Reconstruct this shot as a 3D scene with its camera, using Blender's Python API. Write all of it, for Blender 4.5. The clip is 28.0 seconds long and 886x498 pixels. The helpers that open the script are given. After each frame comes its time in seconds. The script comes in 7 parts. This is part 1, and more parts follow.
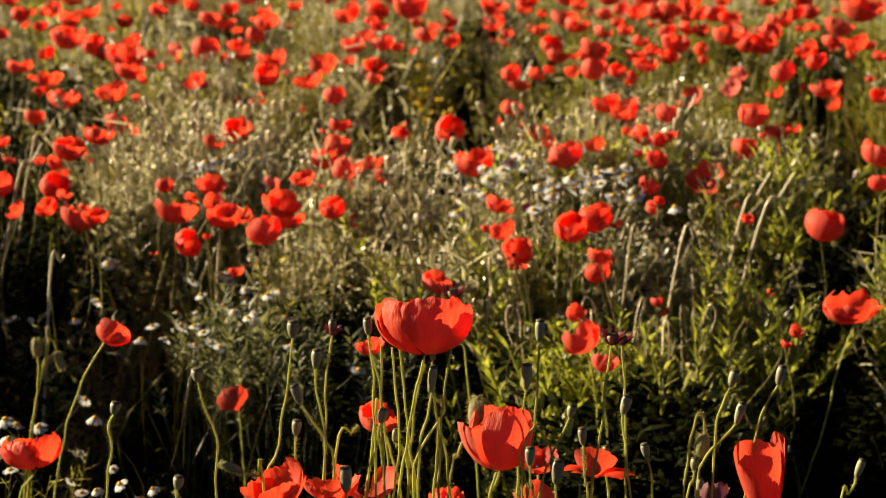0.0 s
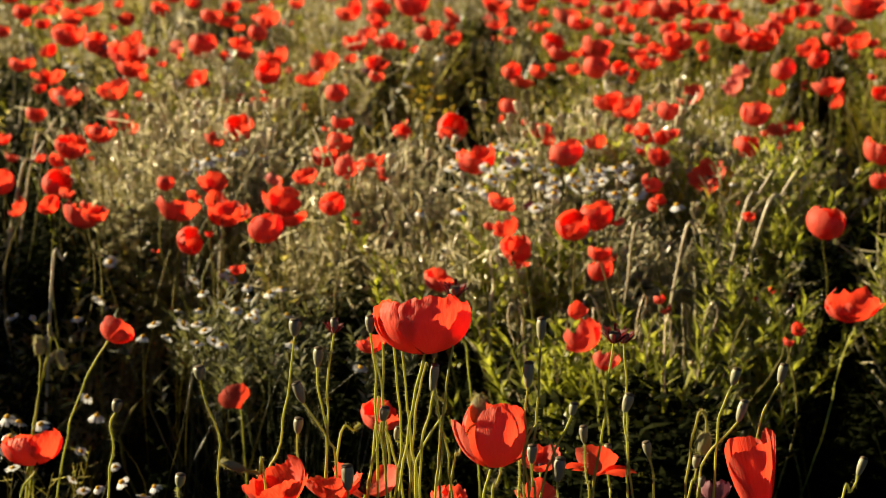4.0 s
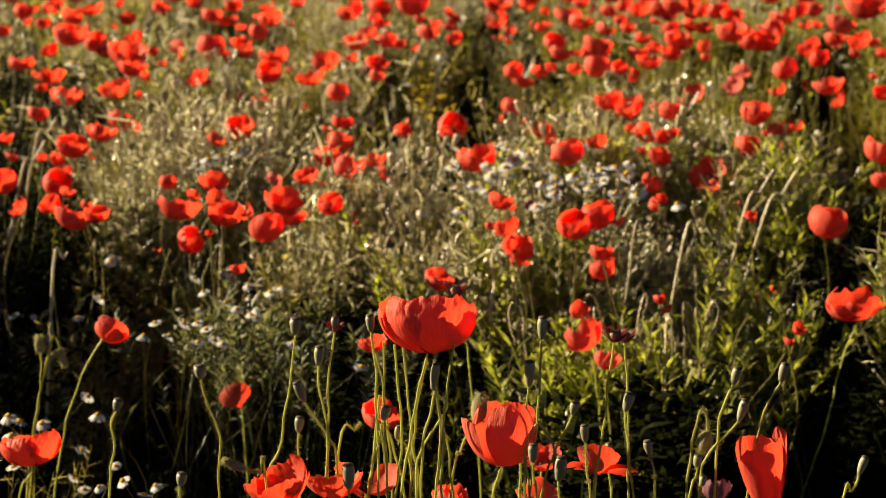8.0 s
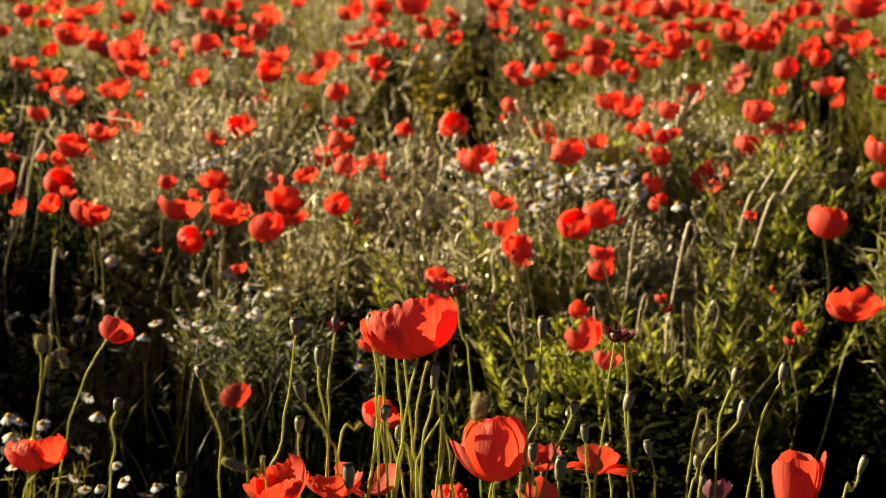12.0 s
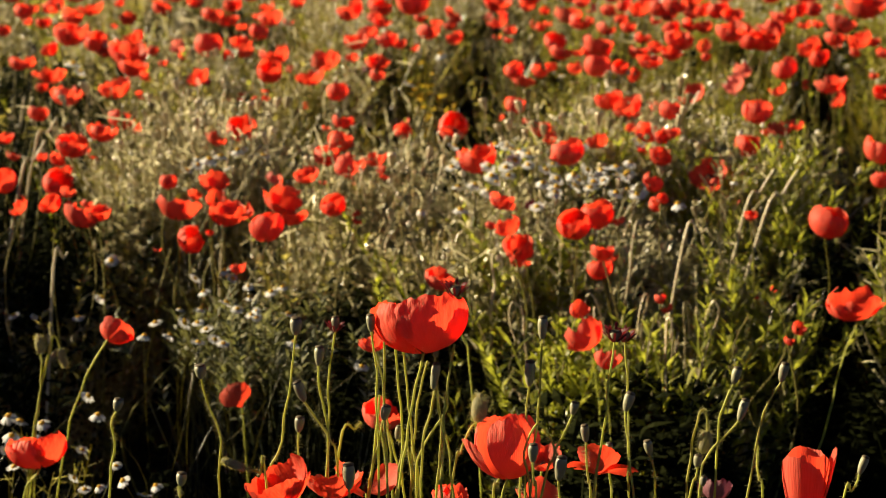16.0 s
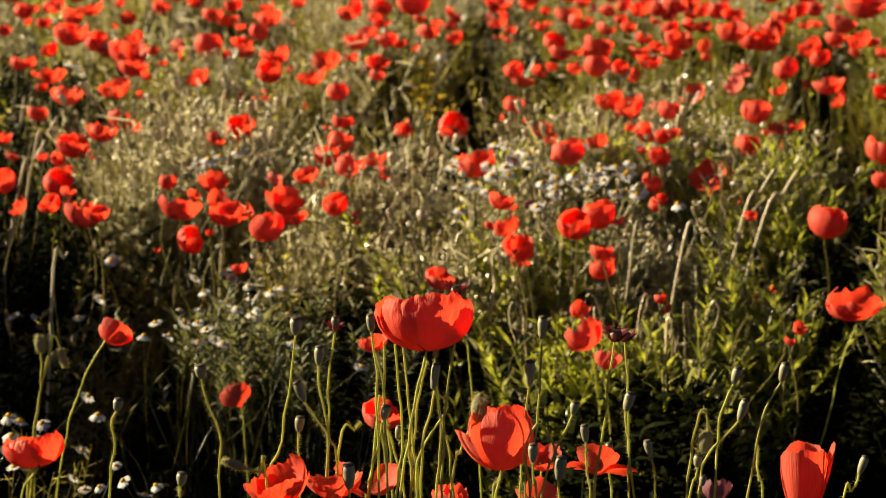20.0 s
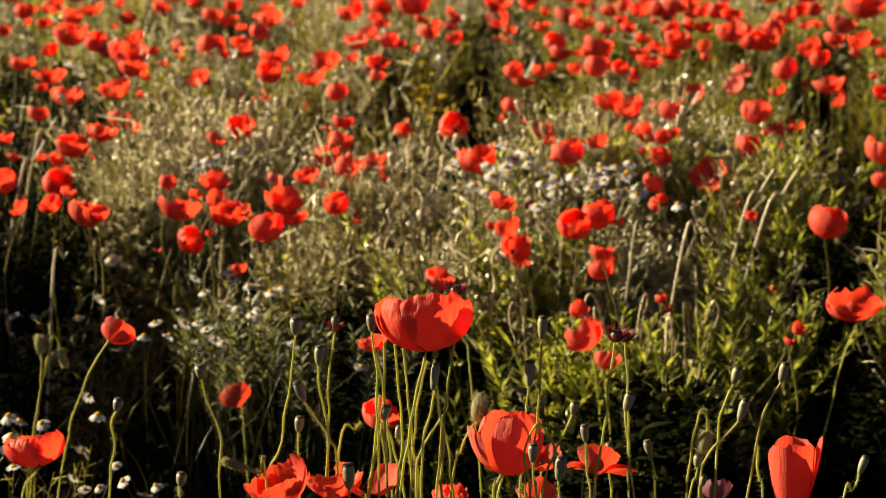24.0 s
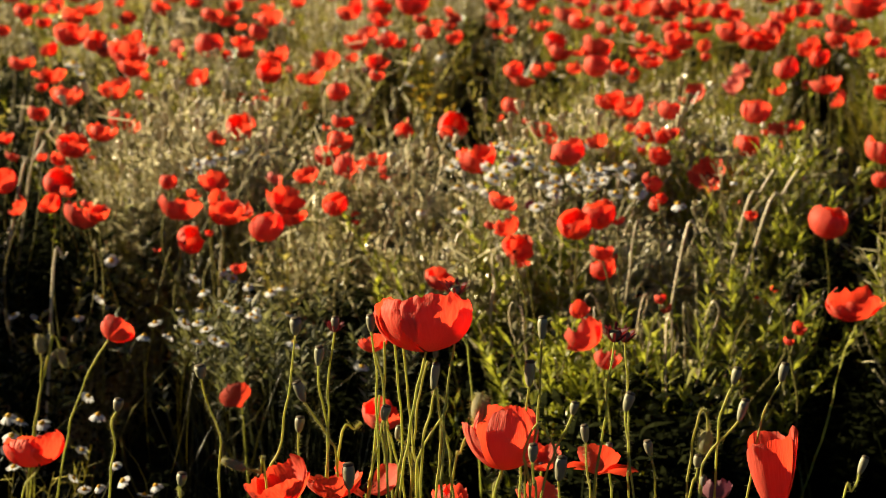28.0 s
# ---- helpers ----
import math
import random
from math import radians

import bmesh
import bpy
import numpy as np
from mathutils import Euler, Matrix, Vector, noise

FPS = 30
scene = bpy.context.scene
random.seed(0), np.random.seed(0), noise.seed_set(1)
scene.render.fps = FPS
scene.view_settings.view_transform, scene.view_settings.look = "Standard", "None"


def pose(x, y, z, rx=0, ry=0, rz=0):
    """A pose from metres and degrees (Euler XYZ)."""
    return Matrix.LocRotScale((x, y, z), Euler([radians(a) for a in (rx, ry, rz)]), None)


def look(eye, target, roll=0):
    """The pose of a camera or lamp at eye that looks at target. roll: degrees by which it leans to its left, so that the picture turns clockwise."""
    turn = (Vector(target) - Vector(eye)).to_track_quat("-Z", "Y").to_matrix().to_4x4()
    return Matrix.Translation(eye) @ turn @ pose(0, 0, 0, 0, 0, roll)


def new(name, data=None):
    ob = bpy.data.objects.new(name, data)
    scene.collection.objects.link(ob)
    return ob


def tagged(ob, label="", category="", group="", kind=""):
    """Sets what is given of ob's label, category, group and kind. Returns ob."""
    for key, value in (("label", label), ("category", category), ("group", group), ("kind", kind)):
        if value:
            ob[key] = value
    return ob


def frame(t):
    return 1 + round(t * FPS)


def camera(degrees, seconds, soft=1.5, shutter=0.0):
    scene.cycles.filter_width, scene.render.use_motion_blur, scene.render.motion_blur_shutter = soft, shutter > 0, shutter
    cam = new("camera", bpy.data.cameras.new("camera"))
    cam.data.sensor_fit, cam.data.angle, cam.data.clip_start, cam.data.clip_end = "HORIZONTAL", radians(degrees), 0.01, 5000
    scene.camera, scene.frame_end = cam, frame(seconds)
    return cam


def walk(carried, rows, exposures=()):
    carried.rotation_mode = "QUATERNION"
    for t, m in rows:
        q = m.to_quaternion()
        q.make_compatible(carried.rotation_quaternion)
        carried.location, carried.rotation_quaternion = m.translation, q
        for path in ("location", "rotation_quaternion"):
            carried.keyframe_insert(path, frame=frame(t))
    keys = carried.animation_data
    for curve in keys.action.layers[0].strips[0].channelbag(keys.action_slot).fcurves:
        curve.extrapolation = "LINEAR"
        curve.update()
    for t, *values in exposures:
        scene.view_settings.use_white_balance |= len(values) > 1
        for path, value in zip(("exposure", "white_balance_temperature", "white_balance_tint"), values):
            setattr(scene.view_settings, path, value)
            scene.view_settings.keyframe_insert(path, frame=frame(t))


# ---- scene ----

# -- camera: a tripod shot that settles by a hair in the first seconds --
LENS = 25.0
TILT = 12.61
EYE = (0.0, 0.0, 1.15)
cam = camera(LENS, 28.0, soft=0.95, shutter=0.5)
cam.data.dof.use_dof = True
cam.data.dof.focus_distance = 1.74
cam.data.dof.aperture_fstop = 14.2


def aim(up, right):
    """The camera's pose, turned up and to the right by thousandths of a radian."""
    return pose(*EYE, 90 - TILT + math.degrees(up / 1000), 0, -math.degrees(right / 1000))


walk(cam, [(0.0, aim(1.56, 1.50)), (0.6, aim(1.40, 1.55)), (1.2, aim(1.05, 1.42)), (2.0, aim(0.70, 1.05)),
           (3.0, aim(0.75, 0.80)), (3.5, aim(0.65, 0.65)), (5.5, aim(0.35, 0.50)), (6.5, aim(0.25, 0.35)),
           (7.5, aim(0.08, 0.12)), (9.0, aim(0.05, 0.08)), (12.0, aim(0.0, 0.0)), (20.0, aim(-0.05, -0.05)),
           (28.0, aim(0.0, 0.0))])

# -- light: a low sun behind the field, from the left, and a clear sky --
SUN_AZIMUTH, SUN_HEIGHT = -71.0, 19.0      # degrees from +y, positive to the right; degrees above the horizon
SUN_POWER, SKY_POWER = 5.0, 0.038
scene.view_settings.exposure = 1.66
world = bpy.data.worlds.new("clear_sky")
scene.world = world
world.use_nodes = True
wn = world.node_tree
sky = wn.nodes.new("ShaderNodeTexSky")
sky.sky_type, sky.sun_disc = "NISHITA", False
sky.sun_elevation, sky.sun_rotation = radians(SUN_HEIGHT), radians(SUN_AZIMUTH)
sky.altitude, sky.air_density, sky.dust_density = 3000, 0.2, 0.1
wn.links.new(sky.outputs[0], wn.nodes["Background"].inputs[0])
wn.nodes["Background"].inputs[1].default_value = SKY_POWER
sun = new("sun", bpy.data.lights.new("sun", "SUN"))
sun.data.energy, sun.data.angle, sun.data.color = SUN_POWER, radians(0.55), (1.0, 0.83, 0.53)
to_sun = Vector((math.sin(radians(SUN_AZIMUTH)) * math.cos(radians(SUN_HEIGHT)),
                 math.cos(radians(SUN_AZIMUTH)) * math.cos(radians(SUN_HEIGHT)), math.sin(radians(SUN_HEIGHT))))
sun.matrix_world = look(to_sun * 40, (0, 0, 0))


# -- materials --
def node(tree, kind, **inputs):
    n = tree.nodes.new(kind)
    for key, value in inputs.items():
        n.inputs[key.replace("_", " ")].default_value = value
    return n


def blend(tree, fac, a, b):
    """Mix two colours (sockets or values) by fac."""
    m = tree.nodes.new("ShaderNodeMix")
    m.data_type = "RGBA"
    for socket, value in ((m.inputs[0], fac), (m.inputs[6], a), (m.inputs[7], b)):
        if isinstance(value, bpy.types.NodeSocket):
            tree.links.new(value, socket)
        else:
            socket.default_value = (*value, 1) if isinstance(value, tuple) else value
    return m.outputs[2]


def ramp(tree, value, lo, hi):
    m = tree.nodes.new("ShaderNodeMapRange")
    m.inputs[1].default_value, m.inputs[2].default_value = lo, hi
    tree.links.new(value, m.inputs[0])
    return m.outputs[0]


def noise_of(tree, scale, detail=3.0, stretch=(1, 1, 1), where="Object"):
    at = tree.nodes.new("ShaderNodeTexCoord")
    mapping = tree.nodes.new("ShaderNodeMapping")
    mapping.inputs["Scale"].default_value = stretch
    tree.links.new(at.outputs[where], mapping.inputs[0])
    n = node(tree, "ShaderNodeTexNoise", Scale=scale, Detail=detail)
    tree.links.new(mapping.outputs[0], n.inputs["Vector"])
    return n.outputs[0]


def plant_material(name, dark, light, through_light, sheer=0.4, rough=0.6, scale=30.0, gloss=0.25, pick="island",
                   stretch=(1, 1, 1), bump=0.0, bump_scale=200.0, where="Object", tint=None, pale=(0.35, 1.6), deep=0.6):
    """A leaf or petal surface: two tones by grain, varied from piece to piece, with light shining through it."""
    mat = bpy.data.materials.new(name)
    mat.use_nodes = True
    t = mat.node_tree
    t.nodes.remove(t.nodes["Principled BSDF"])
    grain = ramp(t, noise_of(t, scale, 4.0, stretch, where), 0.3, 0.7)
    tone = blend(t, grain, dark, light)
    if pick == "island":
        rnd = t.nodes.new("ShaderNodeNewGeometry").outputs["Random Per Island"]
    else:
        rnd = t.nodes.new("ShaderNodeObjectInfo").outputs["Random"]
    other = tint or tuple(c * 0.55 for c in dark)
    tone = blend(t, ramp(t, rnd, *pale), tone, other)
    body = node(t, "ShaderNodeBsdfPrincipled", Roughness=rough)
    body.inputs["Specular IOR Level"].default_value = gloss
    t.links.new(tone, body.inputs["Base Color"])
    glow = node(t, "ShaderNodeBsdfTranslucent")
    t.links.new(blend(t, deep, tone, through_light), glow.inputs[0])
    mix = node(t, "ShaderNodeMixShader", Fac=sheer)
    t.links.new(body.outputs[0], mix.inputs[1])
    t.links.new(glow.outputs[0], mix.inputs[2])
    if bump:
        b = node(t, "ShaderNodeBump", Strength=bump, Distance=0.002)
        t.links.new(noise_of(t, bump_scale, 3.0, stretch, where), b.inputs["Height"])
        t.links.new(b.outputs[0], body.inputs["Normal"])
        t.links.new(b.outputs[0], glow.inputs["Normal"])
    t.links.new(mix.outputs[0], t.nodes["Material Output"].inputs[0])
    return mat


PETAL = plant_material("poppy_petal", (0.72, 0.070, 0.042), (0.84, 0.160, 0.090), (0.80, 0.050, 0.014), sheer=0.56, rough=0.6,
                       scale=4.0, gloss=0.25, pick="object", stretch=(5, 1.2, 1), bump=0.35, bump_scale=7.0, where="UV",
                       tint=(0.88, 0.21, 0.14), pale=(0.25, 1.2), deep=0.85)
PINK_PETAL = plant_material("faded_petal", (0.66, 0.10, 0.09), (0.80, 0.24, 0.20), (0.9, 0.2, 0.12), sheer=0.45, scale=5.0,
                            stretch=(9, 0.8, 1), bump=0.4, bump_scale=9.0, where="UV", pick="object", tint=(0.7, 0.2, 0.2))
DULL_PETAL = plant_material("dull_petal", (0.09, 0.012, 0.020), (0.24, 0.09, 0.12), (0.25, 0.03, 0.05), sheer=0.15, scale=5.0, stretch=(9, 0.8, 1), bump=0.4,
                            bump_scale=9.0, where="UV", pick="object", tint=(0.3, 0.14, 0.16))
STAMEN = plant_material("stamen_black", (0.016, 0.008, 0.012), (0.05, 0.02, 0.03), (0.08, 0.02, 0.02), sheer=0.1, scale=300)
WITHERED = plant_material("withered_stamen", (0.04, 0.008, 0.01), (0.16, 0.014, 0.02), (0.3, 0.02, 0.02), sheer=0.3, scale=200)
STEM = plant_material("poppy_stem", (0.33, 0.37, 0.065), (0.53, 0.54, 0.11), (0.80, 0.78, 0.11), sheer=0.34, scale=60,
                      rough=0.5, gloss=0.4, pick="object", tint=(0.24, 0.17, 0.06))
FIELD_STEM = plant_material("field_stem", (0.10, 0.095, 0.018), (0.21, 0.19, 0.04), (0.4, 0.36, 0.05), sheer=0.25, scale=40, pick="object", tint=(0.16, 0.10, 0.03))
HAIR = plant_material("stem_hair", (0.50, 0.48, 0.22), (0.62, 0.58, 0.3), (0.9, 0.85, 0.35), sheer=0.5, scale=100)
CAPSULE = plant_material("seed_capsule", (0.17, 0.165, 0.095), (0.33, 0.32, 0.20), (0.4, 0.38, 0.18), sheer=0.10, scale=70, rough=0.38,
                         gloss=0.5, pick="object", stretch=(1, 1, 0.2), bump=0.2, tint=(0.16, 0.14, 0.10))
CAP = plant_material("capsule_cap", (0.06, 0.04, 0.025), (0.14, 0.11, 0.06), (0.2, 0.15, 0.05), sheer=0.05, scale=200)
BUD = plant_material("hairy_bud", (0.22, 0.21, 0.11), (0.36, 0.33, 0.19), (0.5, 0.45, 0.2), sheer=0.2, scale=120, bump=0.4, bump_scale=300)
DAISY_WHITE = plant_material("daisy_white", (0.66, 0.67, 0.70), (0.82, 0.82, 0.82), (0.9, 0.9, 0.85), sheer=0.4, scale=90,
                             tint=(0.6, 0.6, 0.62))
DAISY_DISC = plant_material("daisy_disc", (0.66, 0.40, 0.03), (0.84, 0.58, 0.06), (0.9, 0.58, 0.05), sheer=0.3, scale=400, bump=0.6,
                            bump_scale=900)
# Meadow grass darkened, a share of blades pale: shade and highlights in the colour.
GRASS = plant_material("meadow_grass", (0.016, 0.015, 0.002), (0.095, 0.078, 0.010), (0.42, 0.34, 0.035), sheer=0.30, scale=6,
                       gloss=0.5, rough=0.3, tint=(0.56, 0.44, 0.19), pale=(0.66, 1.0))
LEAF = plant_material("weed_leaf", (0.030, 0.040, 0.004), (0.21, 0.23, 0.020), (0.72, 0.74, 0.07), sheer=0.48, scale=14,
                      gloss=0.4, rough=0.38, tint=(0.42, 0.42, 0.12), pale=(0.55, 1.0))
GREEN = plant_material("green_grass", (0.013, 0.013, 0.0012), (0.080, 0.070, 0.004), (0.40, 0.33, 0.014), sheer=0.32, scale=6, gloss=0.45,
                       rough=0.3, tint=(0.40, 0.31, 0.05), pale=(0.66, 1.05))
FEATHER = plant_material("feathery_leaf", (0.030, 0.030, 0.006), (0.21, 0.19, 0.045), (0.66, 0.58, 0.10), sheer=0.45, scale=14, gloss=0.6, rough=0.3,
                         tint=(0.52, 0.45, 0.24), pale=(0.55, 1.0))
STRAW = plant_material("dry_stalk", (0.36, 0.30, 0.18), (0.72, 0.62, 0.45), (0.77, 0.65, 0.42), sheer=0.26, scale=25,
                       tint=(0.06, 0.055, 0.012), rough=0.33, gloss=0.7, pale=(0.35, 0.9))
# Lighter copy of the grass, with the sun's brightness put into its colour.
SUNLIT_TONE = plant_material("sunlit_grass", (0.036, 0.036, 0.004), (0.27, 0.24, 0.026), (0.76, 0.68, 0.08), sheer=0.48, scale=8,
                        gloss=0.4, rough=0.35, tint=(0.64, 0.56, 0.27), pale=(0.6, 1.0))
BUSH = plant_material("mayweed_leaf", (0.018, 0.023, 0.007), (0.13, 0.135, 0.050), (0.40, 0.40, 0.12), sheer=0.32, scale=40, tint=(0.52, 0.51, 0.38), pale=(0.72, 1.0))
DEAD = plant_material("dead_weed", (0.18, 0.165, 0.07), (0.88, 0.80, 0.52), (0.88, 0.80, 0.52), sheer=0.40, scale=25, rough=0.32, gloss=0.8,
                      tint=(0.085, 0.080, 0.018), pale=(0.25, 0.6))
# Seed heads made near-white: their sparkle in the sun is put into the colour.
HEADS = plant_material("dry_head", (0.50, 0.46, 0.38), (0.85, 0.82, 0.74), (0.85, 0.8, 0.65), sheer=0.3, scale=200, tint=(0.40, 0.34, 0.22), pale=(0.5, 1.0))
PALE_STALK = plant_material("pale_stalk", (0.46, 0.40, 0.26), (0.78, 0.70, 0.52), (0.8, 0.7, 0.45), sheer=0.2, scale=30, rough=0.4, gloss=0.4, pick="object")
# Near-black leaf: the shade deep among the plants is put into its colour.
SHADE_LEAF = plant_material("shade_leaf", (0.005, 0.007, 0.0015), (0.016, 0.019, 0.004), (0.06, 0.07, 0.012), sheer=0.15, scale=14, gloss=0.03, rough=0.8)
YELLOW = plant_material("yellow_blossom", (0.40, 0.27, 0.02), (0.52, 0.37, 0.03), (0.7, 0.5, 0.04), sheer=0.4, scale=50)

SOIL = bpy.data.materials.new("soil")
SOIL.use_nodes = True
st = SOIL.node_tree
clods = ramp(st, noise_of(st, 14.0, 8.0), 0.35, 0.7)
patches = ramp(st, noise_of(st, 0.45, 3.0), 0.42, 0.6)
# Brown taken almost to black, so the shade between plants is in the colour.
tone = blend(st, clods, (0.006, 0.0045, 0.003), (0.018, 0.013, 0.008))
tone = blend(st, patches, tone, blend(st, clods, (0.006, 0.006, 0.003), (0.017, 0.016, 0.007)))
st.links.new(tone, st.nodes["Principled BSDF"].inputs["Base Color"])
st.nodes["Principled BSDF"].inputs["Roughness"].default_value = 0.95
st.nodes["Principled BSDF"].inputs["Specular IOR Level"].default_value = 0.08
bump = node(st, "ShaderNodeBump", Strength=0.9, Distance=0.02)
st.links.new(clods, bump.inputs["Height"])
st.links.new(bump.outputs[0], st.nodes["Principled BSDF"].inputs["Normal"])


# -- mesh makers --
def mesh_of(name, verts, tris, mats, slots=None, uv=None, smooth=True):
    """A mesh from arrays of corners and triangles; slots: a material number for each triangle; uv: a pair for each corner."""
    me = bpy.data.meshes.new(name)
    verts, tris = np.asarray(verts, np.float32), np.asarray(tris, np.int32)
    me.vertices.add(len(verts))
    me.vertices.foreach_set("co", verts.ravel())
    me.loops.add(tris.size)
    me.loops.foreach_set("vertex_index", tris.ravel())
    me.polygons.add(len(tris))
    me.polygons.foreach_set("loop_start", np.arange(0, tris.size, 3, dtype=np.int32))
    if slots is not None:
        me.polygons.foreach_set("material_index", np.asarray(slots, np.int32))
    me.polygons.foreach_set("use_smooth", np.full(len(tris), smooth))
    if uv is not None:
        me.uv_layers.new(name="UVMap").data.foreach_set("uv", np.asarray(uv, np.float32)[tris.ravel()].ravel())
    for m in mats:
        me.materials.append(m)
    me.update(calc_edges=True)
    return me


def joined(pieces):
    """One set of corners and triangles out of several."""
    verts, tris, n = [], [], 0
    for v, f in pieces:
        verts.append(np.asarray(v, float).reshape(-1, 3))
        tris.append(np.asarray(f, int).reshape(-1, 3) + n)
        n += len(verts[-1])
    return np.concatenate(verts), np.concatenate(tris)


def grid_tris(rows, cols, closed=False):
    out = []
    for i in range(rows - 1):
        for j in range(cols if closed else cols - 1):
            a, b = i * cols + j, i * cols + (j + 1) % cols
            out += [(a, b, b + cols), (a, b + cols, a + cols)]
    return out


def smooth_path(points, steps):
    """A smooth curve through the given points."""
    p = [Vector(q) for q in points]
    p = [p[0] * 2 - p[1]] + p + [p[-1] * 2 - p[-2]]
    out = []
    for i in range(1, len(p) - 2):
        a, b, c, d = p[i - 1:i + 3]
        for k in range(steps):
            t = k / steps
            out.append(0.5 * (2 * b + (c - a) * t + (2 * a - 5 * b + 4 * c - d) * t * t + (3 * b - a - 3 * c + d) * t ** 3))
    return out + [p[-2]]


def tube(path, radii, sides=6):
    """A round rod along a path, with a radius for each of its points."""
    verts = []
    for i, p in enumerate(path):
        way = (path[min(i + 1, len(path) - 1)] - path[max(i - 1, 0)]).normalized()
        side = way.cross(Vector((0.13, 0.98, 0.15))).normalized()
        up = side.cross(way)
        for k in range(sides):
            a = 2 * math.pi * k / sides
            verts.append(p + (side * math.cos(a) + up * math.sin(a)) * radii[i])
    return [tuple(v) for v in verts], grid_tris(len(path), sides, True)


def lathe(profile, sides=10, ribs=0.0, squash=1.0):
    """A turned body from (radius, height) pairs."""
    verts = []
    for r, z in profile:
        for k in range(sides):
            a = 2 * math.pi * k / sides
            q = r * (1 + ribs * math.cos(a * sides / 2))
            verts.append((q * math.cos(a), q * math.sin(a) * squash, z))
    return verts, grid_tris(len(profile), sides, True)


def bristles(rng, path, radius, count, length, thick=0.00021):
    """Fine stiff hairs that stand out from a stem."""
    pieces = []
    for _ in range(count):
        i = rng.randrange(len(path) - 1)
        p = path[i].lerp(path[i + 1], rng.random())
        way = (path[i + 1] - path[i]).normalized()
        out = Vector((rng.gauss(0, 1), rng.gauss(0, 1), rng.gauss(0, 1)))
        out = (out - way * out.dot(way)).normalized()
        side = way.cross(out) * thick
        tip = p + (out + way * rng.uniform(-0.25, 0.15)) * (radius + length * rng.uniform(0.35, 1.3))
        base = p + out * radius * 0.7
        pieces.append(([tuple(base - side), tuple(base + side), tuple(tip), tuple(base + way * thick)], [(0, 1, 2), (1, 3, 2), (3, 0, 2)]))
    return joined(pieces)


def part(name, me, parent, m=None, label="", scale=None):
    ob = new(name, me)
    ob.parent = parent
    if m is not None:
        ob.matrix_basis = m
    if scale is not None:
        ob.scale = scale
    if label:
        ob["label"] = label
    return ob


def petal_mesh(rng, spin, radius, bowl, half, flare, crumple, fine, cone=0.0, ruffle=1.0, edge=0.38):
    """One petal of a bloom one unit across: a fan on a bowl, with a rounded wavy rim and pleats that run from its foot."""
    rows, cols = (25, 61) if fine else (10, 17)
    k1, k2, k3 = (rng.uniform(0, 6.3) for _ in range(3))
    dents = [(rng.uniform(-0.9, 0.9), rng.uniform(0.04, 0.12), rng.uniform(0.2, 1.0)) for _ in range(7 if fine else 3)]
    verts, uvs = [], []
    for i in range(rows):
        for j in range(cols):
            s = 2 * j / (cols - 1) - 1
            reach = 1 - 0.08 * s * s - edge * s ** 6
            reach += crumple * (0.30 * math.sin(4 * s + k1) + 0.18 * math.sin(9 * s + k2) + (min(ruffle, 0.8) * (0.14 * math.sin(27 * s + k3) + 0.12 * math.sin(47 * s + k1)) if fine else 0.25 * math.sin(17 * s + k3)))
            reach -= crumple * 0.55 * sum(d * math.exp(-((s - c) / w) ** 2) for c, w, d in dents)
            t = (i / (rows - 1)) * reach
            az = spin + radians(half) * s * (0.55 + 0.45 * math.sin(min(1, 1.5 * t) * math.pi / 2))
            th = radians(bowl) * t
            r = (1 - cone) * math.sin(min(th, 2.6)) * (1 + flare * t ** 4) + cone * (0.25 * t + 0.62 * t ** 1.6)
            z = (1 - cone) * (1 - math.cos(th) - flare * 0.5 * t ** 4) + cone * 1.45 * t
            fold = crumple * t * t * (0.5 * math.sin(5 * s + k3 + 2 * t) + 0.30 * math.sin(11 * s + k1))
            if fine:
                fold += ruffle * crumple * t ** 4 * (0.42 * noise.noise((s * 6 + k1, t * 6, k2)) + 0.34 * noise.noise((s * 14 + k2, t * 12, k3)))
                fold += 0.004 * t * noise.noise((s * 16 + k3, t * 1.5, k1)) + crumple * 0.12 * t * noise.noise((s * 5 + k1, t * 5, k2))
            r = radius * (0.035 + r + fold * 0.8)
            z = radius * (z + fold * 0.3 * math.cos(4 * s + k2))
            verts.append((r * math.cos(az), r * math.sin(az), z))
            uvs.append((s, t))
    return mesh_of("petal", verts, grid_tris(rows, cols), [PETAL], uv=uvs)


def heart_mesh(rng, fine, size=1.0):
    """The middle of a bloom: a ribbed ovary in a ring of black stamens."""
    pieces = [lathe([(0.02, -0.01), (0.05, 0.03), (0.065, 0.10), (0.055, 0.15), (0.075, 0.165), (0.07, 0.175), (0.0, 0.18)], 10)]
    for _ in range(70 if fine else 22):
        a, r, h = rng.uniform(0, 6.3), rng.uniform(0.08, 0.19), rng.uniform(0.08, 0.17)
        x, y, w = math.cos(a), math.sin(a), 0.006 if fine else 0.012
        pieces.append(([(x * .03 - y * w, y * .03 + x * w, .02), (x * .03 + y * w, y * .03 - x * w, .02), (x * r, y * r, h),
                        (x * r - y * w * 2, y * r + x * w * 2, h + .012), (x * r + y * w * 2, y * r - x * w * 2, h + .012), (x * (r + .02), y * (r + .02), h + .02)],
                       [(0, 1, 2), (2, 3, 5), (2, 5, 4), (3, 4, 5)]))
    v, f = joined(pieces)
    return mesh_of("bloom", v * size, f, [STAMEN])


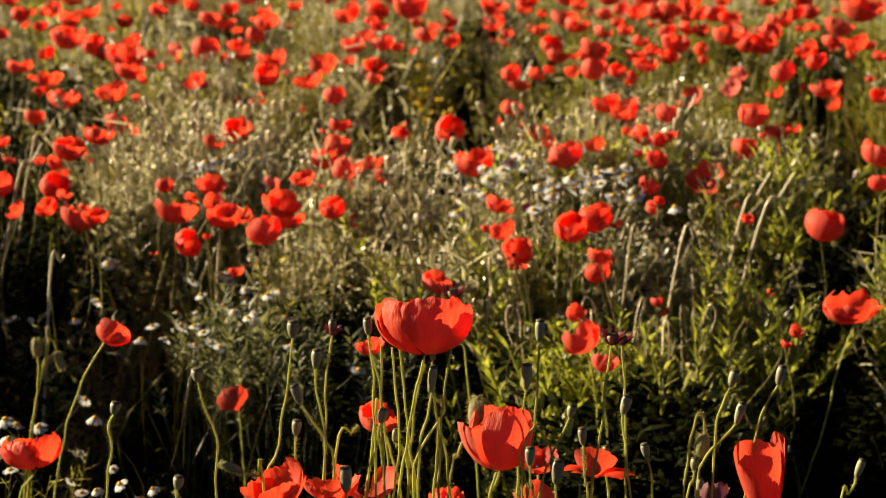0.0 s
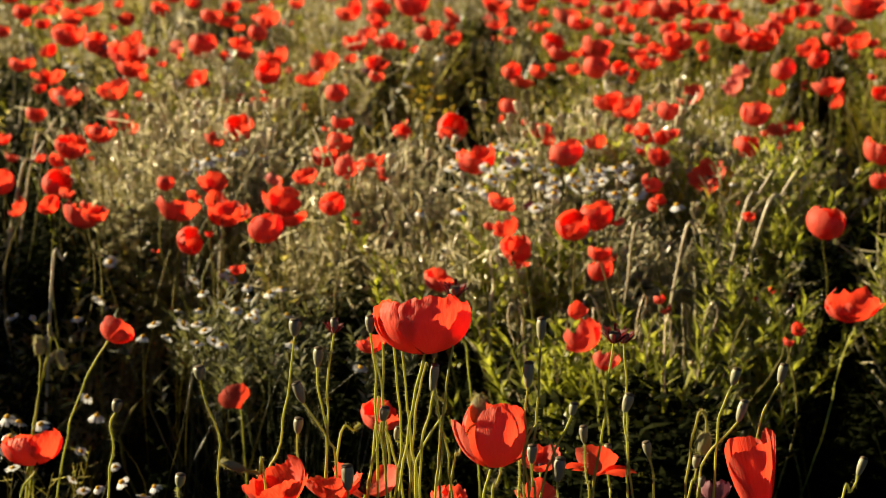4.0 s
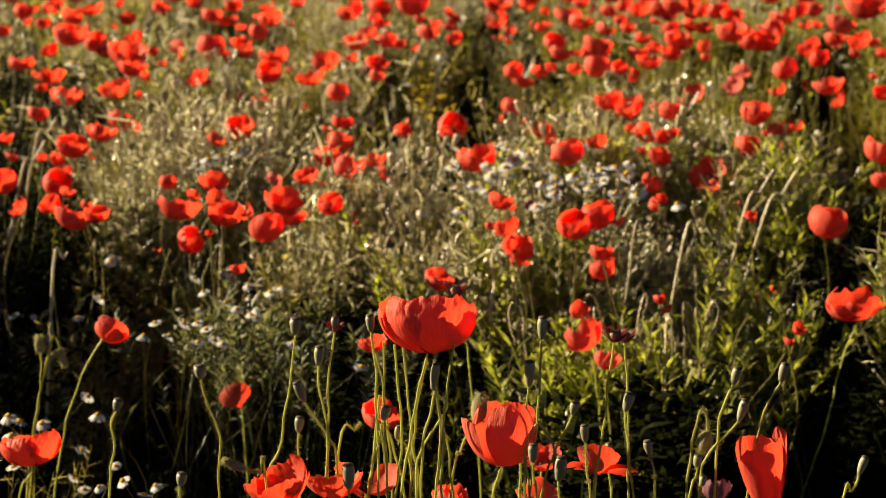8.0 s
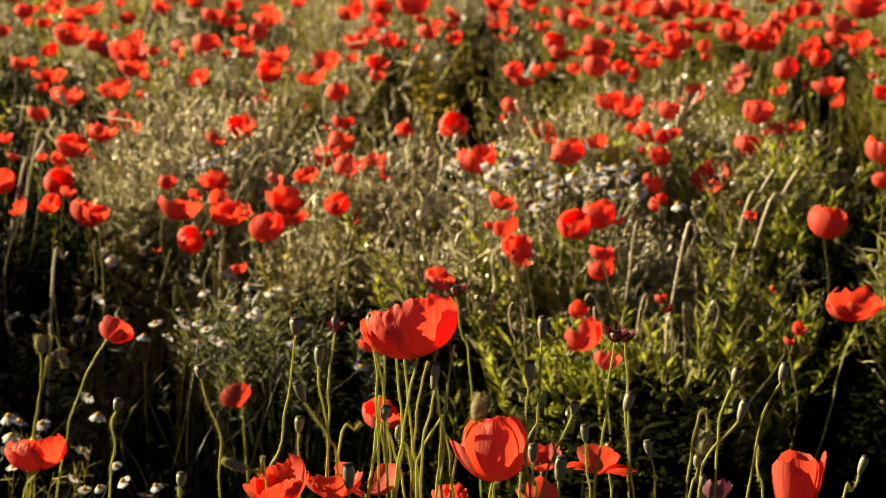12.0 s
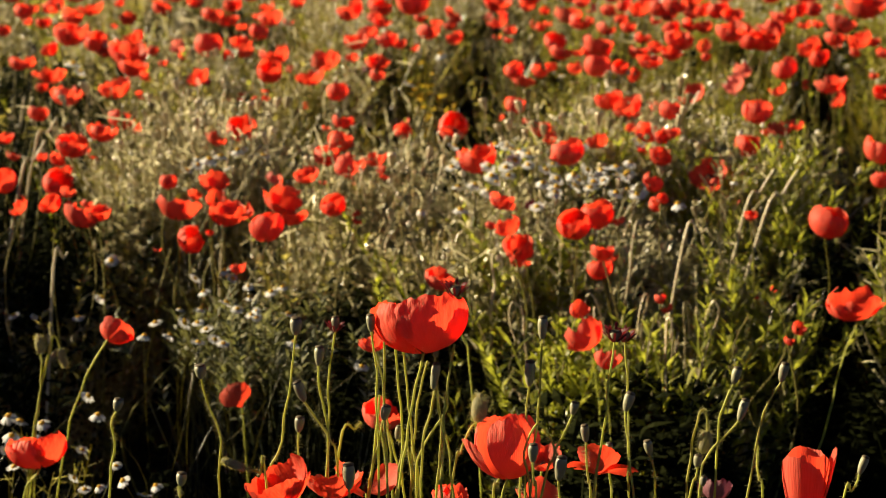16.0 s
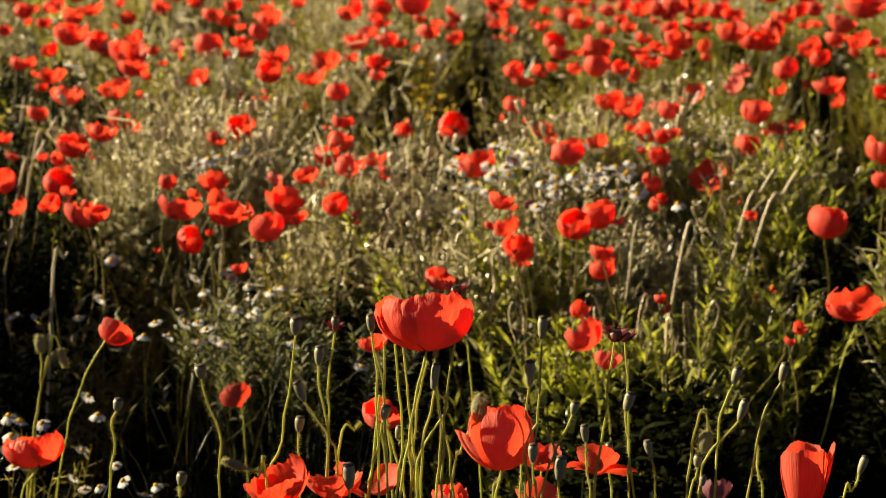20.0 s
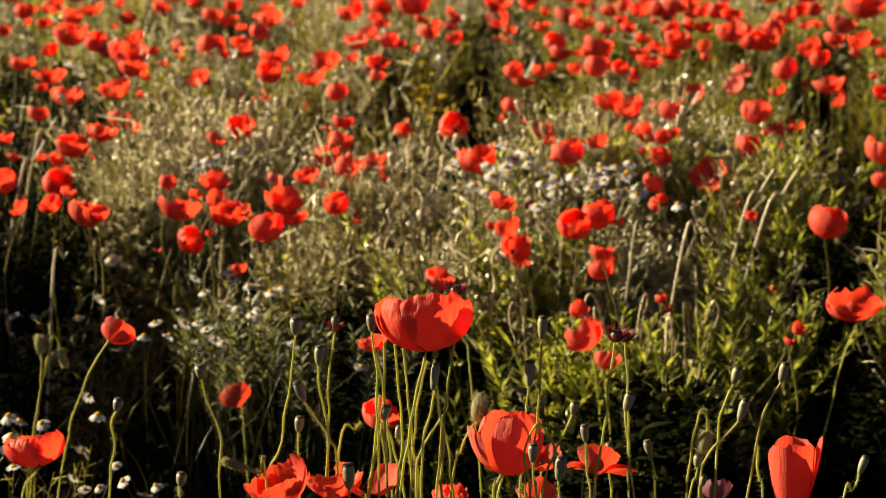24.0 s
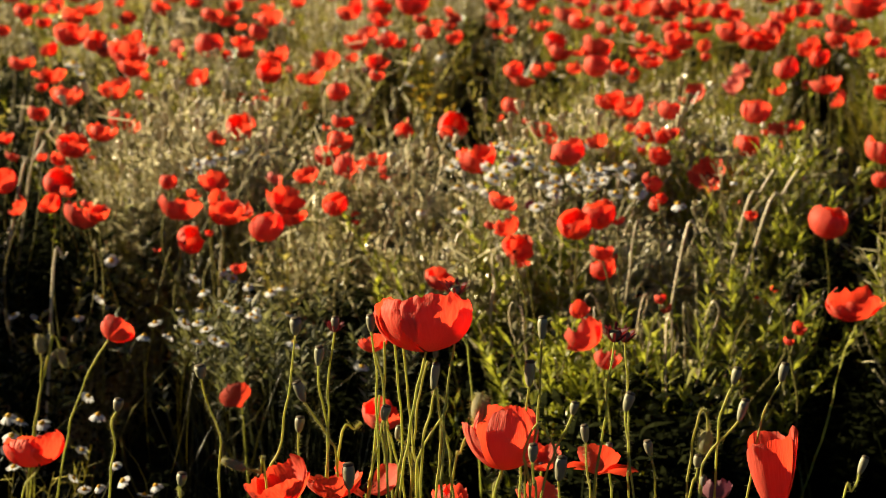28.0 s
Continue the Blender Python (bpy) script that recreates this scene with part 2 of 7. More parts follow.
def bloom_kind(seed, bowl, half=80, flare=0.0, crumple=0.14, petals=4, fine=False, uneven=0.0, cone=0.0, ruffle=1.0, edge=0.3):
    """A bloom of two large outer and two smaller inner petals, or fewer where some have dropped."""
    rng = random.Random(seed)
    out = []
    for k in range(petals):
        spin = 2 * math.pi * k / petals + rng.uniform(-0.2, 0.2)
        radius = (0.5 if k % 2 else 0.46) * rng.uniform(0.92, 1.05)
        out.append(petal_mesh(rng, spin, radius, bowl + rng.uniform(-1, 1) * uneven, half * rng.uniform(0.9, 1.06), flare * rng.uniform(0.3, 1.5), crumple, fine, cone, ruffle, edge))
    return heart_mesh(rng, fine, 0.85), out


def shaped_bloom(seed, petals, crumple, ruffle=1.0, edge=0.3, heart=0.4):
    """A bloom petal by petal: rows of spin, radius, bowl, half width, flare and cone."""
    rng = random.Random(seed)
    return heart_mesh(rng, True, heart), [petal_mesh(rng, radians(a), r, b, h, f, crumple, True, c, ruffle, edge) for a, r, b, h, f, c in petals]


KINDS = {}
for _name, _bowl, _rest in (("bowl", 112, dict(crumple=0.17, uneven=15)), ("deep", 134, dict(half=88, crumple=0.13, uneven=10, edge=0.2)),
                            ("wide", 94, dict(flare=0.14, crumple=0.20, uneven=18)), ("open", 76, dict(half=72, flare=0.16, crumple=0.18, uneven=20)),
                            ("ragged", 106, dict(half=72, crumple=0.27, uneven=34)), ("torn", 98, dict(half=70, crumple=0.25, petals=3, uneven=30)),
                            ("loose", 104, dict(half=66, crumple=0.17, petals=2, uneven=24))):
    KINDS[_name] = [bloom_kind(len(_name) * 31 + _bowl + 7 * v, _bowl, **_rest) for v in range(4)]
for _name, _bloom in (("fine_bowl", shaped_bloom(11, ((108, 0.55, 123, 88, 0, 0), (190, 0.51, 118, 66, 0, 0), (4, 0.45, 122, 66, 0, 0), (-58, 0.52, 126, 72, 0, 0)), 0.09, 3.2, 0.25, 0.85)),
                      ("fine_flop", bloom_kind(14, 84, half=66, flare=0.15, crumple=0.14, fine=True, uneven=26)),
                      ("fine_wing", bloom_kind(15, 88, half=62, flare=0.1, crumple=0.09, petals=2, fine=True, uneven=20)),
                      ("fine_crumple", bloom_kind(20, 100, half=74, flare=0.2, crumple=0.13, petals=4, fine=True, uneven=30, ruffle=1.6)),
                      ("fine_dome", shaped_bloom(16, ((60, 0.50, 108, 70, 0, 0), (6, 0.56, 94, 60, 0.1, 0), (-160, 0.44, 84, 50, 0, 0), (-66, 0.57, 101, 76, 0, 0)), 0.06, 1.6, 0.12)),
                      ("fine_hood", shaped_bloom(23, ((118, 0.50, 138, 88, 0, 0), (192, 0.62, 92, 36, 0.1, 0), (-8, 0.52, 62, 22, 0.2, 0), (-62, 0.50, 142, 66, 0, 0)), 0.06, 1.8, 0.15)),
                      ("fine_single", shaped_bloom(17, ((-90, 0.5, 66, 66, 0, 0),), 0.06, 0.8)),
                      ("fine_drape", shaped_bloom(21, ((-90, 0.36, 72, 80, 0.3, 0), (8, 0.38, 64, 54, 0.8, 0), (172, 0.27, 66, 58, 0.8, 0)), 0.08, 1.2)),
                      ("fine_vase", shaped_bloom(18, ((70, 0.49, 108, 84, 0, 0.3), (-98, 0.52, 106, 84, 0, 0.3), (186, 0.45, 104, 44, 0.05, 0.3), (-4, 0.58, 102, 34, 0.14, 0.25)), 0.035, 1.2, 0.12))):
    KINDS[_name] = [_bloom]


def stem_kind(seed, r=0.0021, mat=None):
    """A slender stem one unit high, with a slight bend."""
    rng = random.Random(seed)
    bx, by = rng.uniform(-0.09, 0.09), rng.uniform(-0.09, 0.09)
    path = smooth_path([(0, 0, 0), (bx, by, 0.35), (-bx * 0.5, by * 0.9, 0.72), (0, 0, 1)], 4)
    v, f = tube(path, [r * (1 - 0.33 * i / len(path)) for i in range(len(path))], 5)
    return mesh_of("stem", v, f, [mat or STEM])


STEMS = [stem_kind(40 + i, 0.0019, FIELD_STEM) for i in range(8)]
# Daisy stems use the dark grass tone, which puts their shade into the colour.
THIN_STEMS = [stem_kind(50 + i, 0.0009, GREEN) for i in range(4)]
SWAYING = []


def add_bloom(thing, kind, size, m, tint=None):
    """The bloom on a stem's tip: the dark middle carries its petals."""
    middle, petals = random.Random(f"{m.translation.z:.3f}{size}").choice(KINDS[kind])
    bloom = part("bloom", middle, thing, m, scale=(size, size, size * 0.92))
    for me in petals:
        if tint:
            me = me.copy()
            me.materials[0] = tint
        part("petal", me, bloom)
    return bloom


def poppy(x, y, height, size, kind="bowl", tilt=0.0, way=0.0, wind=0.5, tint=None, label=""):
    """A poppy of the field: its foot, the height of its bloom's base, the bloom's width, how far and which way it nods."""
    rng = random.Random(f"{x}{y}")
    thing = tagged(new("poppy"), label or LABELS[kind], "poppy", "poppies of the field")
    thing.empty_display_size = 0.02
    thing.matrix_basis = pose(x, y, 0)
    part("stem", rng.choice(STEMS), thing, pose(0, 0, 0, 0, 0, rng.uniform(0, 360)), scale=(1, 1, height))
    bloom = add_bloom(thing, kind, 1.12 * size, Matrix.Translation((0, 0, height - 0.002)) @ pose(0, 0, 0, 0, 0, way) @ pose(0, 0, 0, 0, tilt, rng.uniform(0, 360)), tint)
    SWAYING.append((thing, (x, y), wind, rng.random()))
    return thing, bloom


LABELS = {"bowl": "red field poppy with a bowl-shaped bloom", "deep": "red field poppy with a half-closed deep bloom",
          "wide": "red field poppy with a wide open bloom", "open": "red field poppy, flat open bloom on a thin stem",
          "ragged": "red field poppy with crumpled uneven petals", "torn": "red field poppy with only three ragged petals",
          "loose": "red field poppy with only two loose petals"}


def rod_with_hairs(points, r0, r1, steps=8, hairs=0, seed=1, hair_len=0.0036):
    """A tapered stem along a path, and its bristles."""
    path = smooth_path(points, steps)
    n = len(path) - 1
    # stems grow in slight bends and are a little uneven in thickness
    path = [p + Vector((noise.noise((seed * 1.7, p.z * 38, 2.0)), noise.noise((seed * 2.3, p.z * 38, 7.0)), 0)) * 0.0028 * min(1.0, 4 * (1 - i / n)) for i, p in enumerate(path)]
    v, f = tube(path, [0.92 * (r0 + (r1 - r0) * i / n) * (1 + 0.16 * noise.noise((seed, i * 0.9, 4.0))) for i in range(n + 1)], 8)
    stem = mesh_of("stem", v, f, [STEM])
    fuzz = None
    if hairs:
        v, f = bristles(random.Random(seed), path[n // 3:], (r0 + r1) / 2, int(hairs * 1.7), hair_len, 0.00017)
        fuzz = mesh_of("hairs", v, f, [HAIR], smooth=False)
    return stem, fuzz


def foreground(name, label, group, foot, points, hairs, r=0.00115, seed=1):
    """A tall plant close to the camera: an empty at its foot and a stem along points given from there."""
    thing = tagged(new(name), label, name.replace("_", " "), group)
    thing.empty_display_size = 0.02
    thing.matrix_basis = pose(*foot)
    stem, fuzz = rod_with_hairs([(0, 0, 0)] + points, r * 1.25, r, 5, hairs, seed)
    ob = part("stem", stem, thing)
    if fuzz:
        part("hairs", fuzz, ob, label="pale stiff bristles")["kind"] = "stuff"
    return thing


def tall_poppy(label, foot, points, size, kind, turn, hairs=160, wind=0.0, r=0.00115, squash=1.0, tint=None):
    """A poppy close to the camera; turn: how far the bloom tips towards the camera and to the right, and its spin."""
    thing = foreground("poppy", label, "poppies close by", foot, points, hairs, r, int(foot[0] * 999))
    bloom = add_bloom(thing, kind, size, Matrix.Translation(points[-1]) @ pose(0, 0, 0, 0, turn[1], 0) @ pose(0, 0, 0, turn[0], 0, turn[2]), tint)
    bloom.scale = (size, size, size * squash)
    if wind:
        SWAYING.append((thing, foot, wind, random.Random(f"{foot}").random()))
    return thing, bloom


def capsule_mesh(ribs=0.03):
    return lathe([(0.06, 0.0), (0.16, 0.03), (0.27, 0.16), (0.35, 0.38), (0.39, 0.60), (0.40, 0.76), (0.34, 0.89), (0.26, 0.94)], 16, ribs)


def cap_mesh():
    return lathe([(0.22, 0.925), (0.36, 0.935), (0.37, 0.96), (0.29, 1.0), (0.1, 1.035), (0.0, 1.04)], 16, 0.04)


def bud_mesh():
    return lathe([(0.05, 0.0), (0.20, 0.05), (0.32, 0.22), (0.36, 0.45), (0.32, 0.70), (0.2, 0.90), (0.07, 0.99), (0, 1.0)], 12)


CAPSULE_ME = mesh_of("capsule", *capsule_mesh(), [CAPSULE])
CAP_ME = mesh_of("cap", *cap_mesh(), [CAP])
BUD_ME = mesh_of("bud", *bud_mesh(), [BUD])
_rng = random.Random(77)
BUD_FUZZ = mesh_of("hairs", *bristles(_rng, [Vector((0, 0, z / 8)) for z in range(9)], 0.30, 420, 0.24, 0.009), [HAIR], smooth=False)
_p = []
for _ in range(46):
    _a, _r = _rng.uniform(0, 6.3), _rng.uniform(0.5, 1.05)
    _h, _w = _rng.uniform(0.15, 0.75), 0.05
    _x, _y = math.cos(_a), math.sin(_a)
    _p.append(([(_x * .2 - _y * _w, _y * .2 + _x * _w, .0), (_x * .2 + _y * _w, _y * .2 - _x * _w, .0), (_x * _r - _y * .1, _y * _r + _x * .1, _h),
                (_x * _r + _y * .1, _y * _r - _x * .1, _h), (_x * (_r + .16), _y * (_r + .16), _h + .05)], [(0, 1, 2), (1, 3, 2), (2, 3, 4)]))
RING_ME = mesh_of("stamen_ring", *joined(_p), [WITHERED], smooth=False)


def seed_pod(foot, points, width, height, tilt=(0, 0, 0), hairs=120, withered=False, wind=0.0, r=0.0010):
    """A poppy that has shed its petals: a stem with a ribbed capsule under a dark cap."""
    label = "spent poppy with a ring of withered dark red stamens" if withered else "grey-green poppy seed pod on a bristly stem"
    thing = foreground("seed_pod", label, "spent poppies close by", foot, points, hairs, r, int(foot[0] * 997))
    pod = part("capsule", CAPSULE_ME, thing, Matrix.Translation(points[-1]) @ pose(0, 0, 0, *tilt), scale=(width, width, height))
    part("cap", CAP_ME, pod, label="dark ridged cap")
    if withered:
        part("stamen_ring", RING_ME, thing, Matrix.Translation(points[-1]) @ pose(0, 0, 0, *tilt), scale=(width * 1.0, width * 1.0, width * 1.5),
             label="withered dark red stamens")
    if wind:
        SWAYING.append((thing, foot, wind, random.Random(f"{foot}").random()))
    return thing


def hairy_bud(foot, points, width, height, tilt=(0, 0, 0), hairs=140, r=0.0010, wind=0.0):
    """A closed poppy bud, bristly, at the tip of its stem."""
    thing = foreground("poppy_bud", "closed green poppy bud covered in pale bristles", "poppy buds close by", foot, points, hairs, r, int(foot[0] * 991))
    bud = part("bud", BUD_ME, thing, Matrix.Translation(points[-1]) @ pose(0, 0, 0, *tilt), scale=(width, width, height))
    part("hairs", BUD_FUZZ, bud, label="pale bristles")["kind"] = "stuff"
    if wind:
        SWAYING.append((thing, foot, wind, random.Random(f"{foot}").random()))
    return thing


def daisy_meshes(seed, droop):
    rng = random.Random(seed)
    pieces = []
    for k in range(15):
        a = 2 * math.pi * k / 15 + rng.uniform(-0.1, 0.1)
        d = droop + rng.uniform(-0.12, 0.12)
        x, y = math.cos(a), math.sin(a)
        for_rows = []
        for r, w in ((0.12, 0.035), (0.28, 0.075), (0.42, 0.07), (0.5, 0.03)):
            z = 0.02 - d * (r - 0.12) ** 1.5 * 2
            for_rows += [(x * r - y * w, y * r + x * w, z), (x * r, y * r, z + 0.012), (x * r + y * w, y * r - x * w, z)]
        pieces.append((for_rows, grid_tris(4, 3)))
    rays = mesh_of("flower_head", *joined(pieces), [DAISY_WHITE])
    disc = mesh_of("disc", *lathe([(0.06, -0.02), (0.15, 0.0), (0.18, 0.05), (0.165, 0.11), (0.11, 0.16), (0.05, 0.185), (0, 0.19)], 10), [DAISY_DISC])
    return rays, disc


DAISIES = [daisy_meshes(60 + i, d) for i, d in enumerate((0.0, 0.12, 0.3, 0.6))]


def daisy(x, y, height, size, tilt=15.0, way=0.0):
    """A mayweed daisy: white rays round a yellow disc on a thin stem."""
    rng = random.Random(f"d{x}{y}")
    thing = tagged(new("mayweed_daisy"), "white mayweed daisy with a yellow disc", "daisy", "daisies in the meadow")
    thing.empty_display_size = 0.02
    thing.matrix_basis = pose(x, y, 0)
    part("stem", rng.choice(THIN_STEMS), thing, pose(0, 0, 0, 0, 0, rng.uniform(0, 360)), scale=(1, 1, height))
    rays, disc = rng.choice(DAISIES)
    size *= 1.1 if y < 3.2 else 1.5
    head = part("flower_head", rays, thing, Matrix.Translation((0, 0, height)) @ pose(0, 0, 0, 0, 0, way) @ pose(0, 0, 0, 0, tilt, 0), scale=(size, size, size))
    part("disc", disc, head, label="domed yellow disc")
    return thing


# -- the ground: one sheet to the horizon, finer and clodded near the camera --
edges = [-600, -200, -60, -20, -10] + [i * 0.25 for i in range(-28, 29)] + [10, 20, 60, 200, 600]
lengths = [-600, -200, -60, -20, -8, -3] + [i * 0.25 for i in range(-4, 61)] + [20, 30, 60, 120, 300, 900]
gv = []
for gy in lengths:
    for gx in edges:
        near = 1.0 if abs(gx) < 8 and -2 < gy < 16 else 0.0
        gv.append((gx, gy, near * (0.035 * noise.noise((gx * 1.7, gy * 1.7, 3.0)) - 0.03)))
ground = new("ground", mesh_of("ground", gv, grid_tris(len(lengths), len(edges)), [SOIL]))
tagged(ground, "dark brown meadow soil, blackened for the shade between the plants", "ground", kind="structure")


# -- the meadow's small growth --
def blade(rng, height, lean, width, foot, az, n=4):
    """A grass blade that bends over."""
    verts = []
    dx, dy = math.cos(az), math.sin(az)
    tw = az + rng.uniform(0.8, 2.2)
    for i in range(n + 1):
        t = i / n
        out, z = lean * t * t, height * (t - 0.25 * (lean / height) * t * t)
        w = width * (1 - t) ** 0.7
        cx, cy = foot[0] + dx * out, foot[1] + dy * out
        if i == n:
            verts.append((cx, cy, z))
        else:
            verts += [(cx - math.cos(tw) * w, cy - math.sin(tw) * w, z), (cx + math.cos(tw) * w, cy + math.sin(tw) * w, z)]
    tris = []
    for i in range(n - 1):
        a = 2 * i
        tris += [(a, a + 1, a + 3), (a, a + 3, a + 2)]
    return verts, tris + [(2 * n - 2, 2 * n - 1, 2 * n)]


def tuft(seed):
    rng = random.Random(seed)
    return joined([blade(rng, rng.uniform(0.5, 1.0), rng.uniform(0.08, 0.6), rng.uniform(0.005, 0.013), (rng.gauss(0, 0.05), rng.gauss(0, 0.05)),
                         rng.uniform(0, 6.3)) for _ in range(9)])


def leaf_piece(base, way, side, length, width):
    """A small pointed leaf folded along its rib."""
    up = side.cross(way)
    a, b, c = base, base + way * length * 0.45, base + way * length - up * length * 0.12
    rib = b + up * width * 0.35
    return [tuple(a), tuple(b - side * width), tuple(rib), tuple(b + side * width), tuple(c)], [(0, 2, 1), (0, 3, 2), (1, 2, 4), (2, 3, 4)]


def weed(seed, leaves, size, width, low=0.15, rise=(0.1, 1.1), thick=1.0):
    """An upright leafy weed one unit high."""
    rng = random.Random(seed)
    top = Vector((rng.uniform(-0.2, 0.2), rng.uniform(-0.2, 0.2), 1))
    path = smooth_path([(0, 0, 0), tuple(top * 0.5 + Vector((rng.uniform(-.08, .08), rng.uniform(-.08, .08), 0))), tuple(top)], 3)
    pieces = [tube(path, [thick * r for r in (0.007, 0.006, 0.006, 0.005, 0.004, 0.004, 0.003)][:len(path)], 3)]
    for k in range(leaves):
        t = low + (1 - low) * (k + rng.random()) / leaves
        i = min(int(t * (len(path) - 1)), len(path) - 2)
        base = path[i].lerp(path[i + 1], t * (len(path) - 1) - i)
        az = k * 2.4 + rng.uniform(-0.4, 0.4)
        way = Vector((math.cos(az), math.sin(az), rng.uniform(*rise))).normalized()
        side = way.cross(Vector((0, 0, 1))).normalized()
        pieces.append(leaf_piece(base, way, side, size * rng.uniform(0.6, 1.2) * (1.15 - 0.5 * t), width * rng.uniform(0.7, 1.2)))
    return joined(pieces)


def feather(seed, low=0.25, threads=22, r=0.005):
    """A feathery mayweed shoot: thin branching threads."""
    rng = random.Random(seed)
    pieces = []
    for b in range(5):
        az, lean = rng.uniform(0, 6.3), rng.uniform(0.05, 0.35)
        tip = Vector((math.cos(az) * lean, math.sin(az) * lean, rng.uniform(0.7, 1.0)))
        foot = Vector((rng.gauss(0, 0.04), rng.gauss(0, 0.04), 0))
        pieces.append(tube([foot, foot.lerp(tip, 0.5), tip], [r, r * 0.8, r * 0.4], 3))
        for k in range(threads):
            p = foot.lerp(tip, low + (1 - low) * k / threads)
            d = Vector((rng.gauss(0, 1), rng.gauss(0, 1), rng.uniform(0, 1.2))).normalized()
            s = d.cross(Vector((rng.gauss(0, 1), rng.gauss(0, 1), rng.gauss(0, 1)))).normalized() * 0.0032
            q = p + d * rng.uniform(0.04, 0.12)
            pieces.append(([tuple(p - s), tuple(p + s), tuple(q + s * 0.12), tuple(q - s * 0.12)], [(0, 1, 2), (0, 2, 3)]))
    return joined(pieces)


def stalk(seed, head):
    """A pale dry stalk one unit high with a nodding bud, an upright pod, or a bare bent tip."""
    rng = random.Random(seed)
    lx, ly = rng.uniform(-0.34, 0.34), rng.uniform(-0.2, 0.2)
    pts = [(0, 0, 0), (lx * 0.2 + rng.gauss(0, 0.06), ly * 0.2 + rng.gauss(0, 0.06), 0.4), (lx * 0.7 + rng.gauss(0, 0.05), ly * 0.7, 0.82)]
    if head == "nod":
        hx = rng.uniform(0.06, 0.11) * (1 if rng.random() < 0.5 else -1)
        pts += [(lx, ly, 1.0), (lx + hx * 0.7, ly, 1.025), (lx + hx * 1.3, ly, 0.98), (lx + hx * 1.45, ly, 0.90)]
    elif head != "hook":
        pts += [(lx, ly, 1.0)]
    if head == "hook":
        hx = rng.uniform(0.018, 0.04) * (1 if rng.random() < 0.5 else -1)
        pts += [(lx, ly, 1.0), (lx + hx * 0.4, ly, 1.04), (lx + hx, ly, 1.05), (lx + hx * 1.5, ly, 1.01), (lx + hx * 1.5, ly, 0.95), (lx + hx * 1.2, ly, 0.91)]
    path = smooth_path(pts, 2)
    thick = 1.1 if head == "hook" else 0.9
    pieces = [tube(path, [thick * (0.0036 - 0.0014 * i / len(path)) for i in range(len(path))], 3)]
    if head in ("nod", "pod"):
        prof = [(0.0, 0.0), (0.008, 0.008), (0.0115, 0.026), (0.008, 0.044), (0.0, 0.053)] if head == "nod" else [(0.004, 0), (0.012, 0.018), (0.016, 0.042), (0.018, 0.046), (0.0, 0.052)]
        v, f = lathe(prof, 6)
        turn = (path[-2] - path[-1] if head != "nod" else path[-1] - path[-2]).to_track_quat("Z", "Y") if head == "nod" else Vector((lx, ly, 1)).to_track_quat("Z", "Y")
        pieces.append(([tuple(path[-1] + turn @ Vector(q)) for q in v], f))
    return joined(pieces)


def litter(seed, heads=1.0, leaves=0.35):
    """A dead, much branched weed one unit high: thin crooked twigs with small heads and shrivelled leaves."""
    rng = random.Random(seed)
    pieces = []
    for b in range(5):
        foot = Vector((rng.gauss(0, 0.05), rng.gauss(0, 0.05), 0))
        tip = Vector((rng.gauss(0, 0.12), rng.gauss(0, 0.12), rng.uniform(0.7, 1.0)))
        path = smooth_path([tuple(foot), tuple(foot.lerp(tip, 0.5) + Vector((rng.gauss(0, 0.06), rng.gauss(0, 0.06), 0))), tuple(tip)], 2)
        pieces.append(tube(path, [0.0036 - 0.0004 * i for i in range(len(path))], 3))
        for k in range(10):
            i = rng.randrange(1, len(path) - 1)
            p = path[i].lerp(path[i + 1], rng.random())
            d = Vector((rng.gauss(0, 0.8), rng.gauss(0, 0.8), rng.uniform(0.1, 1.6))).normalized()
            s = d.cross(Vector((rng.gauss(0, 1), rng.gauss(0, 1), rng.gauss(0, 1)))).normalized() * rng.uniform(0.0018, 0.0042)
            q = p + d * rng.uniform(0.05, 0.15)
            m = p.lerp(q, 0.5) + s.cross(d) * rng.uniform(-5, 5)
            pieces.append(([tuple(p - s), tuple(p + s), tuple(m + s), tuple(m - s), tuple(q + s * 0.5), tuple(q - s * 0.5)], [(0, 1, 2), (0, 2, 3), (3, 2, 4), (3, 4, 5)]))
            if rng.random() < leaves:
                pieces.append(leaf_piece(m, Vector((d.y, -d.x, rng.uniform(-0.5, 0.8))).normalized(), d, rng.uniform(0.03, 0.07), rng.uniform(0.008, 0.016)))
            if rng.random() < 0.4 * heads:
                r = rng.uniform(0.008, 0.014)
                v, f = lathe([(0.0, -r), (r, -0.3 * r), (0.9 * r, 0.5 * r), (0.0, r)], 5)
                pieces.append(([(x + q.x, y + q.y, z + q.z) for x, y, z in v], f))
    return joined(pieces)


def dry_head(seed):
    """A thin stalk with a few pale round seed heads."""
    rng = random.Random(seed)
    pieces = []
    for _ in range(4):
        q = Vector((rng.gauss(0, 0.12), rng.gauss(0, 0.12), rng.uniform(0.78, 1.0)))
        pieces.append(tube([Vector((q.x * 0.6, q.y * 0.6, 0.7)), q], [0.0014, 0.0012], 3))
        r = rng.uniform(0.009, 0.015)
        v, f = lathe([(0.0, -r), (0.8 * r, -0.5 * r), (r, 0.2 * r), (0.5 * r, 0.9 * r), (0.0, r)], 6)
        pieces.append(([(x + q.x, y + q.y, z + q.z) for x, y, z in v], f))
    return joined(pieces)


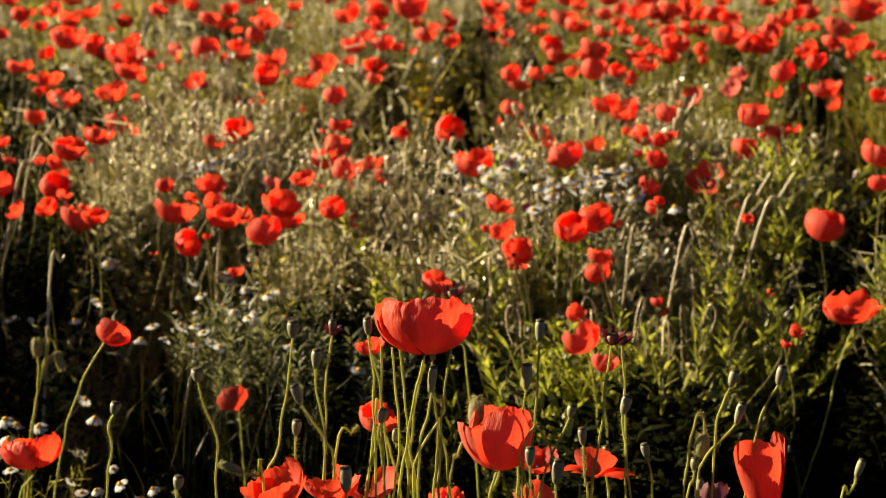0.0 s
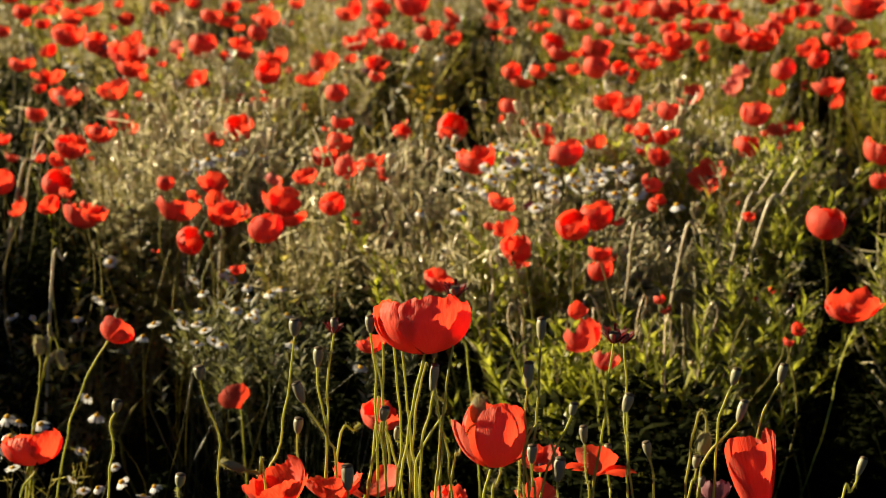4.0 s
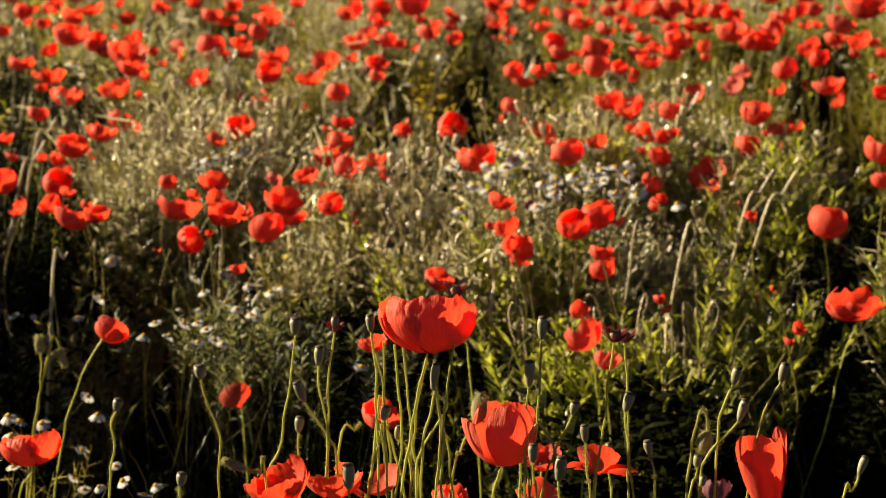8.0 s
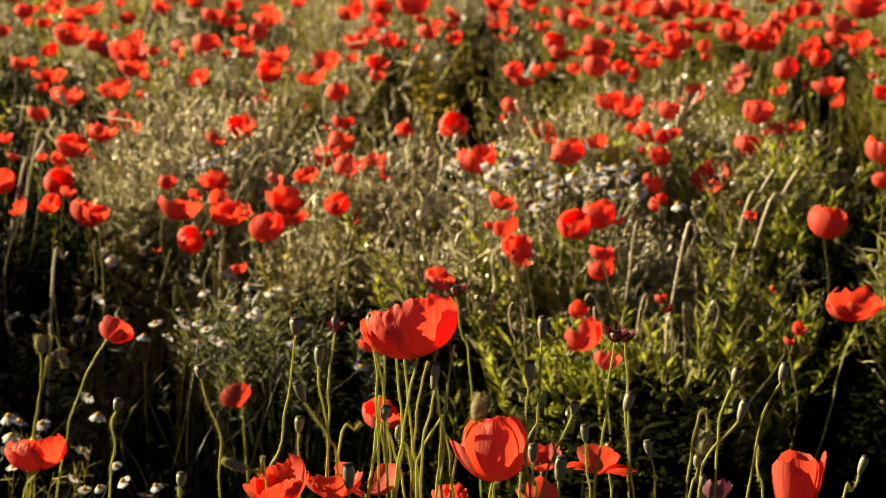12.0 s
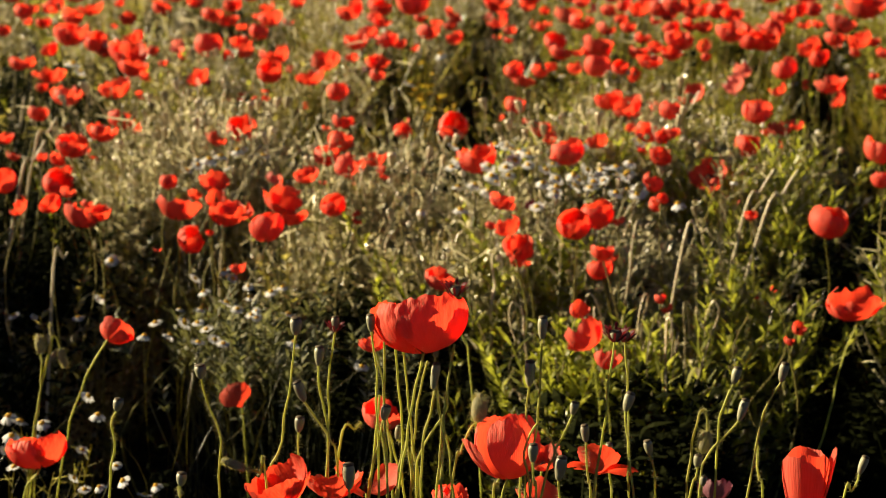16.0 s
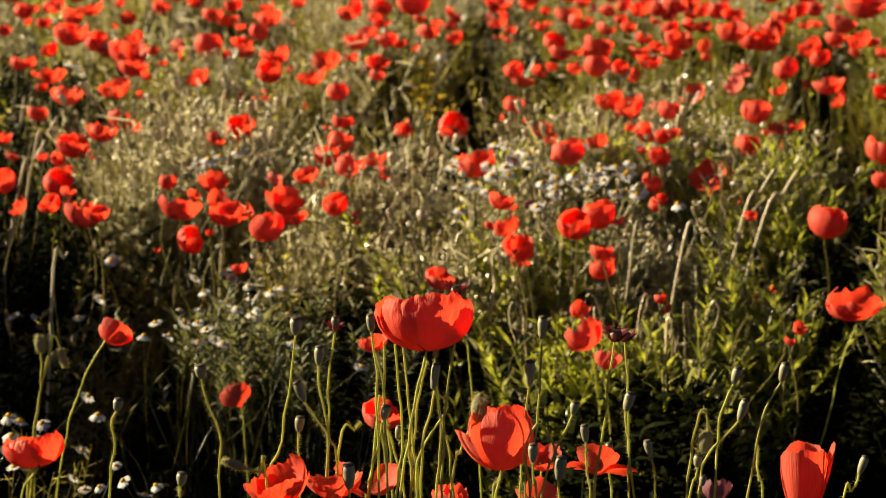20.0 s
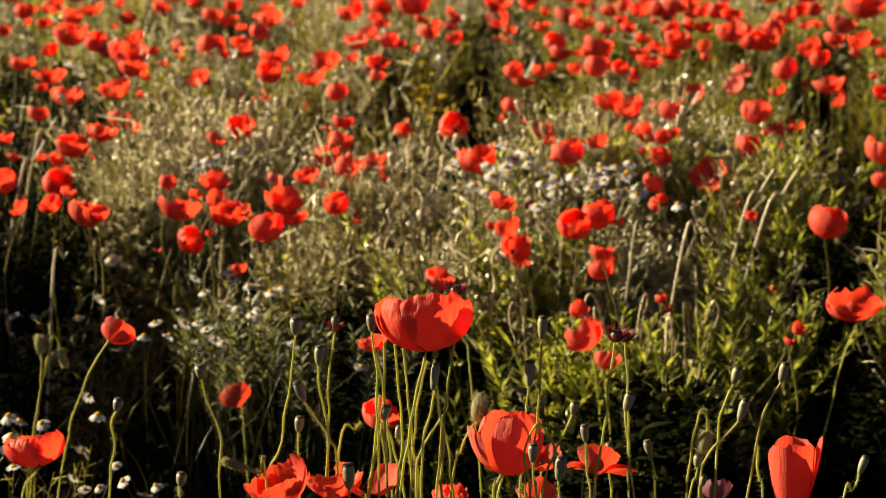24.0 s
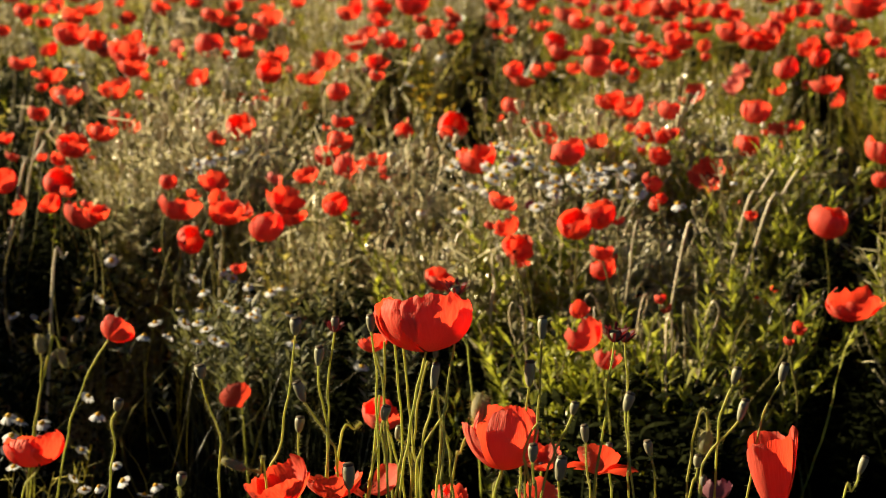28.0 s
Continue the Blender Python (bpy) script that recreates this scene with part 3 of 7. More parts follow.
def blossom(seed):
    """A thin stalk with small petals in clusters near its tip."""
    rng = random.Random(seed)
    pieces = []
    for _ in range(12):
        c = Vector((rng.gauss(0, 0.07), rng.gauss(0, 0.07), rng.uniform(0.65, 1.0)))
        for k in range(3):
            d = Vector((rng.gauss(0, 1), rng.gauss(0, 1), rng.gauss(0, 1))).normalized()
            s = d.cross(Vector((rng.random(), rng.random(), rng.random()))).normalized()
            pieces.append(leaf_piece(c, d, s, 0.028, 0.012))
    return joined(pieces)


def growth(name, label, category, templates, spots, mat, smooth=True):
    """Many small plants as one thing; spots: rows of x, y, height, lean and spread."""
    gen = np.random.default_rng(len(spots))
    verts, tris, n = [], [], 0
    for k, (x, y, h, lean, spread) in enumerate(spots):
        v, f = templates[k % len(templates)]
        a, b = gen.uniform(0, 6.283), gen.uniform(0, 6.283)
        c, s = math.cos(a), math.sin(a)
        w = np.empty_like(v)
        w[:, 0], w[:, 1], w[:, 2] = (v[:, 0] * c - v[:, 1] * s) * h * spread, (v[:, 0] * s + v[:, 1] * c) * h * spread, v[:, 2] * h
        w[:, 0] += x + w[:, 2] * math.cos(b) * lean
        w[:, 1] += y + w[:, 2] * math.sin(b) * lean
        w[:, 2] -= 0.035
        verts.append(w)
        tris.append(f + n)
        n += len(v)
    ob = new(name, mesh_of(name, np.concatenate(verts), np.concatenate(tris), [mat], smooth=smooth))
    return tagged(ob, label, category, kind="stuff")


def density(x, y, scale, seed):
    return 0.5 + 0.5 * noise.noise((x * scale, y * scale, seed))


# bare patches whose black soil stands in for deep shade: x, y, half width, half length
PITS = [(-0.15, 3.33, 0.11, 0.42), (0.085, 3.25, 0.045, 0.4), (0.80, 3.85, 0.13, 0.46), (0.71, 3.4, 0.085, 0.55), (0.09, 5.15, 0.06, 0.45), (-0.05, 4.75, 0.05, 0.4), (-0.409, 3.037, 0.09, 0.437), (-0.522, 3.311, 0.057, 0.472), (-0.456, 3.184, 0.082, 0.456), (-0.436, 3.413, 0.067, 0.485), (-0.474, 2.928, 0.065, 0.423), (0.58, 2.928, 0.087, 0.423), (0.472, 2.902, 0.05, 0.42), (0.692, 3.065, 0.045, 0.441), (-0.322, 2.981, 0.044, 0.43)]
# hollows with hardly any growth: x, y, half width, half length
HOLLOWS = [(0.104, 5.51, 0.142, 1.338), (-0.074, 5.276, 0.057, 1.299), (0.027, 5.819, 0.126, 1.39), (0.091, 6.286, 0.145, 1.468), (1.032, 5.02, 0.095, 1.257), (1.265, 6.481, 0.07, 1.5), (-1.28, 6.0, 0.1, 0.5), (-0.88, 4.25, 0.06, 0.5), (-1.0, 4.75, 0.07, 0.5), (-0.86, 3.85, 0.09, 0.3), (-0.239, 4.254, 0.023, 1.129), (-0.282, 4.572, 0.022, 1.182), (0.957, 4.641, 0.107, 1.194), (1.158, 5.661, 0.092, 1.363), (0.782, 4.254, 0.058, 1.129), (1.075, 6.224, 0.061, 1.457), (0.875, 6.907, 0.056, 1.571), (0.656, 6.481, 0.06, 1.5), (0.429, 5.874, 0.048, 1.399), (0.277, 6.224, 0.061, 1.457), (-0.161, 6.759, 0.062, 1.547), (-0.246, 5.986, 0.049, 1.418), (-0.518, 6.907, 0.056, 1.571)]
for i in range(7):
    HOLLOWS.append((-0.74 - 0.085 * i, 3.8 + 0.4 * i, 0.10, 0.32))
hollow_rng = random.Random(33)
for _ in range(24):
    hy = hollow_rng.uniform(3.6, 7.2)
    HOLLOWS.append((hollow_rng.uniform(-0.21, 0.21) * hy, hy, 0.0095 * hy, 0.4 + 0.17 * hy))


def bare(x, y):
    return any(((x - hx) / rx) ** 2 + ((y - hy) / ry) ** 2 < 1 for hx, hy, rx, ry in HOLLOWS)


def pit(x, y):
    return any(((x - hx) / rx) ** 2 + ((y - hy) / ry) ** 2 < 1 for hx, hy, rx, ry in PITS)


def field_edge(x, y):
    """0 in the low near strip, 1 in the full growth of the field."""
    start = 4.05 - 0.30 * min(1.0, max(0.0, (x + 0.55) / 0.35)) - 0.12 * min(1.0, max(0.0, (x - 0.2) / 0.3))
    t = min(1.0, max(0.0, (y - start + 0.3) / 0.6))
    return t * t * (3 - 2 * t)


def clump(x, y):
    """The meadow stands in dense clumps a hand or two wide: 0 in the gaps between them, 1 on their crowns."""
    n = 0.5 + 0.62 * noise.noise((x * 4.3, y * 1.9, 1.5)) + 0.36 * noise.noise((x * 11.0, y * 4.5, 6.5))
    t = min(1.0, max(0.0, (n - 0.48) / 0.15))
    return t * t * (3 - 2 * t)


def spots_for(count, near, far, seed, height, pick, lean=0.2, spread=1.0, margin=0.35, patchy=0.95, thin=1.0, level=0.0):
    """Random places in the meadow between two distances; pick(x, y, rng) says how likely and how tall."""
    rng = random.Random(seed)
    out = []
    while len(out) < count:
        y = math.sqrt(rng.uniform(near * near, far * far))
        x = rng.uniform(-1, 1) * (0.225 * y + margin)
        keep, tall = pick(x, y, rng)
        c = clump(x, y)
        keep *= 0.08 if x < -0.19 * y else 0.22 if x < -0.168 * y else 1.0
        keep *= 1 - patchy + patchy * c
        keep *= 1.0 - 0.78 * thin * min(1.0, max(0.0, (y - 4.4) / 1.6))
        tall *= level + (1 - level) * (0.24 + 0.90 * c)
        if rng.random() < keep and not pit(x, y) and not (bare(x, y) and rng.random() < 0.985):
            out.append((x, y, height * tall * rng.uniform(0.7, 1.15), rng.uniform(0, lean), spread))
    return out


def bare_stem(foot, points, hairs):
    """A stem whose tip is lost among the blooms."""
    thing = foreground("poppy_plant", "bare bristly yellow-green poppy plant", "bare plants of the clump", foot, points, hairs, 0.0011, int(foot[0] * 983))
    SWAYING.append((thing, foot, 0.05, random.Random(f"{foot}").random()))
    return thing


def dry_stalk(foot, middle, tip, r=0.0026):
    """A pale dead stalk leaning over the meadow, a little crooked and thinner towards its tip."""
    a, m, t = Vector(foot), Vector(middle), Vector(tip)
    path = smooth_path([(0, 0, 0), tuple(m - a), tuple((m + t) / 2 - a + Vector((0.004, 0, 0.003))), tuple(t - a)], 5)
    n = len(path)
    path = [p + Vector((noise.noise((foot[0] * 9, p.z * 30, 1.0)), 0, 0)) * 0.004 for p in path]
    v, f = tube(path, [r * (1.1 - 0.45 * i / n) * (1 + 0.2 * noise.noise((foot[0] * 7, i * 0.8, 3.0))) for i in range(n)], 6)
    thing = tagged(new("dry_stalk", mesh_of("dry_stalk", v, f, [PALE_STALK])), "pale dry leaning plant stalk", "stalk", "dry stalks")
    thing.matrix_basis = pose(*foot)
    return thing


# -- the field poppies --
poppy(-1.379, 6.533, 0.461, 0.052, "deep", 20, 180, 0.4)
poppy(-1.387, 6.787, 0.455, 0.034, "loose", 26, 150, 0.8)
poppy(-1.288, 6.226, 0.475, 0.028, "ragged", 26, 300, 0.25)
poppy(-1.377, 6.235, 0.440, 0.042, "bowl", 34, 30, 1.0)
poppy(-1.313, 6.630, 0.470, 0.037, "torn", 26, 250, 0.4)
poppy(-1.338, 6.935, 0.440, 0.063, "ragged", 26, 90, 0.8)
poppy(-1.171, 6.651, 0.461, 0.071, "wide", 6, 300, 0.8)
poppy(-1.245, 6.247, 0.462, 0.042, "bowl", 14, 30, 0.25)
poppy(-1.193, 6.437, 0.452, 0.065, "bowl", 10, 0, 0.25)
poppy(-1.082, 5.828, 0.458, 0.089, "bowl", 8, 0, 0.5)
poppy(-1.036, 5.937, 0.430, 0.061, "deep", 25, 0, 1.0)
poppy(-1.082, 5.517, 0.467, 0.047, "bowl", 26, 250, 0.4)
poppy(-1.142, 5.320, 0.453, 0.042, "bowl", 26, 150, 1.0)
poppy(-1.143, 5.499, 0.433, 0.044, "ragged", 14, 0, 1.0)
poppy(-1.055, 5.143, 0.458, 0.023, "loose", 10, 270, 0.8)
poppy(-1.026, 5.234, 0.433, 0.060, "open", 35, 300, 0.5)
poppy(-1.009, 4.999, 0.440, 0.028, "bowl", 20, 30, 0.4)
poppy(-0.889, 4.673, 0.453, 0.059, "ragged", 6, 30, 0.25)
poppy(-0.893, 4.886, 0.448, 0.033, "torn", 10, 30, 1.0)
poppy(-0.975, 5.789, 0.429, 0.046, "bowl", 10, 90, 1.0)
poppy(-0.839, 5.303, 0.467, 0.081, "ragged", 14, 90, 0.4)
poppy(-0.796, 5.077, 0.468, 0.066, "wide", 10, 0, 0.5)
poppy(-0.899, 5.569, 0.479, 0.038, "ragged", 10, 180, 0.5)
poppy(-0.879, 5.711, 0.478, 0.055, "ragged", 34, 300, 1.0)
poppy(-0.826, 5.668, 0.448, 0.029, "deep", 10, 220, 0.25)
poppy(-0.760, 5.418, 0.450, 0.022, "bowl", 26, 300, 0.8)
poppy(-0.749, 4.969, 0.474, 0.028, "torn", 34, 250, 0.8)
poppy(-0.809, 4.949, 0.432, 0.068, "wide", 20, 270, 0.25)
poppy(-0.749, 4.890, 0.439, 0.022, "loose", 34, 0, 1.0)
poppy(-1.053, 6.631, 0.431, 0.052, "bowl", 14, 30, 0.5)
poppy(-1.061, 6.459, 0.437, 0.026, "loose", 6, 30, 0.4)
poppy(-1.115, 6.950, 0.461, 0.031, "bowl", 34, 0, 0.4)
poppy(-0.958, 6.788, 0.447, 0.061, "bowl", 14, 180, 0.4)
poppy(-0.873, 6.969, 0.457, 0.047, "wide", 34, 270, 0.4)
poppy(-0.789, 5.948, 0.426, 0.047, "loose", 30, 200, 0.5, tint=PINK_PETAL, label="pale pink faded poppy with ragged petals")
poppy(-0.738, 5.628, 0.442, 0.022, "loose", 10, 250, 0.25)
poppy(-0.738, 6.390, 0.465, 0.061, "bowl", 6, 220, 0.25)
windblown_12 = poppy(-0.648, 5.579, 0.456, 0.070, "deep", 14, 270, 0)
poppy(-0.604, 4.987, 0.467, 0.051, "open", 50, 280, 0.4)
poppy(-0.594, 5.012, 0.455, 0.020, "torn", 20, 90, 0.8, tint=DULL_PETAL, label="withered dark red poppy with shrunken petals")
poppy(-0.915, 4.459, 0.451, 0.041, "bowl", 26, 30, 0.5)
poppy(-0.735, 7.064, 0.430, 0.056, "bowl", 20, 270, 1.0)
poppy(-0.706, 6.544, 0.434, 0.067, "ragged", 10, 150, 1.0)
poppy(-0.623, 7.077, 0.431, 0.048, "torn", 14, 0, 0.25)
poppy(-0.541, 6.274, 0.465, 0.067, "bowl", 10, 220, 0.8)
poppy(-0.503, 6.449, 0.450, 0.033, "loose", 20, 220, 0.4)
poppy(-0.488, 6.734, 0.477, 0.042, "bowl", 10, 250, 0.4)
poppy(-0.605, 6.510, 0.460, 0.026, "loose", 6, 30, 0.5)
poppy(-0.629, 6.229, 0.456, 0.032, "loose", 14, 300, 1.0)
poppy(-0.563, 6.053, 0.449, 0.051, "deep", 26, 150, 0.4)
poppy(-0.572, 5.675, 0.466, 0.055, "ragged", 14, 220, 1.0)
poppy(-0.616, 5.598, 0.446, 0.032, "bowl", 34, 270, 0.8)
poppy(-0.544, 5.542, 0.458, 0.047, "torn", 20, 250, 1.0)
poppy(-0.449, 5.347, 0.462, 0.070, "ragged", 6, 270, 0.4)
poppy(-0.423, 4.935, 0.478, 0.056, "deep", 30, 270, 0.25)
poppy(-0.403, 5.218, 0.461, 0.021, "loose", 30, 0, 0.8, tint=PINK_PETAL, label="pale pink faded poppy with ragged petals")
poppy(-0.425, 4.812, 0.461, 0.025, "loose", 100, 0, 0.8)
poppy(-0.507, 4.958, 0.434, 0.023, "loose", 100, 0, 0.4, label="small orange-red poppy low among the daisies")
poppy(-0.443, 4.591, 0.477, 0.021, "loose", 100, 90, 0.5)
poppy(-0.528, 4.888, 0.444, 0.019, "loose", 100, 60, 0.5)
poppy(-0.331, 4.817, 0.433, 0.014, "loose", 100, 0, 0.5)
poppy(-0.332, 5.039, 0.453, 0.063, "wide", 14, 200, 0.8)
poppy(-0.317, 5.484, 0.443, 0.065, "open", 55, 250, 0.5)
poppy(-0.261, 5.617, 0.437, 0.035, "torn", 26, 300, 0.25)
poppy(-0.247, 4.788, 0.449, 0.046, "deep", 18, 200, 0.5)
poppy(-0.254, 5.754, 0.456, 0.059, "bowl", 20, 90, 0.25)
poppy(-0.217, 5.945, 0.459, 0.057, "bowl", 14, 300, 0.4)
poppy(-0.153, 5.744, 0.463, 0.055, "ragged", 20, 250, 1.0)
poppy(-0.124, 5.770, 0.456, 0.036, "bowl", 10, 30, 0.4)
poppy(-0.173, 5.264, 0.463, 0.054, "ragged", 26, 250, 0.4)
poppy(-0.210, 5.435, 0.429, 0.028, "torn", 20, 180, 0.4, tint=DULL_PETAL, label="withered dark red poppy with shrunken petals")
poppy(-0.163, 4.929, 0.476, 0.034, "torn", 14, 90, 0.5)
poppy(-0.347, 6.754, 0.450, 0.027, "bowl", 20, 0, 0.8)
poppy(-0.291, 6.691, 0.447, 0.083, "bowl", 34, 150, 0.5)
poppy(-0.225, 6.982, 0.427, 0.079, "bowl", 20, 220, 0.5)
poppy(-0.226, 6.461, 0.455, 0.037, "deep", 14, 180, 0.5)
poppy(-0.196, 6.310, 0.456, 0.050, "ragged", 14, 150, 0.8)
poppy(-0.100, 6.567, 0.470, 0.093, "ragged", 20, 250, 0.5)
poppy(-0.083, 6.690, 0.431, 0.038, "bowl", 14, 0, 1.0)
poppy(-0.037, 5.991, 0.457, 0.058, "bowl", 16, 200, 0.8)
poppy(-0.022, 6.391, 0.452, 0.036, "loose", 14, 0, 0.5)
poppy(-0.083, 5.957, 0.425, 0.024, "torn", 10, 0, 0.8)
poppy(0.024, 6.612, 0.452, 0.067, "open", 45, 270, 1.0)
poppy(0.029, 6.505, 0.428, 0.044, "bowl", 14, 250, 0.25)
poppy(0.041, 6.019, 0.441, 0.048, "ragged", 20, 30, 0.4)
poppy(0.184, 6.786, 0.458, 0.077, "wide", 14, 220, 0.4)
poppy(0.188, 6.165, 0.481, 0.063, "ragged", 40, 0, 1.0)
poppy(0.204, 6.211, 0.446, 0.039, "torn", 20, 150, 0.4)
poppy(0.149, 6.424, 0.472, 0.029, "loose", 30, 180, 0.4, tint=PINK_PETAL, label="pale pink faded poppy with ragged petals")
poppy(0.170, 6.264, 0.423, 0.025, "loose", 6, 250, 1.0)
poppy(0.197, 6.116, 0.432, 0.028, "torn", 20, 0, 0.4)
poppy(0.279, 6.420, 0.455, 0.025, "loose", 90, 0, 0.25)
poppy(0.343, 6.707, 0.457, 0.030, "bowl", 20, 270, 0.4)
poppy(0.308, 6.360, 0.438, 0.032, "torn", 6, 270, 0.25)
poppy(0.337, 6.471, 0.443, 0.026, "loose", 14, 250, 0.8)
poppy(0.404, 6.621, 0.449, 0.075, "open", 50, 240, 0.25)
poppy(0.425, 6.262, 0.456, 0.067, "ragged", 6, 250, 1.0)
poppy(0.302, 5.587, 0.476, 0.057, "bowl", 34, 90, 0.4)
poppy(0.328, 5.555, 0.449, 0.057, "ragged", 14, 0, 0.5)
poppy(0.382, 5.663, 0.447, 0.035, "torn", 6, 250, 0.8)
poppy(0.433, 5.534, 0.474, 0.066, "wide", 26, 300, 0.5)
poppy(0.446, 5.655, 0.436, 0.074, "bowl", 26, 30, 0.4)
poppy(0.412, 5.674, 0.445, 0.035, "deep", 26, 250, 0.8)
poppy(0.389, 4.963, 0.482, 0.059, "deep", 10, 0, 0.5)
poppy(0.358, 5.295, 0.448, 0.039, "torn", 30, 180, 0.8)
poppy(0.456, 5.084, 0.473, 0.038, "deep", 20, 0, 1.0)
poppy(0.609, 6.126, 0.429, 0.045, "ragged", 6, 30, 1.0)
poppy(0.555, 5.657, 0.439, 0.048, "bowl", 6, 0, 0.5)
poppy(0.558, 5.370, 0.449, 0.055, "wide", 6, 90, 0.5)
poppy(0.497, 5.090, 0.465, 0.035, "ragged", 60, 270, 0.5)
poppy(0.600, 5.630, 0.461, 0.038, "bowl", 20, 0, 1.0)
poppy(0.188, 5.040, 0.471, 0.043, "deep", 26, 270, 0.8)
poppy(0.194, 5.089, 0.441, 0.061, "wide", 26, 150, 0.8)
poppy(0.258, 5.309, 0.434, 0.042, "ragged", 6, 250, 0.25)
poppy(0.290, 5.319, 0.452, 0.027, "bowl", 34, 250, 1.0)
windblown_9 = poppy(0.155, 4.592, 0.445, 0.042, "deep", 14, 90, 0)
poppy(0.135, 4.496, 0.448, 0.017, "loose", 60, 200, 0.8)
poppy(0.509, 6.787, 0.456, 0.038, "loose", 30, 0, 0.4, tint=PINK_PETAL, label="pale pink faded poppy with ragged petals")
poppy(0.552, 6.726, 0.448, 0.053, "ragged", 20, 220, 1.0)
poppy(0.574, 6.433, 0.455, 0.040, "bowl", 10, 30, 0.4)
poppy(0.500, 6.079, 0.460, 0.052, "torn", 14, 150, 0.25)
poppy(0.653, 7.101, 0.430, 0.056, "bowl", 34, 220, 1.0)
poppy(0.645, 6.513, 0.476, 0.062, "ragged", 26, 90, 1.0)
poppy(0.716, 6.748, 0.447, 0.065, "bowl", 26, 150, 0.8)
poppy(0.657, 6.180, 0.480, 0.035, "torn", 6, 220, 0.25)
poppy(0.585, 6.311, 0.441, 0.043, "bowl", 6, 150, 0.4)
poppy(0.381, 4.469, 0.476, 0.056, "bowl", 20, 180, 0.5)
poppy(0.393, 4.471, 0.461, 0.031, "torn", 20, 90, 0.25)
poppy(0.420, 4.359, 0.479, 0.057, "wide", 26, 150, 0.8)
poppy(0.500, 4.658, 0.440, 0.035, "bowl", 20, 30, 0.4)
poppy(0.755, 6.596, 0.474, 0.082, "ragged", 14, 250, 0.5)
poppy(0.731, 6.460, 0.461, 0.051, "torn", 6, 270, 1.0)
poppy(0.835, 6.752, 0.441, 0.057, "bowl", 26, 250, 0.8)
poppy(0.776, 6.295, 0.448, 0.053, "ragged", 14, 180, 0.4)
poppy(0.722, 6.293, 0.439, 0.053, "bowl", 20, 150, 1.0)
poppy(0.877, 6.671, 0.457, 0.056, "bowl", 34, 180, 0.25)
poppy(0.672, 5.746, 0.455, 0.072, "ragged", 14, 0, 0.25)
poppy(0.645, 5.671, 0.436, 0.051, "wide", 20, 220, 1.0)
poppy(0.766, 5.894, 0.447, 0.037, "torn", 80, 0, 0.25)
poppy(0.847, 6.428, 0.427, 0.047, "bowl", 20, 150, 1.0)
poppy(0.699, 5.287, 0.481, 0.022, "deep", 20, 0, 0.4)
poppy(0.910, 6.568, 0.460, 0.067, "bowl", 20, 250, 0.4)
poppy(0.924, 6.368, 0.469, 0.058, "wide", 20, 270, 0.8)
poppy(0.824, 5.759, 0.478, 0.075, "bowl", 14, 300, 1.0)
poppy(0.909, 6.029, 0.463, 0.041, "torn", 10, 0, 0.8)
poppy(0.907, 5.920, 0.434, 0.054, "deep", 6, 220, 0.5)
poppy(0.954, 5.951, 0.433, 0.078, "bowl", 26, 300, 0.5)
poppy(1.013, 6.092, 0.444, 0.065, "deep", 25, 40, 0.5)
poppy(0.983, 6.088, 0.479, 0.041, "loose", 30, 180, 0.25, tint=PINK_PETAL, label="pale pink faded poppy with ragged petals")
poppy(1.070, 6.254, 0.473, 0.071, "ragged", 6, 30, 0.8)
poppy(1.190, 6.628, 0.461, 0.056, "bowl", 34, 300, 0.4)
poppy(1.275, 6.927, 0.428, 0.055, "deep", 14, 250, 0.8)
poppy(1.182, 6.522, 0.429, 0.041, "torn", 10, 250, 0.5)
poppy(1.225, 6.558, 0.426, 0.033, "bowl", 6, 90, 0.8)
poppy(1.071, 5.764, 0.437, 0.065, "ragged", 26, 300, 0.4)
poppy(1.007, 5.274, 0.475, 0.048, "bowl", 26, 180, 0.8)
poppy(1.204, 6.101, 0.466, 0.079, "wide", 26, 270, 1.0)
poppy(1.152, 5.889, 0.450, 0.053, "bowl", 10, 220, 1.0)
poppy(1.172, 5.901, 0.440, 0.027, "loose", 26, 90, 0.5)
poppy(1.353, 6.474, 0.470, 0.110, "wide", 14, 270, 1.0)
poppy(1.315, 6.652, 0.478, 0.030, "torn", 10, 250, 0.5)
poppy(1.504, 6.871, 0.456, 0.054, "bowl", 10, 270, 0.25)
poppy(1.175, 5.603, 0.481, 0.060, "ragged", 26, 250, 0.4)
poppy(1.177, 5.715, 0.438, 0.029, "torn", 26, 270, 1.0)
poppy(1.211, 5.621, 0.479, 0.035, "bowl", 6, 30, 0.8)
poppy(1.188, 5.383, 0.477, 0.034, "bowl", 6, 300, 0.5)
poppy(0.921, 5.247, 0.446, 0.057, "deep", 40, 160, 0.8)
poppy(1.046, 5.565, 0.429, 0.041, "bowl", 6, 180, 0.4)
poppy(0.950, 5.233, 0.424, 0.024, "loose", 90, 0, 0.25)
windblown_7 = poppy(0.959, 4.899, 0.448, 0.061, "wide", 20, 180, 0)
poppy(0.985, 4.872, 0.434, 0.047, "torn", 70, 300, 0.8)
poppy(1.072, 4.957, 0.477, 0.020, "bowl", 14, 0, 0.4)
poppy(1.100, 4.959, 0.428, 0.042, "bowl", 26, 180, 0.4)
poppy(0.593, 4.722, 0.452, 0.059, "loose", 20, 30, 0.5)
poppy(0.492, 4.284, 0.481, 0.042, "deep", 10, 180, 0.8)
poppy(0.807, 5.320, 0.435, 0.045, "torn", 30, 60, 0.25, tint=PINK_PETAL, label="pale pink faded poppy with ragged petals")
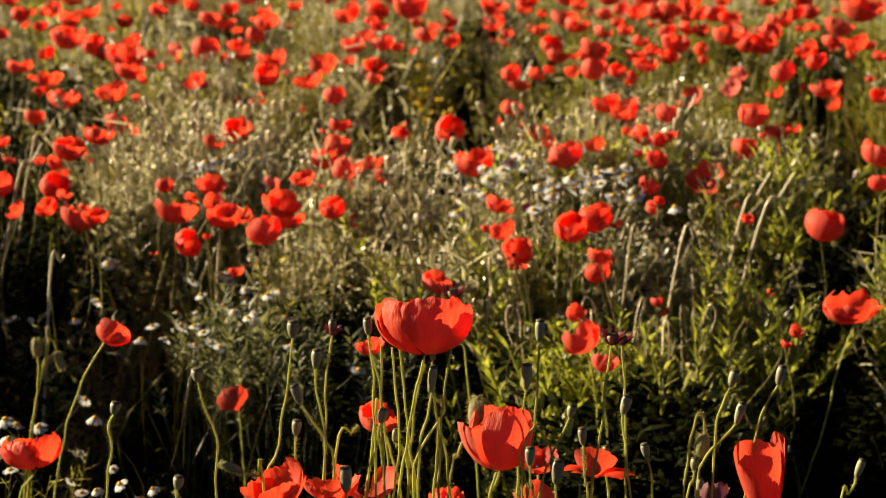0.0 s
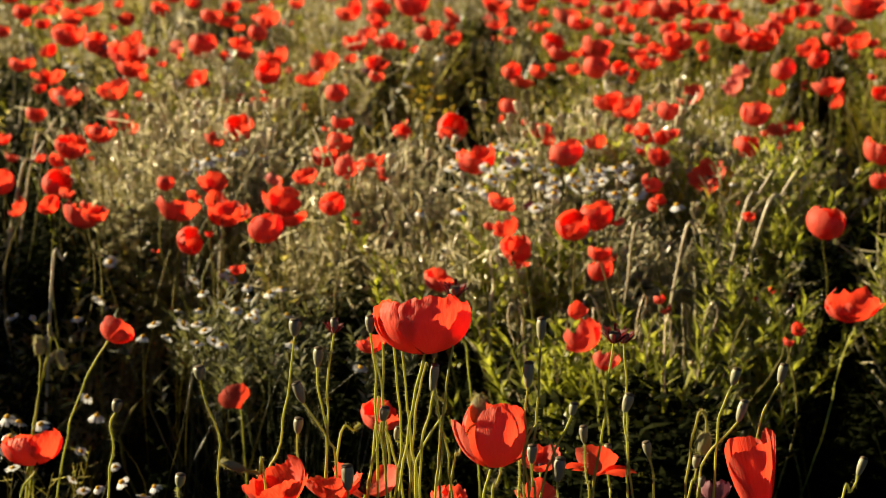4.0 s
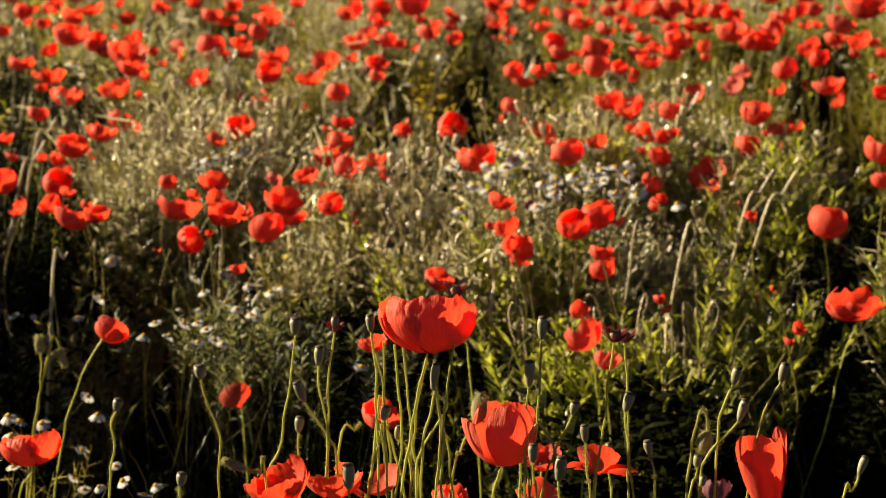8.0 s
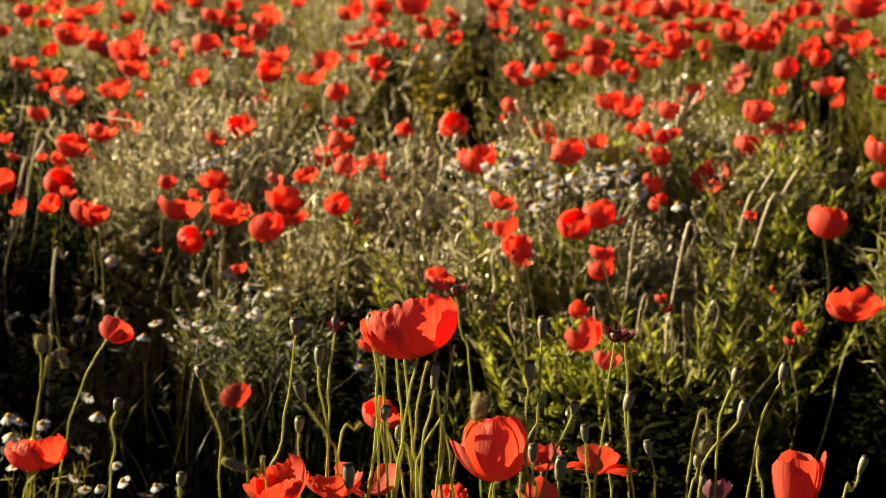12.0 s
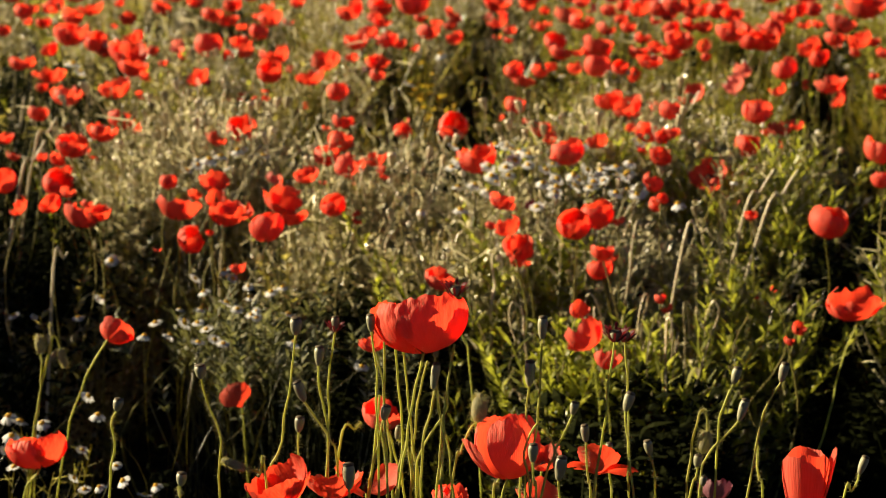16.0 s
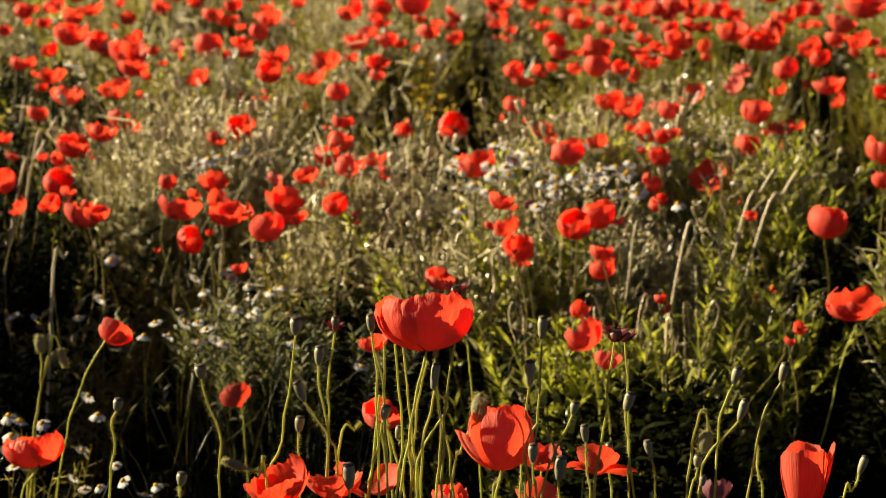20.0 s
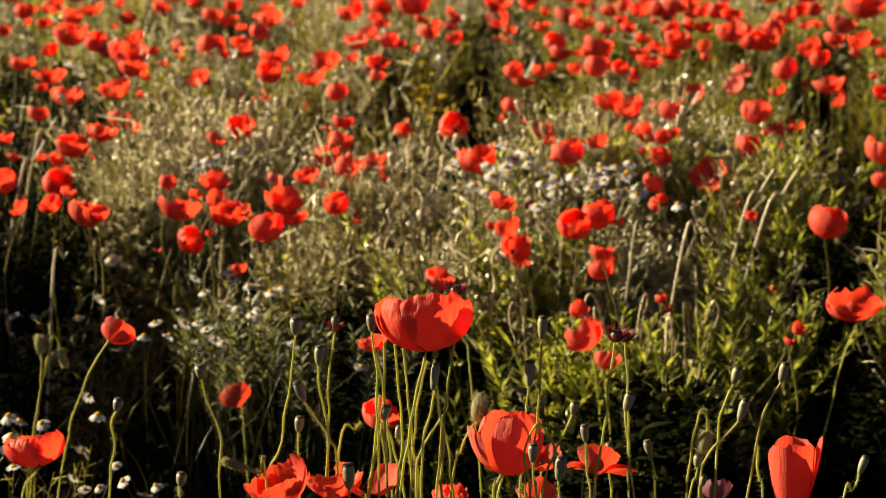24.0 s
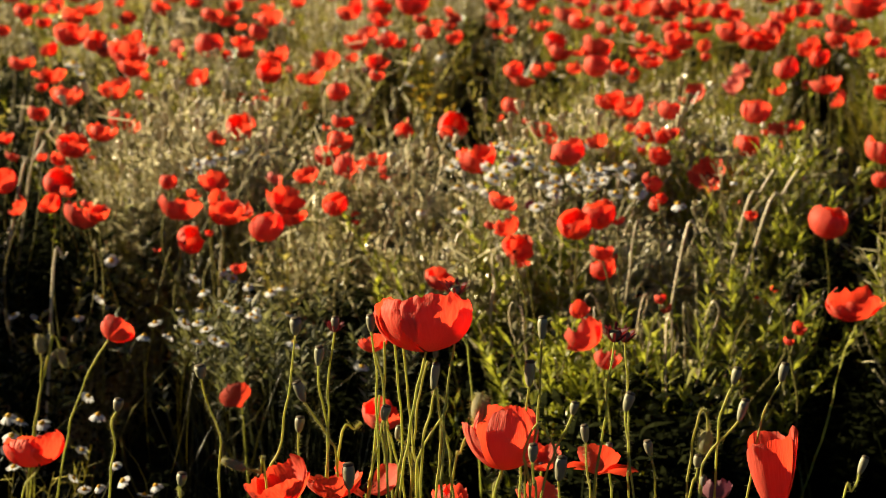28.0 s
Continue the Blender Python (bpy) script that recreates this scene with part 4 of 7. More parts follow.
poppy(0.757, 5.078, 0.430, 0.052, "torn", 40, 250, 0.25, tint=PINK_PETAL, label="pale pink faded poppy with ragged petals")
poppy(0.686, 4.727, 0.470, 0.019, "loose", 30, 180, 1.0, tint=PINK_PETAL, label="pale pink faded poppy with ragged petals")
poppy(0.828, 4.878, 0.450, 0.039, "torn", 40, 0, 0.8)
windblown_6 = poppy(0.676, 4.299, 0.470, 0.056, "deep", 10, 90, 0)
poppy(-0.891, 4.014, 0.473, 0.032, "wide", 6, 180, 0.8)
poppy(-0.841, 3.840, 0.470, 0.026, "torn", 20, 250, 0.8)
poppy(-0.816, 3.655, 0.447, 0.046, "deep", 30, 160, 1.0)
poppy(-0.724, 3.377, 0.463, 0.035, "torn", 50, 0, 0.5)
poppy(-0.803, 3.951, 0.449, 0.020, "bowl", 20, 250, 0.5)
poppy(-0.736, 4.489, 0.427, 0.054, "bowl", 20, 180, 0.25)
poppy(-0.698, 4.037, 0.474, 0.049, "ragged", 6, 250, 0.25)
poppy(-0.675, 4.356, 0.443, 0.025, "torn", 34, 220, 1.0)
poppy(-0.761, 4.032, 0.442, 0.060, "bowl", 10, 180, 0.25)
poppy(-0.745, 4.131, 0.429, 0.024, "loose", 60, 0, 0.5)
poppy(-0.785, 4.001, 0.430, 0.030, "torn", 14, 220, 0.8)
poppy(-0.743, 3.882, 0.433, 0.027, "ragged", 50, 0, 0.25)
poppy(-0.741, 3.712, 0.432, 0.049, "deep", 40, 180, 0.5)
poppy(-0.686, 3.597, 0.445, 0.027, "torn", 10, 90, 0.25)
poppy(-0.661, 3.344, 0.473, 0.035, "bowl", 40, 270, 0.25)
windblown_11 = poppy(-0.622, 3.319, 0.450, 0.057, "wide", 24, 90, 0)
poppy(-0.576, 3.270, 0.468, 0.038, "wide", 10, 0, 0.5)
poppy(-0.619, 3.385, 0.467, 0.021, "torn", 34, 150, 0.25)
poppy(-0.525, 3.771, 0.426, 0.030, "deep", 20, 270, 0.8)
poppy(-0.460, 3.377, 0.451, 0.060, "open", 38, 285, 0.5)
poppy(-0.451, 3.568, 0.446, 0.023, "torn", 6, 180, 1.0)
poppy(-0.415, 3.501, 0.476, 0.044, "wide", 24, 40, 0.5)
poppy(-0.397, 3.443, 0.468, 0.034, "torn", 60, 300, 0.8)
poppy(-0.488, 4.137, 0.456, 0.043, "open", 50, 270, 0.8)
poppy(-0.447, 3.962, 0.480, 0.018, "torn", 6, 220, 0.8)
windblown_2 = poppy(-0.440, 4.310, 0.436, 0.057, "deep", 32, 50, 0)
poppy(-0.481, 4.356, 0.434, 0.017, "loose", 14, 300, 0.25)
poppy(-0.214, 4.258, 0.465, 0.039, "bowl", 20, 150, 0.5)
poppy(-0.205, 4.430, 0.444, 0.019, "torn", 10, 300, 0.25)
poppy(-0.247, 4.169, 0.476, 0.014, "loose", 20, 30, 0.8)
poppy(-0.216, 4.061, 0.451, 0.044, "deep", 14, 0, 0.4)
poppy(-0.233, 3.924, 0.446, 0.043, "deep", 12, 180, 0.5)
poppy(-0.174, 3.655, 0.479, 0.038, "torn", 60, 270, 0.8)
poppy(-0.162, 3.967, 0.429, 0.034, "loose", 60, 0, 0.4)
poppy(-0.177, 3.853, 0.428, 0.022, "loose", 100, 0, 1.0)
poppy(-0.179, 3.855, 0.469, 0.018, "torn", 34, 250, 0.8)
poppy(-0.128, 3.860, 0.456, 0.035, "wide", 30, 40, 0.4)
poppy(-0.123, 3.810, 0.447, 0.028, "loose", 70, 300, 0.5)
poppy(-0.089, 4.213, 0.455, 0.036, "bowl", 30, 270, 0.4)
poppy(-0.081, 4.315, 0.467, 0.017, "loose", 20, 0, 0.4, tint=PINK_PETAL, label="pale pink faded poppy with ragged petals")
poppy(-0.252, 3.687, 0.455, 0.040, "wide", 18, 150, 0.25)
poppy(-0.224, 3.608, 0.466, 0.012, "loose", 14, 150, 0.5)
poppy(-0.326, 3.728, 0.446, 0.030, "torn", 30, 60, 0.25, tint=PINK_PETAL, label="pale pink faded poppy with ragged petals")
poppy(-0.285, 3.364, 0.467, 0.060, "open", 30, 260, 1.0)
poppy(-0.287, 3.619, 0.442, 0.040, "torn", 30, 60, 1.0)
windblown_8 = poppy(-0.367, 3.385, 0.438, 0.055, "wide", 16, 180, 0)
poppy(-0.341, 3.339, 0.462, 0.029, "torn", 40, 40, 1.0)
poppy(-0.265, 3.406, 0.432, 0.047, "wide", 14, 0, 0.4)
windblown_3 = poppy(-0.180, 3.420, 0.449, 0.039, "deep", 20, 150, 0)
poppy(-0.155, 3.418, 0.443, 0.022, "loose", 80, 0, 1.0)
poppy(-0.397, 3.521, 0.427, 0.014, "bowl", 26, 90, 1.0)
poppy(0.026, 4.205, 0.468, 0.055, "deep", 60, 30, 0.5)
windblown_1 = poppy(0.068, 3.720, 0.468, 0.068, "bowl", 8, 180, 0)
poppy(0.180, 4.377, 0.457, 0.013, "deep", 34, 30, 0.25)
poppy(0.209, 4.195, 0.459, 0.038, "bowl", 14, 30, 0.4)
poppy(0.221, 4.043, 0.472, 0.028, "torn", 60, 0, 0.8)
poppy(0.245, 3.816, 0.465, 0.055, "deep", 12, 270, 0.5)
poppy(0.219, 3.805, 0.475, 0.026, "torn", 40, 200, 0.4)
poppy(0.307, 3.995, 0.468, 0.041, "torn", 30, 30, 0.25)
poppy(0.416, 4.089, 0.469, 0.047, "ragged", 26, 180, 0.25)
poppy(0.397, 4.155, 0.477, 0.021, "torn", 34, 220, 0.25)
poppy(0.437, 4.007, 0.478, 0.030, "bowl", 34, 90, 0.25)
poppy(0.425, 3.938, 0.448, 0.041, "ragged", 34, 300, 0.8)
poppy(0.407, 4.015, 0.453, 0.021, "bowl", 34, 300, 0.25)
poppy(0.380, 3.584, 0.459, 0.035, "torn", 40, 0, 0.8)
poppy(0.372, 3.506, 0.447, 0.026, "torn", 70, 270, 0.25)
poppy(0.378, 3.423, 0.470, 0.020, "bowl", 34, 30, 0.5)
poppy(0.421, 4.498, 0.443, 0.044, "ragged", 6, 90, 0.4)
poppy(0.100, 3.342, 0.473, 0.037, "bowl", 12, 180, 0.5)
poppy(0.121, 3.435, 0.452, 0.018, "torn", 26, 180, 1.0)
poppy(0.156, 3.549, 0.433, 0.020, "torn", 20, 0, 0.4, tint=DULL_PETAL, label="withered dark red poppy with shrunken petals")
poppy(0.464, 4.041, 0.479, 0.032, "bowl", 20, 180, 0.4)
poppy(0.514, 4.302, 0.439, 0.027, "torn", 14, 220, 1.0)
windblown_4 = poppy(0.533, 3.899, 0.423, 0.065, "open", 62, 265, 0)
poppy(0.505, 3.643, 0.459, 0.021, "loose", 100, 300, 0.4)
poppy(0.625, 4.073, 0.439, 0.047, "deep", 12, 0, 0.5)
poppy(0.737, 4.288, 0.444, 0.047, "ragged", 10, 250, 0.25)
poppy(0.757, 4.220, 0.468, 0.029, "torn", 14, 250, 0.4)
poppy(0.705, 4.098, 0.459, 0.014, "loose", 100, 0, 0.4)
poppy(0.716, 4.349, 0.432, 0.027, "torn", 6, 0, 0.25)
poppy(0.536, 3.571, 0.439, 0.009, "loose", 100, 0, 0.25)
poppy(0.532, 3.393, 0.444, 0.020, "bowl", 14, 270, 0.5)
poppy(0.614, 3.145, 0.468, 0.055, "deep", 14, 180, 0.4)
poppy(0.886, 3.997, 0.436, 0.069, "bowl", 10, 0, 1.0)
poppy(0.818, 3.637, 0.455, 0.038, "bowl", 26, 250, 0.4)
poppy(-0.436, 3.265, 0.431, 0.045, "bowl", 64, 272, 0.5)
poppy(-0.437, 2.978, 0.481, 0.011, "loose", 6, 270, 0.25)
poppy(-0.400, 3.344, 0.427, 0.012, "bowl", 26, 270, 0.8)
poppy(-0.331, 3.177, 0.400, 0.024, "bowl", 20, 300, 0.8, label="small orange-red poppy low among the daisies")
poppy(-0.283, 3.173, 0.456, 0.050, "deep", 10, 180, 0.25)
poppy(0.110, 3.293, 0.440, 0.040, "ragged", 20, 100, 1.0)
poppy(0.108, 3.004, 0.474, 0.040, "ragged", 50, 280, 1.0)
poppy(0.119, 3.253, 0.400, 0.026, "torn", 70, 270, 0.5)
poppy(0.131, 3.047, 0.443, 0.012, "torn", 6, 250, 0.25)
poppy(0.072, 3.196, 0.471, 0.017, "torn", 40, 180, 0.8)
poppy(0.214, 3.111, 0.475, 0.047, "deep", 18, 40, 0.25)
poppy(0.270, 3.333, 0.442, 0.050, "deep", 14, 200, 0.8)
poppy(0.301, 3.344, 0.446, 0.021, "torn", 14, 270, 0.25)
poppy(0.248, 3.039, 0.454, 0.032, "bowl", 10, 180, 0.5)
poppy(0.288, 3.280, 0.400, 0.015, "torn", 20, 0, 0.8)
poppy(0.261, 3.137, 0.400, 0.036, "deep", 20, 60, 1.0)
poppy(0.199, 2.895, 0.400, 0.027, "torn", 20, 0, 0.5)
poppy(0.333, 2.978, 0.400, 0.016, "deep", 20, 0, 0.5)
poppy(0.342, 2.924, 0.400, 0.017, "torn", 40, 0, 0.4)
poppy(0.518, 3.057, 0.400, 0.011, "loose", 40, 0, 0.25)
poppy(0.486, 3.002, 0.400, 0.008, "loose", 60, 0, 0.25)
poppy(0.518, 2.822, 0.400, 0.021, "torn", 60, 60, 0.5)
poppy(0.489, 2.736, 0.400, 0.014, "bowl", 30, 0, 0.4)
poppy(-1.587, 7.422, 0.431, 0.071, "bowl", 14, 250, 0.5)
poppy(-1.339, 7.267, 0.444, 0.074, "wide", 14, 150, 0.8)
poppy(-0.963, 7.213, 0.451, 0.081, "bowl", 6, 180, 0.25)
poppy(-0.675, 6.963, 0.477, 0.059, "ragged", 14, 300, 0.4)
poppy(-0.399, 7.310, 0.449, 0.070, "bowl", 10, 180, 0.8)
poppy(-0.177, 7.461, 0.434, 0.063, "bowl", 6, 150, 1.0)
poppy(0.307, 6.993, 0.463, 0.071, "bowl", 6, 150, 0.8)
poppy(0.470, 7.385, 0.431, 0.083, "ragged", 10, 220, 0.5)
poppy(0.571, 6.852, 0.485, 0.077, "wide", 10, 90, 0.5)
poppy(0.703, 6.814, 0.482, 0.084, "bowl", 20, 0, 0.5)
poppy(0.869, 6.918, 0.469, 0.086, "ragged", 20, 150, 1.0)
poppy(1.054, 7.391, 0.436, 0.062, "bowl", 26, 180, 0.5)
poppy(1.164, 7.171, 0.449, 0.061, "wide", 14, 270, 0.25)
poppy(1.272, 7.100, 0.463, 0.088, "bowl", 26, 90, 1.0)
poppy(1.510, 7.592, 0.430, 0.064, "bowl", 34, 220, 1.0)
poppy(0.296, 7.184, 0.424, 0.061, "ragged", 20, 220, 0.8)
poppy(0.471, 6.787, 0.473, 0.050, "bowl", 14, 90, 1.0)

# -- poppies close to the camera --
big_poppy = tall_poppy("large bright red poppy with a full bowl-shaped bloom", (-0.072, 1.701, 0), [(0.021, 0, 0.298), (0.035, -0.001, 0.542), (0.041, -0.001, 0.595), (0.049, -0.001, 0.642), (0.057, -0.001, 0.677)], 0.077, "fine_bowl", (-22, 0, 4), 160, 0, squash=0.78)
second_poppy = tall_poppy("large red poppy with a domed drooping bloom", (-0.009, 1.717, 0), [(0.025, 0.003, 0.254), (0.041, 0.005, 0.451), (0.052, 0.005, 0.519), (0.062, 0.005, 0.560)], 0.058, "fine_hood", (-14, 6, 0), 120, 0, squash=1.15)
curled_poppy = tall_poppy("red poppy with upright folded petals", (0.329, 1.677, 0), [(-0.007, 0.002, 0.249), (-0.012, 0.003, 0.453), (-0.014, 0.003, 0.485), (-0.016, 0.003, 0.506), (-0.017, 0.003, 0.522)], 0.043, "fine_vase", (-4, 0, 0), 100, 0, squash=2.6)
tall_poppy("red poppy with floppy crumpled petals", (-0.153, 1.655, 0), [(0.011, 0.003, 0.248), (0.018, 0.005, 0.441), (0.02, 0.005, 0.507), (0.02, 0.005, 0.551)], 0.054, "fine_crumple", (-22, -10, 70), 80, 0.2)
tall_poppy("red poppy with low spread petals behind a seed pod", (-0.079, 1.695, 0), [(-0.011, 0.003, 0.243), (-0.018, 0.005, 0.432), (-0.02, 0.005, 0.496), (-0.02, 0.005, 0.54)], 0.05, "fine_flop", (-14, 6, 20), 80, 0.2)
tall_poppy("red poppy with two upright petals, lit through", (-0.071, 1.74, 0), [(-0.0, 0.003, 0.239), (-0.0, 0.005, 0.424), (-0.0, 0.005, 0.488), (-0.0, 0.005, 0.53)], 0.055, "fine_wing", (14, 10, 10), 80, 0.2)
tall_poppy("red poppy with torn drooping petals", (0.129, 1.752, 0), [(0.007, 0.003, 0.245), (0.011, 0.005, 0.436), (0.012, 0.005, 0.501), (0.012, 0.005, 0.544)], 0.06, "fine_drape", (-34, 8, 0), 80, 0.15, squash=1.7)
tall_poppy("red poppy half hidden behind seed pods", (0.06, 1.924, 0), [(0.021, 0.013, 0.208), (0.034, 0.026, 0.378), (0.037, 0.026, 0.415), (0.039, 0.026, 0.452), (0.041, 0.026, 0.483)], 0.041, "fine_flop", (10, -10, 40), 60, 0.15)
tall_poppy("red poppy with its bloom turned down among stems", (0.101, 1.81, 0), [(-0.007, -0.005, 0.225), (-0.011, -0.01, 0.409), (-0.012, -0.01, 0.449), (-0.014, -0.01, 0.478), (-0.015, -0.01, 0.496)], 0.048, "fine_wing", (10, 10, 60), 60, 0.1)
tall_poppy("red poppy low among the stems", (0.009, 1.885, 0), [(0, 0.008, 0.202), (0, 0.015, 0.368), (0, 0.015, 0.398), (-0.001, 0.015, 0.434), (-0.003, 0.015, 0.455)], 0.038, "ragged", (10, 0, 60), 60, 0.1)
left_poppy = tall_poppy("red poppy with a shallow bowl above daisies", (-0.568, 2.287, 0), [(0.035, 0.006, 0.179), (0.058, 0.013, 0.326), (0.067, 0.013, 0.349), (0.074, 0.013, 0.357), (0.08, 0.013, 0.366)], 0.066, "fine_bowl", (-22, 3, 40), 70, 0, squash=0.74)
upper_poppy = tall_poppy("orange-red poppy with a tilted bloom on a thin stem", (-0.544, 2.425, 0), [(0.034, 0.012, 0.197), (0.061, 0.025, 0.357), (0.079, 0.025, 0.41), (0.095, 0.025, 0.448), (0.118, 0.025, 0.484)], 0.042, "fine_dome", (-34, 36, 0), 60, 0, squash=0.9)
tall_poppy("small red poppy with a hanging petal", (-0.263, 2.738, 0), [(-0.012, 0.006, 0.082), (-0.019, 0.012, 0.149), (-0.02, 0.012, 0.201), (-0.022, 0.012, 0.252), (-0.026, 0.012, 0.301)], 0.068, "fine_single", (-66, -28, 0), 0, 0.05)
tall_poppy("small red poppy behind the tall stems", (-0.016, 2.226, 0), [(-0.029, -0.013, 0.192), (-0.046, -0.026, 0.349), (-0.05, -0.026, 0.39), (-0.053, -0.026, 0.425), (-0.057, -0.026, 0.447)], 0.045, "bowl", (10, 6, 20), 40, 0.05, squash=0.9)
tall_poppy("orange-red poppy partly hidden by a larger bloom", (-0.014, 1.988, 0), [(-0.026, 0.006, 0.266), (-0.042, 0.012, 0.484), (-0.045, 0.012, 0.522), (-0.049, 0.012, 0.558), (-0.056, 0.012, 0.594)], 0.032, "ragged", (0, -14, 0), 40, 0.1)
tall_poppy("red poppy with uneven petals in the grass", (0.302, 2.726, 0), [(-0.042, 0.012, 0.129), (-0.068, 0.024, 0.235), (-0.078, 0.024, 0.303), (-0.085, 0.024, 0.353), (-0.091, 0.024, 0.389)], 0.062, "torn", (-20, -20, 20), 30, 0.15)
tall_poppy("red poppy with a drooping bloom in the grass", (0.29, 2.691, 0), [(-0.03, 0.005, 0.129), (-0.049, 0.009, 0.235), (-0.056, 0.009, 0.302), (-0.061, 0.009, 0.343), (-0.067, 0.009, 0.375)], 0.04, "torn", (0, 24, 20), 30, 0.15, squash=1.1)
tall_poppy("red poppy with a flattened uneven bloom on a pale stem", (0.503, 2.877, 0), [(0.043, -0.013, 0.14), (0.071, -0.027, 0.255), (0.081, -0.027, 0.314), (0.094, -0.027, 0.362), (0.110, -0.027, 0.404)], 0.085, "ragged", (-14, -6, 20), 40, 0.2, squash=0.72)
tall_poppy("red poppy bloom against the dark hollow", (0.091, 3.075, 0), [(-0.047, 0.012, 0.149), (-0.076, 0.025, 0.271), (-0.084, 0.025, 0.318), (-0.093, 0.025, 0.355), (-0.099, 0.025, 0.391)], 0.047, "bowl", (4, 10, 20), 0, 0.2, squash=0.9)
tall_poppy("spent poppy with dull pinkish crumpled petals", (0.259, 1.791, 0), [(0, 0.005, 0.225), (0, 0.009, 0.409), (-0.001, 0.009, 0.449), (-0.002, 0.009, 0.483), (-0.003, 0.009, 0.504)], 0.034, "torn", (0, 10, 20), 60, 0.0, tint=DULL_PETAL)

# -- seed pods and spent poppies close to the camera --
seed_pod((-0.2, 1.683, 0), [(0.024, 0.009, 0.298), (0.043, 0.017, 0.542), (0.053, 0.017, 0.584), (0.063, 0.017, 0.637), (0.07, 0.017, 0.692)], 0.013, 0.016, (0, 2, 0), 130, wind=0.06)
seed_pod((-0.053, 1.676, 0), [(-0.003, 0.012, 0.298), (-0.005, 0.024, 0.542), (-0.006, 0.024, 0.616), (-0.006, 0.024, 0.652), (-0.01, 0.024, 0.695)], 0.01, 0.016, (0, -3, 0), 130, wind=0.04)
seed_pod((-0.113, 1.676, 0), [(0.005, 0.012, 0.298), (0.009, 0.024, 0.542), (0.011, 0.024, 0.605), (0.004, 0.024, 0.642), (0.003, 0.024, 0.664)], 0.011, 0.018, (0, 4, 0), 130, wind=0.04)
seed_pod((-0.051, 1.69, 0), [(-0.025, 0.005, 0.307), (-0.042, 0.01, 0.558), (-0.05, 0.01, 0.595), (-0.063, 0.01, 0.617), (-0.072, 0.01, 0.631)], 0.012, 0.02, (0, -20, 0), 130, wind=0.06)
seed_pod((-0.13, 1.748, 0), [(0, -0.014, 0.288), (0, -0.028, 0.524), (0, -0.028, 0.551), (0, -0.028, 0.578), (0, -0.028, 0.596)], 0.011, 0.015, (0, 6, 0), 130, wind=0.06)
seed_pod((-0.109, 1.722, 0), [(0.026, -0.011, 0.298), (0.043, -0.022, 0.542), (0.049, -0.022, 0.584), (0.053, -0.022, 0.605), (0.056, -0.022, 0.614)], 0.011, 0.014, (0, 14, 0), 130, wind=0.03)
seed_pod((0.05, 1.706, 0), [(0.017, -0.003, 0.298), (0.028, -0.006, 0.542), (0.032, -0.006, 0.595), (0.035, -0.006, 0.642), (0.037, -0.006, 0.688)], 0.011, 0.021, (0, 2, 0), 130, wind=0.04)
seed_pod((0.06, 1.709, 0), [(0.009, 0.006, 0.288), (0.014, 0.011, 0.524), (0.016, 0.011, 0.578), (0.014, 0.011, 0.61), (0.017, 0.011, 0.639)], 0.012, 0.024, (0, 2, 0), 130, wind=0.04)
seed_pod((0.046, 1.719, 0), [(0.025, -0.01, 0.298), (0.043, -0.019, 0.542), (0.052, -0.019, 0.579), (0.061, -0.019, 0.6), (0.069, -0.019, 0.619)], 0.01, 0.012, (0, 12, 0), 130, wind=0.06)
seed_pod((0.202, 1.702, 0), [(-0.019, -0.001, 0.295), (-0.032, -0.002, 0.536), (-0.037, -0.002, 0.584), (-0.039, -0.002, 0.605), (-0.04, -0.002, 0.622)], 0.012, 0.018, (0, 16, 0), 130, wind=0.06)
seed_pod((0.157, 1.74, 0), [(-0.014, 0, 0.284), (-0.022, 0, 0.517), (-0.024, 0, 0.544), (-0.026, 0, 0.566), (-0.027, 0, 0.58)], 0.01, 0.017, (0, -5, 0), 130, wind=0.06)
seed_pod((0.14, 1.804, 0), [(0.012, -0.002, 0.272), (0.019, -0.004, 0.495), (0.019, -0.004, 0.517), (0.017, -0.004, 0.54), (0.016, -0.004, 0.549)], 0.009, 0.011, (0, 5, 0), 60, wind=0.04)
seed_pod((0.211, 1.715, 0), [(-0.011, 0.003, 0.291), (-0.018, 0.005, 0.529), (-0.019, 0.005, 0.551), (-0.022, 0.005, 0.567), (-0.024, 0.005, 0.574)], 0.01, 0.015, (0, -12, 0), 60, wind=0.03)
seed_pod((0.215, 1.707, 0), [(0.017, -0.003, 0.295), (0.027, -0.007, 0.536), (0.03, -0.007, 0.605), (0.036, -0.007, 0.632), (0.042, -0.007, 0.647)], 0.011, 0.016, (0, 14, 0), 130, wind=0.04)
seed_pod((0.187, 1.726, 0), [(0.026, -0.013, 0.295), (0.043, -0.026, 0.536), (0.048, -0.026, 0.579), (0.065, -0.026, 0.6), (0.076, -0.026, 0.613)], 0.011, 0.021, (0, 16, 0), 130, wind=0.03)
seed_pod((0.23, 1.678, 0), [(0.026, 0.011, 0.295), (0.043, 0.022, 0.536), (0.05, 0.022, 0.595), (0.057, 0.022, 0.626), (0.069, 0.022, 0.649)], 0.011, 0.018, (0, 12, 0), 130, wind=0.04)
seed_pod((0.315, 1.689, 0), [(0.025, 0.005, 0.294), (0.043, 0.011, 0.534), (0.05, 0.011, 0.547), (0.055, 0.011, 0.557), (0.057, 0.011, 0.563)], 0.01, 0.018, (0, 18, 0), 60, wind=0.03)
